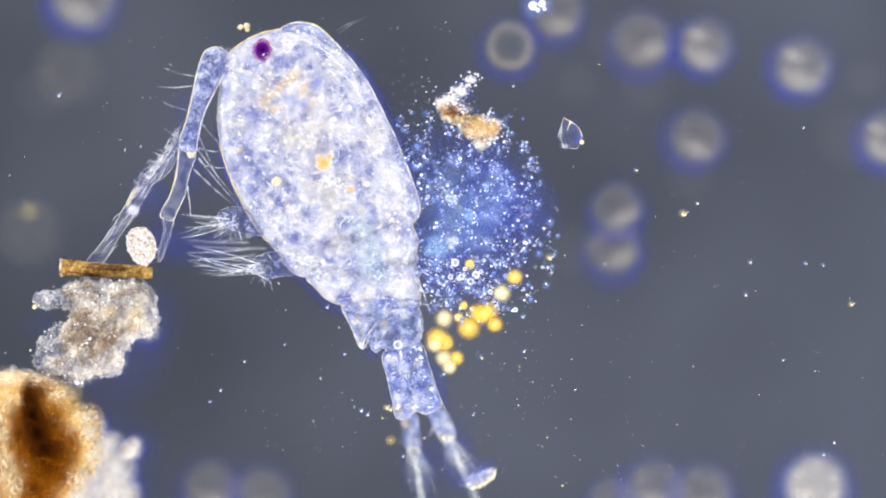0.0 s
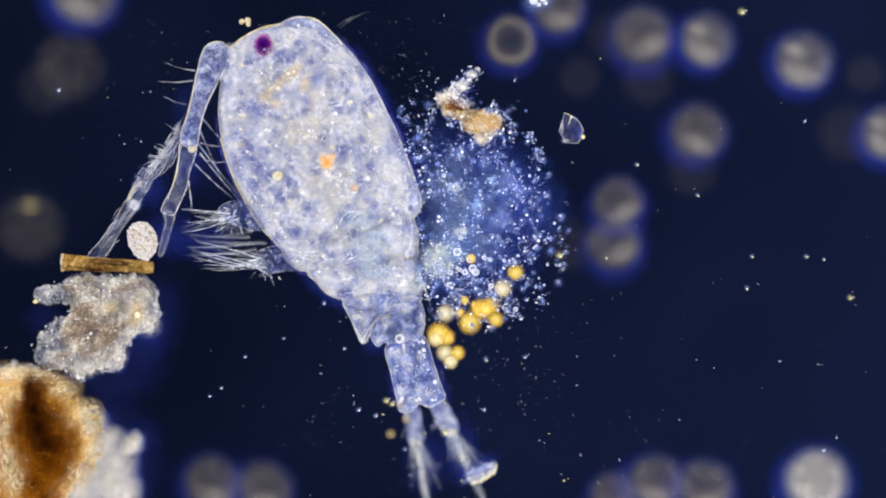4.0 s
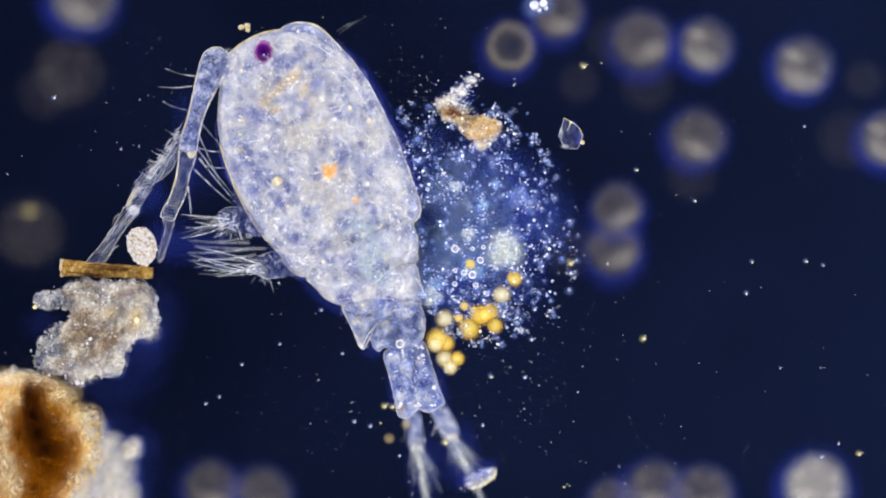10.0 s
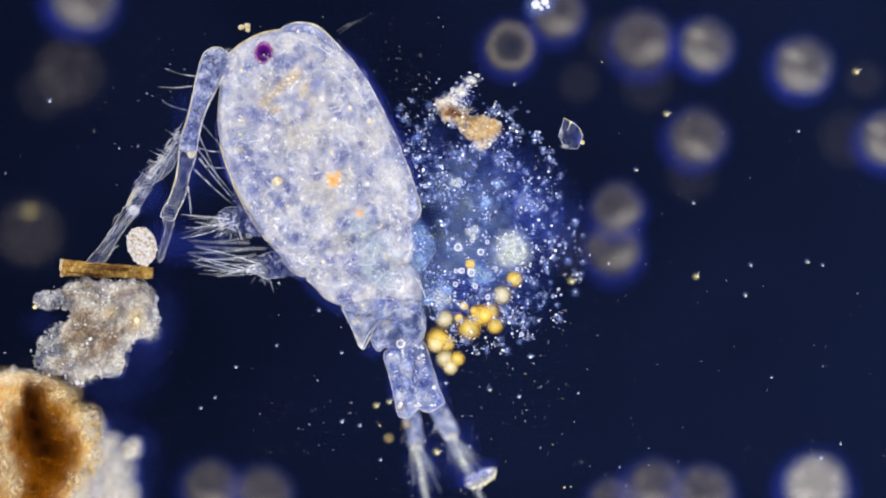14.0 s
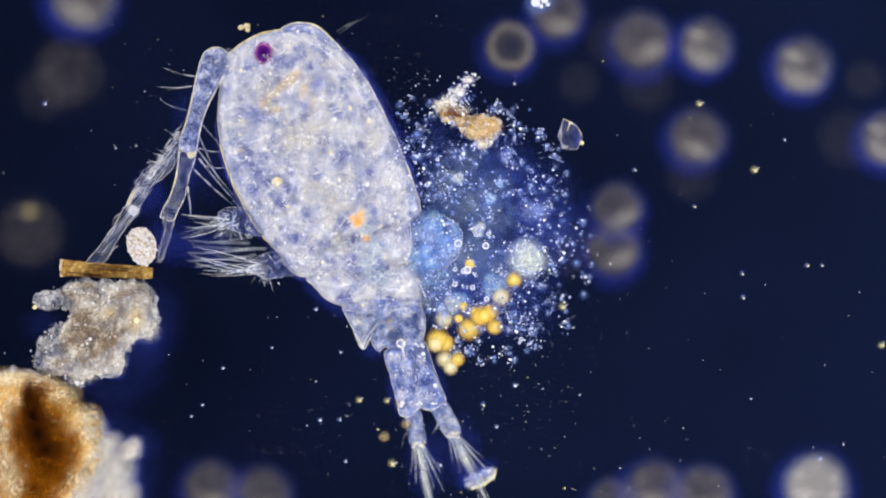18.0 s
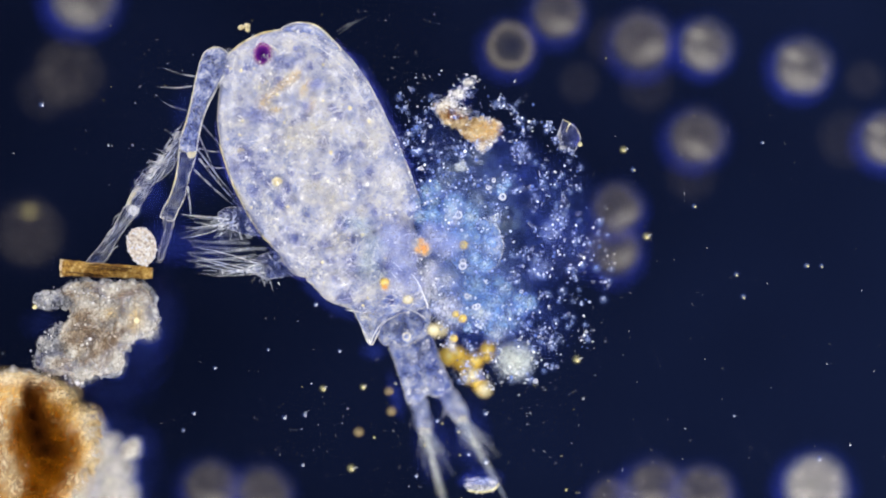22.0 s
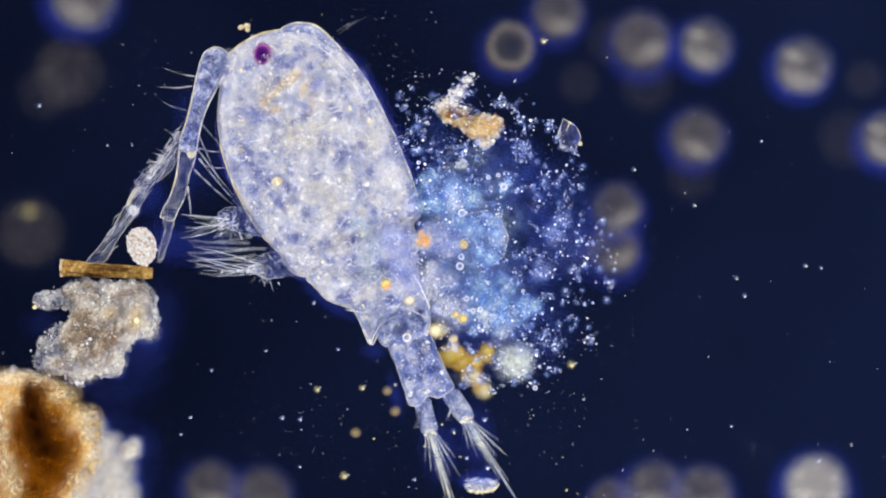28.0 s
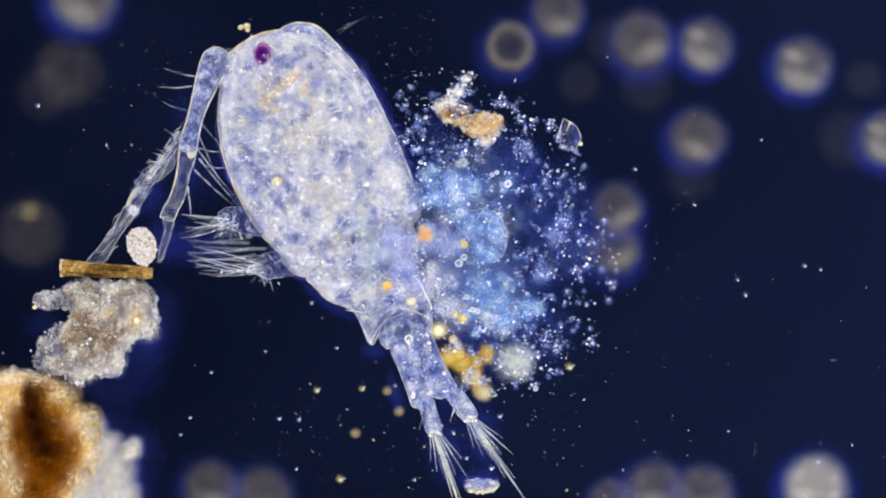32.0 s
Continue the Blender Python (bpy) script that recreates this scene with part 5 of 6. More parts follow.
SOFT = ((903, 82, 56, "ring"), (988, 22, 58, "mid"), (1082, 72, 52, "dim"), (1135, 70, 66, "mid"), (1250, 80, 58, "bright"), (1422, 116, 62, "bright"), (1236, 240, 62, "mid"), (1224, 312, 52, "dim"),
        (1092, 366, 56, "mid"), (1085, 438, 60, "mid"), (1008, 442, 54, "dim"), (1500, 245, 60, "dim"), (1572, 245, 58, "bright"), (1024, 145, 44, "dim"), (1158, 862, 62, "mid"), (1246, 872, 64, "mid"),
        (1084, 888, 52, "mid"), (1444, 862, 70, "blaze"), (374, 862, 62, "mid"), (466, 872, 62, "mid"), (150, -8, 72, "bright"), (122, 128, 72, "brown"), (78, 165, 56, "dim"), (52, 410, 70, "brown"), (1145, 150, 56, "dim"), (1530, 140, 40, "dim"))
for x, y, r, k in SOFT:
    word = {"bright": "pale", "mid": "grey-brown", "ring": "ring-shaped grey-brown", "dim": "faint dark", "blaze": "bright white", "brown": "dull brown"}[k]
    drop = solid("blurred_droplet", soft_meshes[k], None, x, y, -140 + (len(word) % 5) * 12 - (int(x) % 7) * 9, word + " soft translucent droplet deep in the water", "droplet", "blurred droplets in the water", size=r * 1.28, turn=(x * 7) % 50 - 25)
    if k not in ("dim", "brown"):
        fringe = part("blue_fringe", fringe_me, FRINGE, drop, "painted violet-blue lens fringe", (-0.06, -0.10, -0.32))
        fringe.scale = (1.0, 1.0, 0.6)
    if k in ("bright", "mid"):
        for dx, dy, s in ((0.05, -0.34, 0.5), (-0.28, 0.12, 0.34)) if k == "bright" else ((0.1, -0.3, 0.42),):
            patch = part("bright_patch", patch_me, PATCH, drop, "painted highlight patch", (dx, dy, 0.31))
            patch.scale = (s * 1.3, s * 0.8, s)
FLECK = blurred("soft_dull_yellow_fleck", ((0.0, (0.66, 0.58, 0.26)), (0.9, (0.30, 0.26, 0.16))), ((0.0, 0.20), (0.4, 0.13), (0.75, 0.04), (1.0, 0.0)), 0.7, 0.0, 0.4)
fleck = solid("yellow_fleck", lump("yellow_fleck", 1.0, 3, 0.3, 0.8, 3, (1, 0.6, 0.4)), FLECK, 52, 374, -90, "small dull yellow fleck deep in the water", "fleck", size=30)
shard = heap("glassy_shard", ((820, 858), (826, 846), (846, 838), (862, 828), (876, 828), (874, 842), (858, 856), (838, 866)), 848, 847, 10, 8, 8, FLAKE_RIM, FLAKE_RIM, 101, "pale blue-white shard with a yellow edge", "detritus", 4.0, 34, 3.0, 4, 0.5, 1.3, GOLDEDGE, 7.0)
# Blue lumps paint a glow over the shard; the white ones are fluff.
for x, y, rx, ry, m in ((848, 832, 44, 22, DEEP_GLOW), (826, 850, 26, 18, DEEP_GLOW), (856, 836, 24, 9, SOFT_DROP), (846, 842, 22, 9, SOFT_DROP), (866, 834, 15, 9, SOFT_WHITE), (830, 856, 14, 8, SOFT_WHITE), (850, 840, 16, 7, SOFT_THIN)):
    soft("fluff", shard, x, y, 14, rx, ry, m, 848, 847, "soft white fluff and painted blue glow", 24)
part("yellow_edge", tube("yellow_edge", spline(local([(834, 866, 12), (856, 858, 13), (874, 844, 13), (877, 830, 12)], 848, 847), 4, False), 1.6), GOLDEDGE, shard, "thin yellow edge")
glint = thing("white_grain_pair", 952, 10, 0, "pair of brilliant white grains with blue fringe", "grain")
for dx, dy, r in ((-8, 0, 8), (7, 3, 7), (0, -8, 4), (12, -6, 3.5)):
    part("grain", lump("grain", r, dx, 0.2), GRAIN, glint, "", (dx, dy, 0))
# Blue halo of the bright pair, painted as two soft lumps.
for x, y, r in ((944, 12, 30), (960, 6, 28)):
    soft("fringe", glint, x, y, -9, r, r, SOFT_DROP, 952, 10, "painted soft violet-blue lens fringe")
grain_pair_rows = ((0, 952, 10, 0, 0), (9, 953, 9, 0, 0), (13, 957, 8, 0, 4), (17, 956, 4, 0, 6), (18.5, 958, 0, 0, 8), (19, 962, -24, 0, 12), (20, 968, -40, 0, 16), (32, 975, -50, 0, 20))
grain_speck = thing("white_grain_pair", 433, 48, 0, "two small joined pale grains", "grain")
for dx, dy, r in ((-6, 0, 5), (4, 2, 5.5), (5, -5, 4)):
    part("grain", lump("grain", r, dx, 0.2), CREAM, grain_speck, "", (dx, dy, 0))

# ---- what flows out of the burst body ----
MOVES = [(glint, grain_pair_rows)]          # (object, rows of seconds, x, y, z, turn)

orange = thing("orange_gut_droplet", 575, 290, 64, "bright orange oily gut droplet leaving the body", "oil droplet")
for dx, dy, r, m in ((0, 0, 20, SOFT_ORANGE), (2, -3, 13, SOFT_ORANGE), (13, 10, 9, SOFT_ORANGE), (-9, 9, 8, SOFT_ORANGE), (-6, -9, 9, SOFT_ORANGE)):
    ob = part("drop", lump("drop", 1.0, dx + 5, 0.14, 0.8, 3, (1, 1, 0.5)), m, orange, "", (dx * 0.8, dy * 0.8, 2 + r * 0.2))
    ob.scale = (r, r, r)
MOVES.append((orange, ((0, 573, 288, 64, 0), (5.5, 578, 298, 64, 5), (9, 581, 301, 64, 5), (13, 588, 314, 64, 10), (14.5, 592, 322, 64, 10), (16.5, 610, 352, 64, 15), (17.5, 622, 372, 64, 20), (18.5, 640, 404, 62, 25), (19, 648, 421, 60, 30),
                       (19.3, 690, 450, 60, 40), (19.6, 730, 466, 55, 50), (20, 757, 444, 55, 60), (20.5, 748, 443, 55, 62), (23, 748, 435, 55, 65), (25.5, 748, 432, 55, 70), (28, 750, 425, 55, 72), (32, 752, 415, 55, 75))))


def lobe(x, y, z, rx, ry, rz, seed, label, walled):
    """A mass of gut tissue, walled by a membrane or loose."""
    ob = thing("gut_lobe", x, y, z, label, "gut tissue")
    rnd = random.Random(seed)
    if walled:
        line = ragged([Vector((rx * math.cos(a), ry * math.sin(a))) for a in np.linspace(0, 2 * math.pi, 60, endpoint=False)], 5.0, 26.0, seed)
        part("sac", pillow("sac", line, rz, min(rx, ry) * 0.7, 5.0, 5.0, 12, seed), SAC, ob, "clear blue sac")
        loop = [(q[0], q[1], 0) for q in line[38:] + line[:22]]
        part("membrane", tube("membrane", loop, 0.6, 5), RIM, ob, "thin bright membrane")
    for k in range(12 if walled else 20):
        a, s = rnd.uniform(0, 6.28), rnd.random() ** 0.6 * 0.72
        r = min(rx, ry) * rnd.uniform(0.28, 0.6)
        soft("soft_tissue", ob, rx * s * math.cos(a), ry * s * math.sin(a), rz * rnd.uniform(0.3, 0.9), r, r * rnd.uniform(0.6, 1.0), PALE_CELL if k % 6 == 5 else SOFT_CYAN, 0, 0, "soft pale blue tissue", rnd.uniform(0, 180))
    tagged(part("grains", grains("grains", [(rnd.gauss(0, rx * 0.45), rnd.gauss(0, ry * 0.45), rz * 0.9, 0.9 + 2.4 * rnd.random() ** 2.5) for k in range(70)], 1), DOTS, ob, "pale grains"), kind="stuff")
    return ob


SAC = tissue("clear_blue_sac", ((0.36, (0.08, 0.16, 0.55)), (0.50, (0.24, 0.40, 0.82)), (0.66, (0.70, 0.82, 0.93))), 22, 5, 0.5, (0.05, 0.55), 26, 0.25, 0.45, 4.0)
lobe_a = lobe(640, 430, -6, 72, 62, 26, 111, "pale blue loose gut tissue pushed out of the body", False)
lobe_b = lobe(650, 440, -2, 52, 48, 26, 113, "clear blue round gut sac pushed out of the body", True)
lobe_c = lobe(650, 450, -10, 80, 70, 20, 115, "faint blue loose gut tissue below the sac", False)
MOVES.append((lobe_c, ((0, 650, 440, -12, 0), (13, 680, 450, -12, 0), (16.5, 720, 450, -12, 10), (18.5, 770, 460, -14, 20), (19, 830, 500, -16, 30), (20, 850, 540, -18, 40), (23, 860, 545, -18, 44), (32, 866, 540, -18, 50))))
MOVES.append((lobe_a, ((0, 648, 428, -6, 0), (9, 660, 430, -6, 0), (13, 690, 440, -6, 10), (16.5, 722, 436, -4, 30), (18, 742, 428, 0, 40), (18.5, 765, 418, 4, 45), (19, 800, 415, 10, 0), (19.5, 800, 405, 12, -10), (20, 788, 395, 14, -20),
                       (21, 785, 380, 14, -25), (23, 785, 376, 14, -25), (25.5, 785, 370, 14, -20), (28, 788, 352, 14, -15), (32, 790, 340, 14, -10))))
MOVES.append((lobe_b, ((0, 655, 445, -6, 0), (9, 672, 440, -6, 0), (13, 712, 440, -6, 10), (16.5, 742, 440, -2, 20), (18, 768, 428, 4, 30), (18.5, 788, 415, 10, 40), (19, 866, 430, 14, 60), (19.5, 862, 440, 16, 60), (20, 846, 446, 16, 62),
                       (21, 840, 436, 16, 64), (23, 846, 436, 16, 66), (25.5, 848, 430, 16, 66), (28, 850, 424, 16, 68), (32, 850, 420, 16, 70))))

leak = thing("leaking_tissue", 655, 470, -10, "pale violet hazy tissue welling out of the torn body", "tissue")
rnd = random.Random(117)
for k in range(34):
    x, y = rnd.gauss(0, 26), rnd.gauss(0, 50)
    r = rnd.uniform(16, 38)
    soft("soft_tissue", leak, x + 0.25 * y, y, rnd.uniform(-10, 14), r, r * rnd.uniform(0.6, 1.0), SOFT_VIOLET if k % 5 else PALE_CELL, 0, 0, "soft pale violet tissue", rnd.uniform(0, 180))
for x, y, r in ((34, 52, 36), (20, 64, 34), (50, 36, 34), (44, 60, 30), (62, 46, 28)):
    soft("soft_tissue", leak, x, -y, 4, r, r * 0.85, SOFT_VIOLET, 0, 0, "soft pale violet tissue", x)
lines = []
for k in range(14):
    x, y, a, ln, bend = rnd.gauss(0, 26), rnd.gauss(0, 50), rnd.uniform(0, 6.28), rnd.uniform(8, 34), rnd.uniform(-1.6, 1.6)
    pts = []
    for j in range(6):
        pts.append((x, y, 14))
        x, y, a = x + math.cos(a) * ln / 5, y + math.sin(a) * ln / 5, a + bend / 5
    lines.append(pts)
tagged(part("membrane_threads", strands("membrane_threads", lines, 0.45), GLINT, leak, "thin bright torn membranes"), kind="stuff")
for pts, r in (((( -14, -4), (-4, -16), (4, -34), (14, -58), (15, -66)), 0.9), ((( -62, -64), (-44, -60), (-22, -66), (-2, -74), (12, -84)), 0.6)):
    part("torn_edge", tube("torn_edge", spline([(x, y, 10) for x, y in pts], 5, False), r), GLINT, leak, "bright torn edge of the cuticle")
rnd = random.Random(118)
tagged(part("grains", grains("grains", [(rnd.gauss(0, 30), rnd.gauss(-6, 52), rnd.uniform(2, 16), 0.5 + 1.8 * rnd.random() ** 3) for k in range(260)], 1, 0.8, 0.4), GLINT, leak, "fine white grains"), kind="stuff")
for x, y, rx, ry, m in ((-60, -20, 12, 11, SOFT_GOLD), (-20, -50, 14, 12, SOFT_CREAM), (-30, -26, 16, 14, WARM_HAZE), (26, -104, 16, 15, SOFT_CREAM)):
    soft("oil_patch", leak, x, -y, 8, rx, ry, m, 0, 0, "pale golden oil in the tissue")
MOVES.append((leak, ((0, 655, 470, -14, 0), (16.5, 660, 470, -14, 0), (18.5, 676, 468, -10, 0), (19, 690, 470, 14, 0), (19.5, 716, 474, 34, 0), (20.5, 738, 478, 44, 0), (23, 742, 480, 46, 0), (32, 745, 482, 46, 3))))

pellet = thing("granule_mass", 880, 432, 20, "fuzzy pale greenish-white mass of fine granules", "granule mass")
for dx, dy, r in ((0, 0, 46), (8, 8, 32), (-10, -6, 32), (6, -14, 30)):
    ob = part("mass", lump("mass", 1.0, dx + 3, 0.3, 0.8, 3, (1, 1, 0.4)), SOFT_PELLET, pellet, "", (dx, dy, 0))
    ob.scale = (r, r, r)
rnd = random.Random(122)
tagged(part("granules", grains("granules", [(rnd.gauss(0, 16), rnd.gauss(0, 18), 18 + rnd.uniform(-6, 10), 0.8 + 2.0 * rnd.random() ** 2) for k in range(160)], 1, 1, 0.4), PELLET, pellet, "fine pale granules"), kind="stuff")
MOVES.append((pellet, ((0, 690, 520, -12, 0), (1.5, 694, 515, -12, 0), (2.5, 705, 508, -12, 5), (3.5, 735, 490, -6, 10), (4.5, 820, 450, 10, 20), (5.5, 876, 432, 14, 30), (9, 888, 440, 14, 35), (13, 902, 442, 14, 40), (14.5, 906, 443, 14, 42),
                       (16.5, 926, 455, 14, 50), (18, 932, 458, 14, 55), (18.5, 936, 470, -40, 58), (19, 950, 546, -40, 70), (19.5, 940, 592, -40, 80), (20, 926, 615, -40, 90), (20.5, 918, 628, -40, 95), (21, 914, 633, -40, 97), (23, 910, 640, -40, 100), (32, 911, 640, -40, 104))))

MOVES.append((shard, ((0, 848, 847, -60, 0), (18, 848, 846, -50, 0), (19, 849, 850, -40, -12), (20, 850, 854, -36, -22), (23, 849, 857, -30, -26), (32, 850, 858, -20, -26))))
MOVES.append((crumb, ((0, 829, 212, 6, 0), (14.5, 829, 213, 6, 0), (16.5, 827, 214, 6, 2), (18, 829, 212, 6, 4), (18.5, 832, 212, 6, 6), (19, 822, 238, 6, -4), (19.5, 820, 236, 6, -6), (20, 822, 232, 6, -6), (21, 826, 222, 6, 0), (23, 830, 214, 6, 4), (28, 831, 212, 6, 7), (32, 831, 210, 6, 9))))
MOVES.append((gem, ((0, 1010, 235, 30, 0), (14.5, 1010, 235, 30, 0), (18.5, 1009, 236, 30, 0), (20, 1008, 238, 30, -2), (23, 1007, 237, 30, -3), (32, 1008, 236, 30, -3))))

# golden oil droplets: start, end, radius
drop_meshes = {}
for key, mat in (("golden", SOFT_GOLD), ("cream", SOFT_CREAM)):
    me = mesh_of("oil_droplet", disc_v.tolist() if key == "golden" else BALLS[3][0].tolist(), disc_f.tolist() if key == "golden" else BALLS[3][1].tolist())
    drop_meshes[key] = me
    me.materials.append(mat)
# unit meshes carry their grain at the size of the droplet
OIL = ((830, 580, 818, 640, 17, "golden"), (850, 556, 834, 656, 16, "golden"), (867, 550, 860, 630, 13, "golden"), (876, 574, 850, 688, 12, "golden"), (787, 564, 774, 584, 14, "cream"), (775, 600, 795, 630, 17, "golden"),
       (788, 607, 810, 626, 13, "golden"), (786, 634, 830, 668, 13, "cream"), (808, 634, 846, 676, 11, "golden"), (821, 541, 819, 564, 7, "golden"), (839, 549, 805, 556, 6, "golden"), (812, 562, 802, 600, 7, "golden"), (911, 491, 862, 622, 12, "golden"),
       (888, 519, 856, 694, 14, "cream"), (832, 468, 820, 432, 8, "golden"), (858, 556, 842, 640, 12, "golden"), (770, 610, 782, 582, 12, "cream"), (796, 650, 840, 664, 11, "cream"))
RINGED = (9, 10, 11, 14)      # droplets that come to lie in the focal plane
PACE = ((0, 0), (16.5, 0.02), (18.5, 0.05), (19, 0.2), (19.5, 0.45), (20, 0.7), (20.5, 0.88), (21, 0.94), (23, 0.97), (32, 1.0))
for i, (x0, y0, x1, y1, r, key) in enumerate(OIL):
    ob = solid("oil_droplet", drop_meshes[key], None, x0, y0, 26 + i, ("golden yellow" if key == "golden" else "pale cream") + " round oil droplet leaking from the body", "oil droplet", "oil droplets beside the tail", size=r * 1.4)
    ringed = i in RINGED
    if ringed:
        # Refracting rim of a sharp droplet, painted as a cream ring.
        part("bright_wall", tube("bright_wall", [(0.58 * math.cos(a), 0.58 * math.sin(a), 0.3) for a in np.linspace(0, 6.2832, 17)], 0.13, 5), CREAM, ob, "painted bright cream rim of the droplet")
    MOVES.append((ob, [(t, x0 + (x1 - x0) * s, y0 + (y1 - y0) * s, 10 + i + (10 if ringed else -(110 - 2 * i)) * s, 0) for t, s in PACE]))
# bubbles with their shine painted as bright rims: start, end, radius
v, f = BALLS[3]
bubble_me = mesh_of("bubble", [(q[0], q[1], q[2] * 0.6) for q in v.tolist()], f.tolist())
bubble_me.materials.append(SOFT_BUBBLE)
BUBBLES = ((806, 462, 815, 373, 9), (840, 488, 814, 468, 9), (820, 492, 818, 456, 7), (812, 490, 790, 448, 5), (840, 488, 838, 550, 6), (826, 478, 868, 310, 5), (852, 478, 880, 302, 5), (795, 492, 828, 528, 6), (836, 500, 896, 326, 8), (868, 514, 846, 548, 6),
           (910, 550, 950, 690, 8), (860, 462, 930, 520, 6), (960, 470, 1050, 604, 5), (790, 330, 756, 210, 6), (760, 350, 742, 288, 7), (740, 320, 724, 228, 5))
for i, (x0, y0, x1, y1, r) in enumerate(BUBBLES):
    ob = solid("bubble", bubble_me, None, x0, y0, 34 + i % 5, "small white bubble with painted shine in the leaking fluid", "bubble", "bubbles in the leaking fluid", size=r * (0.9 if i < 10 else 0.6))
    part("bright_wall", tube("bright_wall", [(0.72 * math.cos(a), 0.72 * math.sin(a), 0.5) for a in np.linspace(0, 6.2832, 15)], 0.17, 5), GLINT, ob, "painted bright rim of the bubble")
    a = i * 2.1
    MOVES.append((ob, [(t, x0 + (x1 - x0) * s + 3 * math.sin(t * 0.5 + a), y0 + (y1 - y0) * s + 3 * math.cos(t * 0.4 + a), 34 + i % 5, 0) for t, s in ((0, 0), (5.5, 0.1), (9, 0.2), (13, 0.27), (17, 0.36), (18.5, 0.42), (19, 0.6), (20, 0.8), (23, 0.9), (28, 0.96), (32, 1))]))

MIST_CLOT = blurred("pale_blue_clot", ((0.0, (0.56, 0.66, 0.92)), (0.5, (0.26, 0.36, 0.84)), (1.0, (0.05, 0.09, 0.62))), ((0.0, 0.30), (0.4, 0.21), (0.72, 0.08), (1.0, 0.0)), 0.9, 0.0, 1.0)
# the spreading cloud, in rigid wisps of droplets
QX, QY = 738.0, 415.0
SPREAD = ((-78, 120, 270), (-60, 150, 310), (-30, 205, 345), (0, 228, 335), (30, 240, 325), (60, 245, 275), (90, 225, 275), (104, 235, 300))
GROWTH = ((0, 0.0), (3.5, 0.16), (5.5, 0.22), (9, 0.33), (13, 0.44), (16.5, 0.52), (18, 0.60), (18.5, 0.66), (19, 0.78), (19.5, 0.84), (20, 0.87), (23, 0.92), (28, 0.97), (32, 1.0))


def reach(a):
    for (a0, s0, e0), (a1, s1, e1) in zip(SPREAD, SPREAD[1:]):
        if a <= a1:
            k = (a - a0) / (a1 - a0)
            return s0 + (s1 - s0) * k, e0 + (e1 - e0) * k
    return SPREAD[-1][1:]


rnd = random.Random(131)
wisps = {}
made = 0
while made < 2500:
    a = rnd.uniform(-78, 104)
    s = rnd.random() ** 0.55
    start, end = reach(a)
    r = end * s * (1 + rnd.uniform(-0.05, 0.10))
    x, y = QX + r * math.cos(radians(a)), QY - r * math.sin(radians(a))
    if x < 700 or (r < 60 and rnd.random() < 0.7):
        continue
    if a > 62 and s > 0.55 and rnd.random() < 0.4:
        continue
    if noise.noise(Vector((x, y, 4)) / 45) < -0.15 and rnd.random() < 0.8:
        continue
    # single droplets, and small clusters of them
    many = rnd.choice((1, 1, 1, 1, 2, 3, 6)) if rnd.random() < 0.8 else rnd.randint(5, 9)
    deep = rnd.uniform(18, 48) if rnd.random() < 0.6 else rnd.uniform(-70, 18)
    for k in range(many):
        size = (0.65 + 0.7 * rnd.random() + 1.7 * rnd.random() ** 7) * (0.8 if many > 2 else 1.0)
        wide = 0 if k == 0 else 2.2 * many ** 0.5
        wisps.setdefault((int((a + 78) // 18), int(s * 4.999)), []).append((x + rnd.gauss(0, wide) if k else x, y + rnd.gauss(0, wide) if k else y, deep + rnd.uniform(-4, 4), size, a))
        made += 1
soft_drop_me = mesh_of("soft_droplet", [(q[0], q[1], q[2] * 0.6) for q in BALLS[3][0].tolist()], BALLS[3][1].tolist())
for (ka, ks), drops in sorted(wisps.items()):
    mx, my = sum(d[0] for d in drops) / len(drops), sum(d[1] for d in drops) / len(drops)
    ob = thing("droplet_wisp", mx, my, 0, "wisp of tiny shining blue-white droplets spreading in water", "droplets", "spreading cloud of droplets", "stuff")
    white = [(d[0] - mx, my - d[1], d[2], d[3]) for i, d in enumerate(drops) if i % 5 in (0, 2)]
    pale = [(d[0] - mx, my - d[1], d[2], d[3] * 1.15) for i, d in enumerate(drops) if i % 5 in (1, 3)]
    blue = [(d[0] - mx, my - d[1], d[2], d[3] * 1.5) for i, d in enumerate(drops) if i % 5 == 4]
    if white:
        tagged(part("white_droplets", grains("white_droplets", white, 2), BEAD, ob), kind="stuff")
    if pale:
        tagged(part("pale_droplets", grains("pale_droplets", pale, 2), PALEBEAD, ob), kind="stuff")
    if blue:
        tagged(part("blue_droplets", grains("blue_droplets", blue, 2), BLUES, ob), kind="stuff")
    for d in drops[::7]:
        drop = part("soft_droplet", soft_drop_me, SOFT_DROP, ob, "soft pale blue droplet", (d[0] - mx + 1, my - d[1] - 2, d[2] - 6))
        k = 4.5 + d[3] * 3.4
        drop.scale = (k, k, k)
    a = sum(d[4] for d in drops) / len(drops)
    start, end = reach(a)
    MOVES.append((ob, [(t, QX + (mx - QX) * (start + (end - start) * g) / end, QY + (my - QY) * (start + (end - start) * g) / end, 0, 0) for t, g in GROWTH]))

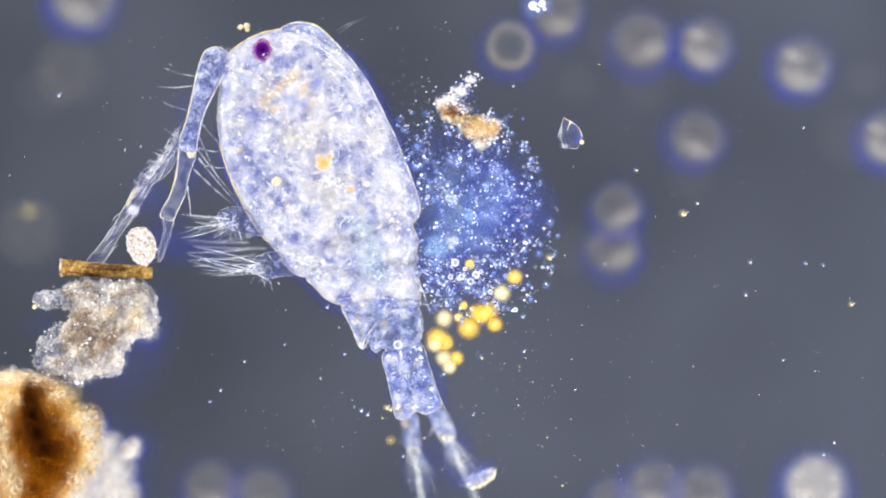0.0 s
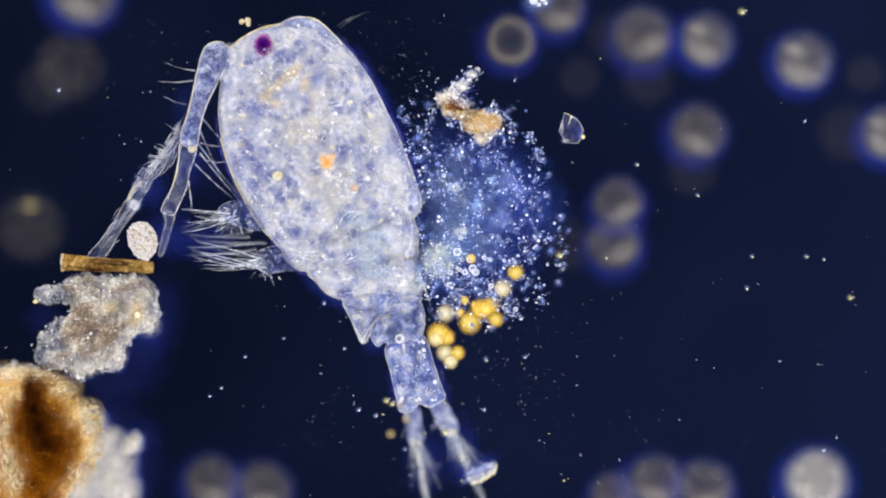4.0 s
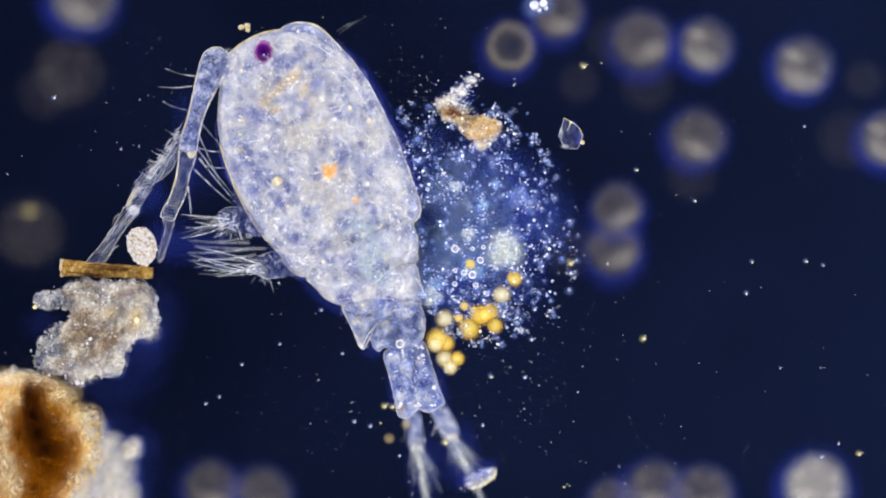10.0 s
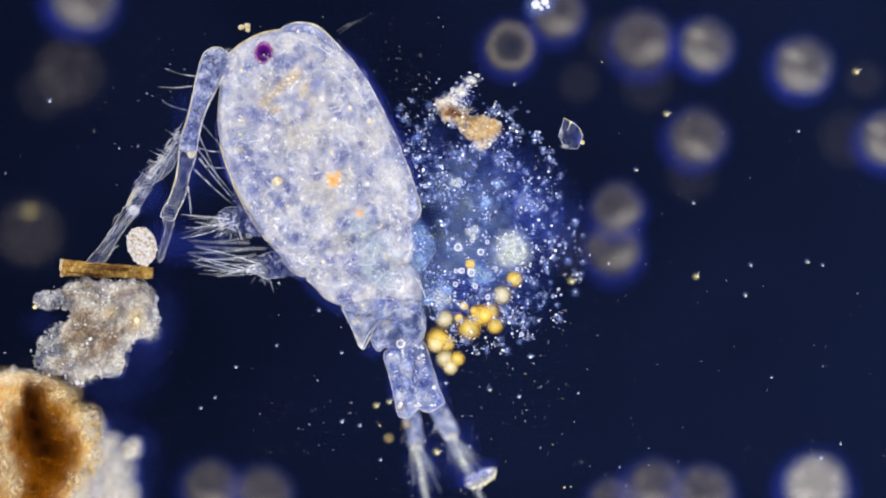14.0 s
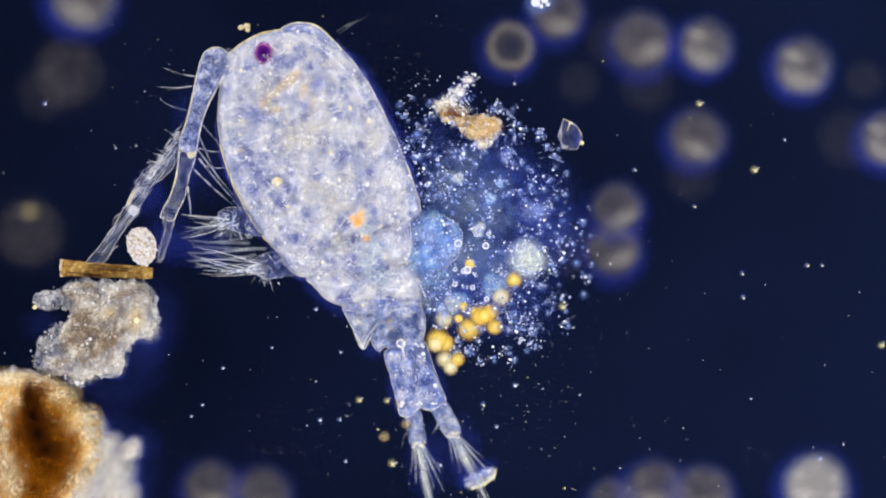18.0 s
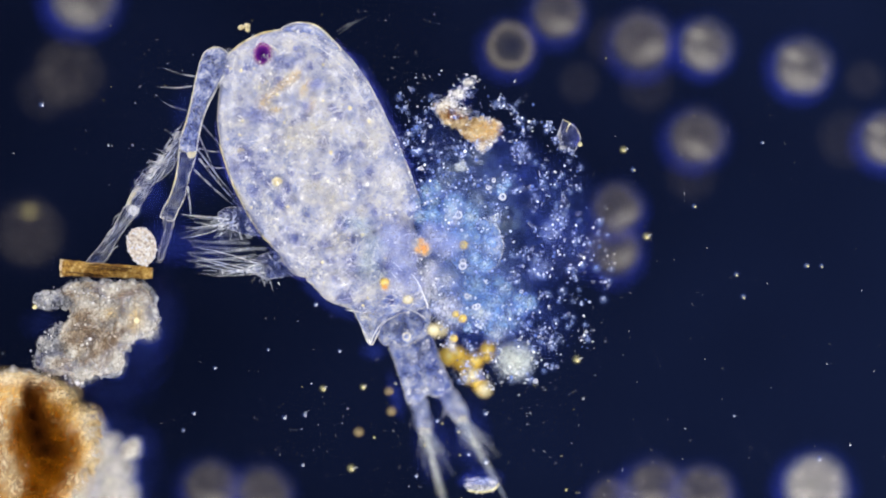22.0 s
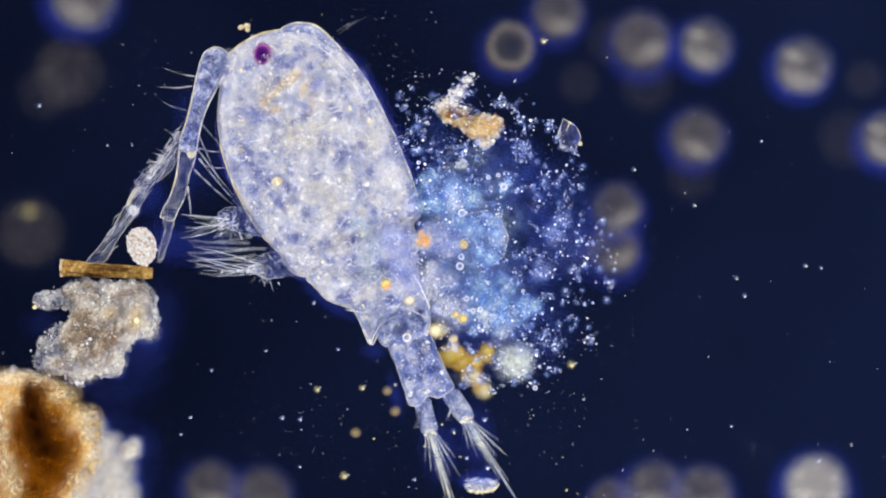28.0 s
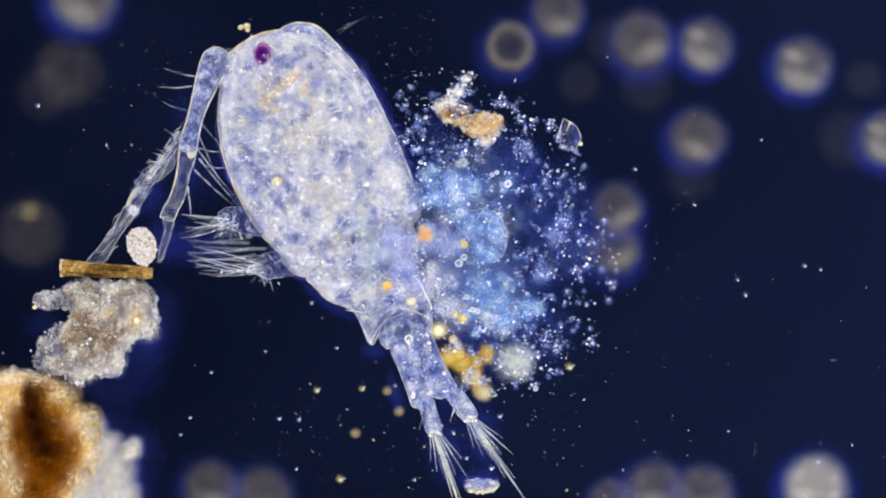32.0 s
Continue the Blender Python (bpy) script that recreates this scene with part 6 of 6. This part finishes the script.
# small clots of gut matter carried out with the fluid: start, end, radius, colour
CLOTS = ((700, 470, 887, 568, 15, SOFT_CYAN), (690, 480, 842, 590, 11, SOFT_CYAN), (710, 500, 868, 565, 20, SOFT_PELLET), (800, 352, 818, 288, 12, SOFT_PELLET), (832, 380, 892, 330, 13, SOFT_CYAN), (860, 330, 900, 322, 9, SOFT_CYAN),
         (770, 440, 940, 548, 24, SOFT_CYAN), (800, 430, 880, 390, 14, SOFT_PELLET), (880, 310, 985, 420, 22, MIST_CLOT), (900, 340, 1000, 390, 20, MIST_CLOT), (870, 380, 960, 480, 24, MIST_CLOT), (840, 300, 930, 260, 16, MIST_CLOT))
clot_me = lump("gut_clot", 1.0, 17, 0.4, 0.7, 3, (1, 1, 0.5))
for i, (x0, y0, x1, y1, r, m) in enumerate(CLOTS):
    ob = thing("gut_clot", x0, y0, 10, "small pale blue clot of gut matter adrift", "gut tissue", "clots of gut matter")
    for k in range(4):
        piece = part("clot_piece", clot_me.copy(), m, ob, "", (r * 0.45 * math.cos(k * 1.9 + i), r * 0.45 * math.sin(k * 1.9 + i), 2 * k))
        piece.scale = (r * (0.95 - 0.13 * k),) * 3
    own = random.Random(i + 400)
    tagged(part("grains", grains("grains", [(own.gauss(0, r * 0.45), own.gauss(0, r * 0.45), 12 + own.uniform(0, 8), 0.5 + 1.3 * own.random() ** 2) for k in range(18)], 1), PALEBEAD, ob, "pale grains"), kind="stuff")
    MOVES.append((ob, [(t, x0 + (x1 - x0) * g, y0 + (y1 - y0) * g, 10, 40 * g) for t, g in GROWTH]))

# veils of blue body fluid
FLUID = blurred("blue_fluid_veil", ((0.0, (0.12, 0.20, 0.78)), (0.5, (0.08, 0.14, 0.70)), (1.0, (0.03, 0.06, 0.52))), ((0.0, 0.15), (0.4, 0.11), (0.70, 0.04), (1.0, 0.0)), 0.9, 0.0, 0.9)
veil_me = mesh_of("fluid_veil", [(q[0], q[1], q[2] * 0.25) for q in disc_v.tolist()], disc_f.tolist())
veil_me.materials.append(FLUID)
for i, (x0, y0, x1, y1, r) in enumerate(((790, 330, 800, 330, 95), (850, 330, 900, 330, 110), (900, 350, 990, 360, 100), (880, 400, 950, 450, 110), (820, 420, 860, 520, 120), (790, 480, 820, 560, 90), (760, 270, 770, 250, 70), (840, 270, 900, 290, 80), (930, 380, 1020, 440, 80), (860, 460, 940, 580, 100), (780, 420, 870, 600, 90))):
    ob = solid("fluid_veil", veil_me, None, x0, y0, -60 - 4 * i, "thin veil of cloudy blue body fluid", "fluid", "veils of leaking fluid", size=r, turn=i * 31 % 60)
    MOVES.append((ob, [(t, x0 + (x1 - x0) * g, y0 + (y1 - y0) * g, -60 - 4 * i, i * 31 % 60 + 20 * g) for t, g in GROWTH]))

MIST = blurred("pale_blue_fluid_mist", ((0.0, (0.62, 0.76, 0.92)), (0.5, (0.32, 0.48, 0.84)), (1.0, (0.07, 0.13, 0.60))), ((0.0, 0.24), (0.4, 0.17), (0.70, 0.06), (1.0, 0.0)), 0.95, 0.0, 1.0)
mist_me = lump("fluid_mist", 1.0, 7, 0.3, 0.8, 4, (1, 1, 0.25))
mist_me.materials.append(MIST)
for i, (x0, y0, x1, y1, r) in enumerate(((782, 330, 800, 300, 52), (812, 362, 850, 350, 62), (858, 372, 896, 392, 54), (800, 405, 830, 470, 64), (842, 425, 900, 520, 62), (780, 450, 800, 500, 50), (866, 330, 886, 326, 46), (806, 300, 850, 280, 44), (790, 420, 850, 478, 58), (820, 400, 884, 462, 56), (770, 440, 812, 520, 54), (700, 400, 752, 394, 44), (700, 425, 762, 424, 46), (700, 450, 778, 470, 54), (700, 470, 792, 520, 56), (690, 480, 768, 532, 46), (700, 490, 806, 556, 54), (760, 360, 790, 330, 46), (800, 380, 826, 372, 56), (776, 400, 800, 440, 54))):
    ob = solid("fluid_mist", mist_me, None, x0, y0, -20 - 5 * i, "pale blue-white mist of leaking body fluid", "fluid", "mist of leaking fluid", size=r, turn=i * 47 % 80)
    MOVES.append((ob, [(t, x0 + (x1 - x0) * g, y0 + (y1 - y0) * g, -20 - 5 * i, i * 47 % 80 + 15 * g) for t, g in GROWTH]))

# ---- grains adrift in the water ----
FLECK_BRIGHT = blurred("soft_yellow_green_glow", ((0.0, (0.80, 0.74, 0.40)), (0.9, (0.36, 0.36, 0.20))), ((0.0, 0.46), (0.4, 0.32), (0.75, 0.10), (1.0, 0.0)), 0.8, 0.6, 0.6)
fleck_me = soft_drop_me.copy()
fleck_me.materials.clear()
fleck_me.materials.append(FLECK_BRIGHT)
speck_me = {}
for key, mat in (("white", GRAIN), ("cream", GOLDEDGE), ("tan", TAN), ("blue", GOLDEDGE)):
    speck_me[key] = lump("drifting_grain", 1.0, len(key), 0.35, 0.8, 2, (1.0, 0.8, 0.7))
    speck_me[key].materials.append(mat)
tan_halo_me = lump("halo", 1.0, 6, 0.2, 0.8, 3, (1, 1, 0.5))
tan_halo_me.materials.append(blurred("soft_tan_glow", ((0.0, (0.50, 0.40, 0.20)), (0.5, (0.60, 0.46, 0.22)), (0.9, (0.30, 0.24, 0.16))), ((0.0, 0.16), (0.30, 0.22), (0.52, 0.28), (0.74, 0.09), (1.0, 0.0)), 0.9, 0.7, 0.4))
# Lit side of a grain, painted as a separate yellow lump.
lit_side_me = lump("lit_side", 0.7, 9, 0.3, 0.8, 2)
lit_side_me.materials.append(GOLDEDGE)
# Lens coma beside a grain, modelled as a small bent streak.
streak_me = tube("streak", spline([(0.2, 0.2, 0), (1.0, 1.5, 0), (2.4, 2.5, -0.3)], 4, False), [0.7, 0.66, 0.6, 0.5, 0.42, 0.34, 0.26, 0.18, 0.1], 6)
streak_me.materials.append(DUST_STREAK)
# each grain: size, colour, its way in seconds, x, y
COURSES = (
    (3.4, "cream", ((0, 686, 723), (5.5, 683, 720), (12, 678, 720), (14.5, 662, 718), (16.5, 643, 710), (18, 637, 709), (19, 608, 700), (20, 586, 692), (21, 577, 689), (32, 562, 692))),
    (3.2, "cream", ((0, 692, 726), (12, 695, 717), (16.5, 683, 709), (18, 686, 710), (19, 666, 697), (20, 646, 686), (32, 642, 689))),
    (6.5, "tan", ((0, 718, 750), (18, 719, 749), (19, 698, 735), (20, 692, 727), (32, 706, 727))),
    (6.5, "tan", ((0, 692, 779), (12, 688, 775), (18, 680, 772), (19, 652, 768), (20, 639, 764), (32, 629, 766))),
    (6.0, "tan", ((0, 706, 724), (18, 708, 714), (19, 702, 701), (20, 691, 692), (32, 685, 691))),
    (4.2, "cream", ((0, 786, 776), (12, 789, 790), (14.5, 764, 805), (16.5, 715, 815), (18, 695, 822), (19, 668, 822), (20, 638, 826), (23, 622, 832), (28, 610, 844), (32, 603, 850))),
    (3.0, "white", ((0, 652, 735), (5.5, 666, 750), (9, 658, 755), (12, 650, 755), (14.5, 632, 753), (16.5, 611, 745), (18, 602, 743), (19, 576, 738), (20, 552, 734), (23, 540, 736), (28, 532, 743), (32, 530, 743))),
    (3.0, "white", ((0, 640, 728), (5.5, 632, 740), (9, 628, 747), (12, 622, 747), (14.5, 600, 747), (16.5, 579, 743), (18, 567, 744), (19, 541, 740), (20, 518, 740), (23, 504, 740), (32, 495, 742))),
    (4.0, "blue", ((0, 853, 634), (5.5, 862, 652), (12, 870, 677), (16.5, 861, 704), (18, 856, 717), (19, 836, 744), (20, 825, 764), (23, 808, 764), (32, 803, 767))),
    (3.6, "white", ((0, 908, 550), (5.5, 926, 582), (9, 939, 597), (12, 943, 614), (14.5, 936, 639), (16.5, 922, 665), (18, 912, 683), (19, 890, 747), (20, 871, 798), (21, 864, 813), (23, 859, 823), (32, 870, 830))),
    (2.8, "white", ((0, 928, 623), (5.5, 928, 649), (9, 929, 663), (12, 929, 683), (14.5, 913, 709), (16.5, 893, 735), (18, 879, 756), (19, 850, 786), (20, 832, 800), (32, 826, 812))),
    (2.6, "white", ((0, 839, 735), (5.5, 858, 737), (12, 848, 770), (14.5, 825, 796), (16.5, 800, 812), (18, 780, 824), (20, 740, 838), (32, 734, 850))),
    (2.4, "white", ((0, 714, 809), (5.5, 716, 805), (12, 695, 811), (14.5, 665, 815), (16.5, 628, 815), (18, 612, 817), (19, 582, 815), (20, 553, 821), (23, 536, 824), (32, 525, 831))),
    (2.8, "white", ((0, 786, 663), (9, 789, 658), (12, 789, 666), (14.5, 789, 683), (16.5, 784, 700), (18, 788, 716), (20, 776, 742), (32, 770, 750))),
    (3.4, "white", ((0, 926, 562), (5.5, 934, 539), (12, 951, 557), (16.5, 954, 586), (18, 940, 606), (19, 882, 640), (20, 864, 692), (23, 859, 735), (28, 858, 744), (32, 885, 738))),
    (4.2, "cream", ((0, 974, 458), (6, 998, 465), (9, 1008, 466), (12, 1013, 476), (16.5, 1008, 522), (18, 997, 544), (19, 1027, 616), (19.5, 1041, 634), (21, 1029, 637), (23, 1020, 640), (32, 1009, 651))),
    (2.4, "white", ((0, 610, 628), (12, 605, 626), (18, 603, 624), (32, 596, 617))),
    (2.8, "white", ((0, 580, 545), (5.5, 571, 548), (12, 567, 550), (18, 560, 548), (21, 560, 541), (32, 552, 537))),
    (3.4, "blue", ((0, 1329, 465), (9, 1331, 464), (14.5, 1328, 472), (17, 1318, 484), (20, 1309, 485), (23, 1303, 488), (32, 1306, 496))),
    (3.8, "blue", ((0, 1427, 467), (9, 1427, 463), (14.5, 1430, 464), (18, 1430, 470), (32, 1425, 471))),
    (3.0, "blue", ((0, 1458, 470), (16, 1456, 470), (32, 1453, 478))),
    (3.8, "blue", ((0, 1321, 523), (9, 1321, 520), (14.5, 1319, 524), (18, 1316, 527), (32, 1320, 523))),
    (3.2, "blue", ((0, 1235, 361), (6, 1233, 355), (14.5, 1228, 361), (18, 1230, 366), (32, 1230, 363))),
    (3.6, "blue", ((0, 1127, 302), (16, 1126, 301), (21, 1122, 301), (32, 1125, 300))),
    (2.2, "white", ((0, 1423, 227), (9, 1424, 224), (14.5, 1410, 234), (16.5, 1396, 239), (18, 1389, 248), (20, 1357, 248), (21, 1351, 253), (32, 1348, 248))),
    (2.0, "white", ((0, 1387, 638), (6, 1377, 652), (9, 1381, 651), (14.5, 1361, 672), (16.5, 1341, 689), (18, 1329, 706), (20, 1311, 729), (23, 1297, 738), (28, 1294, 755), (32, 1289, 764))),
    (2.4, "white", ((0, 391, 692), (12, 386, 704), (16.5, 368, 710), (20, 349, 727), (32, 337, 740))),
    (2.4, "white", ((0, 433, 641), (12, 424, 648), (16.5, 404, 652), (20, 386, 652), (32, 374, 660))),
    (2.4, "white", ((0, 372, 712), (12, 360, 718), (16.5, 346, 732), (19, 334, 744), (21, 326, 760), (32, 320, 770))),
    (2.0, "white", ((0, 504, 611), (8, 497, 609), (16, 486, 614), (20, 478, 618), (32, 470, 622))),
    (3.2, "white", ((0, 105, 170), (9, 98, 173), (16, 84, 182), (32, 68, 188))),
    (3.0, "white", ((0, 1458, 806), (16, 1452, 812), (32, 1448, 818))),
    (4.2, "cream", ((0, 1211, 380), (0.5, 1262, 409), (1, 1309, 453), (1.5, 1352, 514), (2, 1394, 555), (2.5, 1446, 604), (3, 1508, 634), (3.5, 1560, 662), (4, 1606, 682), (4.6, 1634, 668), (5.1, 1614, 620), (5.5, 1566, 567), (6, 1510, 537),
                    (6.5, 1459, 464), (7, 1436, 372), (7.5, 1406, 271), (8, 1377, 176), (8.5, 1395, 90), (9, 1448, 2), (9.5, 1490, -60), (32, 1500, -90))),
    (4.2, "cream", ((0, 1270, -60), (3.6, 1300, -30), (4.6, 1338, 230), (5.5, 1374, 466), (6, 1396, 541), (6.5, 1424, 620), (7, 1464, 695), (7.5, 1510, 763), (8, 1559, 827), (8.5, 1606, 890), (9, 1640, 930), (32, 1660, 960))),
    (4.0, "cream", ((0, 1640, 40), (12, 1610, 60), (14.5, 1480, 150), (16.5, 1251, 262), (17, 1181, 302), (17.5, 1236, 297), (18, 1337, 302), (18.5, 1432, 306), (19, 1507, 331), (19.5, 1449, 314), (20, 1393, 314), (20.5, 1303, 352), (21, 1213, 372),
                    (21.5, 1144, 391), (22, 1146, 420), (22.5, 1166, 444), (23, 1187, 457), (24, 1260, 500), (25.5, 1400, 590), (27, 1560, 690), (28, 1640, 740), (32, 1680, 780))),
    (3.6, "cream", ((0, 1610, 700), (4, 1600, 760), (7, 1420, 820), (8, 1330, 750), (9, 1237, 674), (10, 1140, 600), (11, 1180, 560), (13, 1203, 524), (15, 1290, 470), (17, 1460, 560), (19, 1620, 640), (32, 1680, 700))),
    (3.6, "cream", ((0, 1030, -40), (9, 1032, 60), (11, 1034, 180), (12, 1026, 198), (13.5, 1140, 206), (16, 1240, 180), (19, 1236, 196), (21, 1150, 250), (23, 1087, 271), (25, 1130, 240), (28, 963, 74), (30, 900, -30), (32, 880, -70))),
    (3.2, "cream", ((0, 1508, 540), (5, 1504, 538), (9, 1510, 764), (12, 1560, 840), (16, 1600, 900), (32, 1620, 930))))
drifting = []
for i, (r, key, course) in enumerate(COURSES):
    word = {"white": "white", "cream": "cream", "tan": "tan", "blue": "blue-white"}[key]
    x0, y0 = course[0][1:]
    ob = solid("drifting_grain", speck_me[key], None, x0, y0, 30, "tiny " + word + " grain adrift in the water", "grain", "grains adrift", size=r * {"tan": 0.42, "blue": 0.55, "cream": 0.75}.get(key, 0.62), turn=x0 % 60 - 30)
    if key == "tan":
        halo = part("halo", tan_halo_me, None, ob, "soft tan glow", (0, 0, -0.5))
        halo.scale = (4.6, 4.4, 1.4)
    else:
        # Blue halos paint the lens fringe around the grain.
        halo = part("halo", fleck_me if key == "cream" else soft_drop_me, None, ob, "soft dull yellow glow" if key == "cream" else "painted soft blue lens fringe", (-0.7, 0.7, -1.2))
        halo.scale = (3.2, 3.2, 1.0)
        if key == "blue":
            part("lit_side", lit_side_me, None, ob, "yellow lump painting the lit side of the grain", (0.5, -0.4, 0.4))
        else:
            part("streak", streak_me, None, ob, "lens coma painted as a faint bent streak", (0, 0, 0))
    drifting.append((ob, course, 0.0))
rnd = random.Random(141)
for i in range(110):
    x0, y0 = rnd.uniform(-30, 1600), rnd.uniform(0, 882)
    if i % 3 == 0:
        x0, y0 = rnd.uniform(480, 1040), rnd.uniform(600, 880)
    elif i % 9 == 1:
        x0, y0 = rnd.uniform(180, 380), rnd.uniform(60, 330)
    r = 0.6 + 1.2 * rnd.random() ** 3
    key = ("cream", "white", "white", "white")[i % 4]
    ob = solid("drifting_grain", speck_me[key], None, x0, y0, rnd.uniform(-10, 40), "tiny " + ("white" if key == "white" else "cream") + " grain adrift in the water", "grain", "grains adrift", size=r, turn=rnd.uniform(-30, 50))
    if i % 2:
        part("streak", streak_me, None, ob, "lens coma painted as a faint bent streak")
    if i % 4 == 0:
        halo = part("halo", fleck_me, None, ob, "soft dull yellow glow", (-0.6, 0.6, -0.5))
        halo.scale = (2.2, 2.2, 0.8)
    # all drift slowly away from the burst, faster when it opens
    dx, dy = x0 - 760, y0 - 480
    far = max((dx * dx + dy * dy) ** 0.5, 1)
    push = 9000 / (far + 60) + rnd.uniform(-10, 20)
    ux, uy = dx / far + rnd.uniform(-0.3, 0.3), dy / far + rnd.uniform(-0.3, 0.3)
    drifting.append((ob, [(t, x0 + ux * push * g, y0 + uy * push * g) for t, g in ((0, 0), (9, 0.2), (14.5, 0.34), (18, 0.5), (19, 0.68), (20, 0.8), (23, 0.9), (32, 1.0))], 0.6))

# the finest dust, in drifting swarms
swarms = []
for i, (x0, y0, wide, high, n, dx, dy) in enumerate(((620, 760, 120, 80, 70, -50, 10), (960, 600, 110, 90, 80, 60, 40), (1250, 600, 200, 160, 60, 30, -20), (1350, 300, 180, 160, 50, -30, 20), (250, 200, 160, 120, 50, -20, 15), (420, 680, 160, 140, 50, -30, 20), (700, 110, 70, 50, 70, -30, -20), (1100, 760, 180, 90, 50, 20, 10), (760, 800, 110, 50, 70, -40, 14), (300, 110, 60, 40, 40, -14, 6), (740, 170, 24, 40, 60, -14, -10), (880, 640, 60, 40, 60, 30, 20))):
    rnd = random.Random(150 + i)
    ob = solid("dust_swarm", grains("dust_swarm", [(rnd.gauss(0, wide), rnd.gauss(0, high), rnd.uniform(0, 50), 0.3 + 0.7 * rnd.random() ** 3) for k in range(int(n * 1.2))], 1, 1, 0.4), DUST_STREAK, x0, y0, 0, "swarm of very fine pale dust adrift in water", "dust", "dust adrift", "stuff")
    MOVES.append((ob, [(t, x0 + dx * t / 32, y0 + dy * t / 32, 0, 0) for t in (0, 8, 16, 24, 32)]))


def motions():
    """All that moves: the added dimming plate, the tail, the eye, the leaking matter and the grains."""
    deep = light_filter.location.z
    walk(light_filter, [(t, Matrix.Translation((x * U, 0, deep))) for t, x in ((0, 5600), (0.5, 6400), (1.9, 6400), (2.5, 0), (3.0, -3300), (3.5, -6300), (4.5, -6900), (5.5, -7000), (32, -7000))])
    for ob, rows in MOVES:
        walk(ob, [(t, Matrix.Translation(at(x, y, z)) @ pose(0, 0, 0, 0, 0, turn)) for t, x, y, z, turn in rows])
    for ob, course, spin in drifting:
        z = ob.location.z / U
        turn = math.degrees(ob.rotation_euler.z)
        walk(ob, [(t, Matrix.Translation(at(x, y, z)) @ pose(0, 0, 0, 0, 0, turn + spin * t)) for t, x, y in course])
    # the tail bends as the body empties; its places are about the copepod's middle
    def tail_rows(x, y, steps):
        return [(t, Matrix.Translation((x + dx - CX, CY - y - dy, z)) @ pose(0, 0, 0, 0, 0, a)) for t, dx, dy, a, z in steps]
    walk(tail, tail_rows(AX, AY, ((0, -3, 3, -0.5, 4), (5.5, 1, 0, 0, 4), (9, 0, 0, 0, 4), (14.5, 0, 0, 0, 4), (18, 2, -2, 1.2, 4), (18.5, 2, -5, 1.2, 0), (19, -2, -13, 0, -16), (19.5, 0, -16, 0.5, -30), (20, 0, -20, 1, -44), (21, 6, -21, 3, -60), (23, 13, -22, 5, -64),
                                  (25.5, 13, -21, 5.5, -56), (28, 13, -19, 6, -14), (29, 14, -18, 6.5, 2), (32, 17, -16, 7.5, 6))))
    walk(uro, tail_rows(704, 580, ((0, -3, 2, 0, 2), (9, 0, 0, 0, 2), (18, 1, -1, 1, 2), (19, 1, -8, 0, -10), (20, 3, -12, 1, -22), (21, 7, -12, 3, -30), (23, 11, -13, 4, -32), (25.5, 11, -12, 4.5, -28), (28, 10, -11, 5, -4), (32, 13, -8, 6, 2))))
    walk(fourth, tail_rows(CX, CY, ((0, 0, 0, 0, -4), (16.5, 0, 0, 0, -4), (18.5, 3, -1, 0, -4), (19, 7, -3, 0, -4), (20, 12, -6, 0, -4), (23, 15, -8, 0, -4), (32, 16, -8, 0, -4))))
    (left, lx, ly), (right, rx, ry) = rami
    walk(left, tail_rows(lx, ly, ((0, -4, 3, -1, -115), (9, 0, 0, 0, -115), (14.5, -1, -1, 0, -105), (16.5, -2, -3, 0, -60), (18, 2, -6, 1, -40), (19, -4, -20, 0, -70), (20, -1, -26, 1, -110), (21, 6, -28, 3, -135), (23, 13, -29, 4, -140), (25.5, 14, -28, 5, -120), (28, 18, -28, 6, -24), (29.5, 21, -28, 7, 16), (32, 24, -28, 8, 26))))
    walk(right, tail_rows(rx, ry, ((0, -4, 3, -1, -115), (9, 0, 0, 0, -115), (14.5, -1, -1, 0, -105), (16.5, -2, -3, 0, -60), (18, 2, -6, 1, -40), (19, -5, -18, 0, -70), (20, 0, -26, 1, -110), (21, 9, -29, 3, -135), (23, 18, -30, 3, -140), (25.5, 19, -30, 4, -120), (28, 21, -30, 6, -24), (29.5, 24, -31, 7, 16), (32, 26, -32, 8, 26))))
    walk(gut, [(t, Matrix.Translation((dx, -dy, z))) for t, dx, dy, z in ((0, 0, 0, 50), (9, 6, 4, 50), (13, 20, 12, 46), (16.5, 45, 22, 36), (18, 60, 20, 14), (18.5, 70, 16, -10), (19, 80, 10, -30), (32, 80, 10, -30))])
    walk(leaving, [(t, Matrix.Translation((x - CX, CY - y, z))) for t, x, y, z in ((0, 622, 336, 64), (5.5, 628, 346, 64), (13, 634, 370, 64), (16.5, 642, 400, 60), (18.5, 655, 440, 56), (19.5, 672, 490, 54), (20.5, 680, 508, 54), (32, 686, 506, 54))])
    walk(eye_spot, [(t, Matrix.Translation((468 - CX + dx, CY - 95 - dy, 46))) for t, dx, dy in ((0, -2, -4), (9, -1, -2), (12, 0, 0), (17, 0, 1), (21, -1, 2), (23, -2, 3), (32, -2, 3))])


motions()
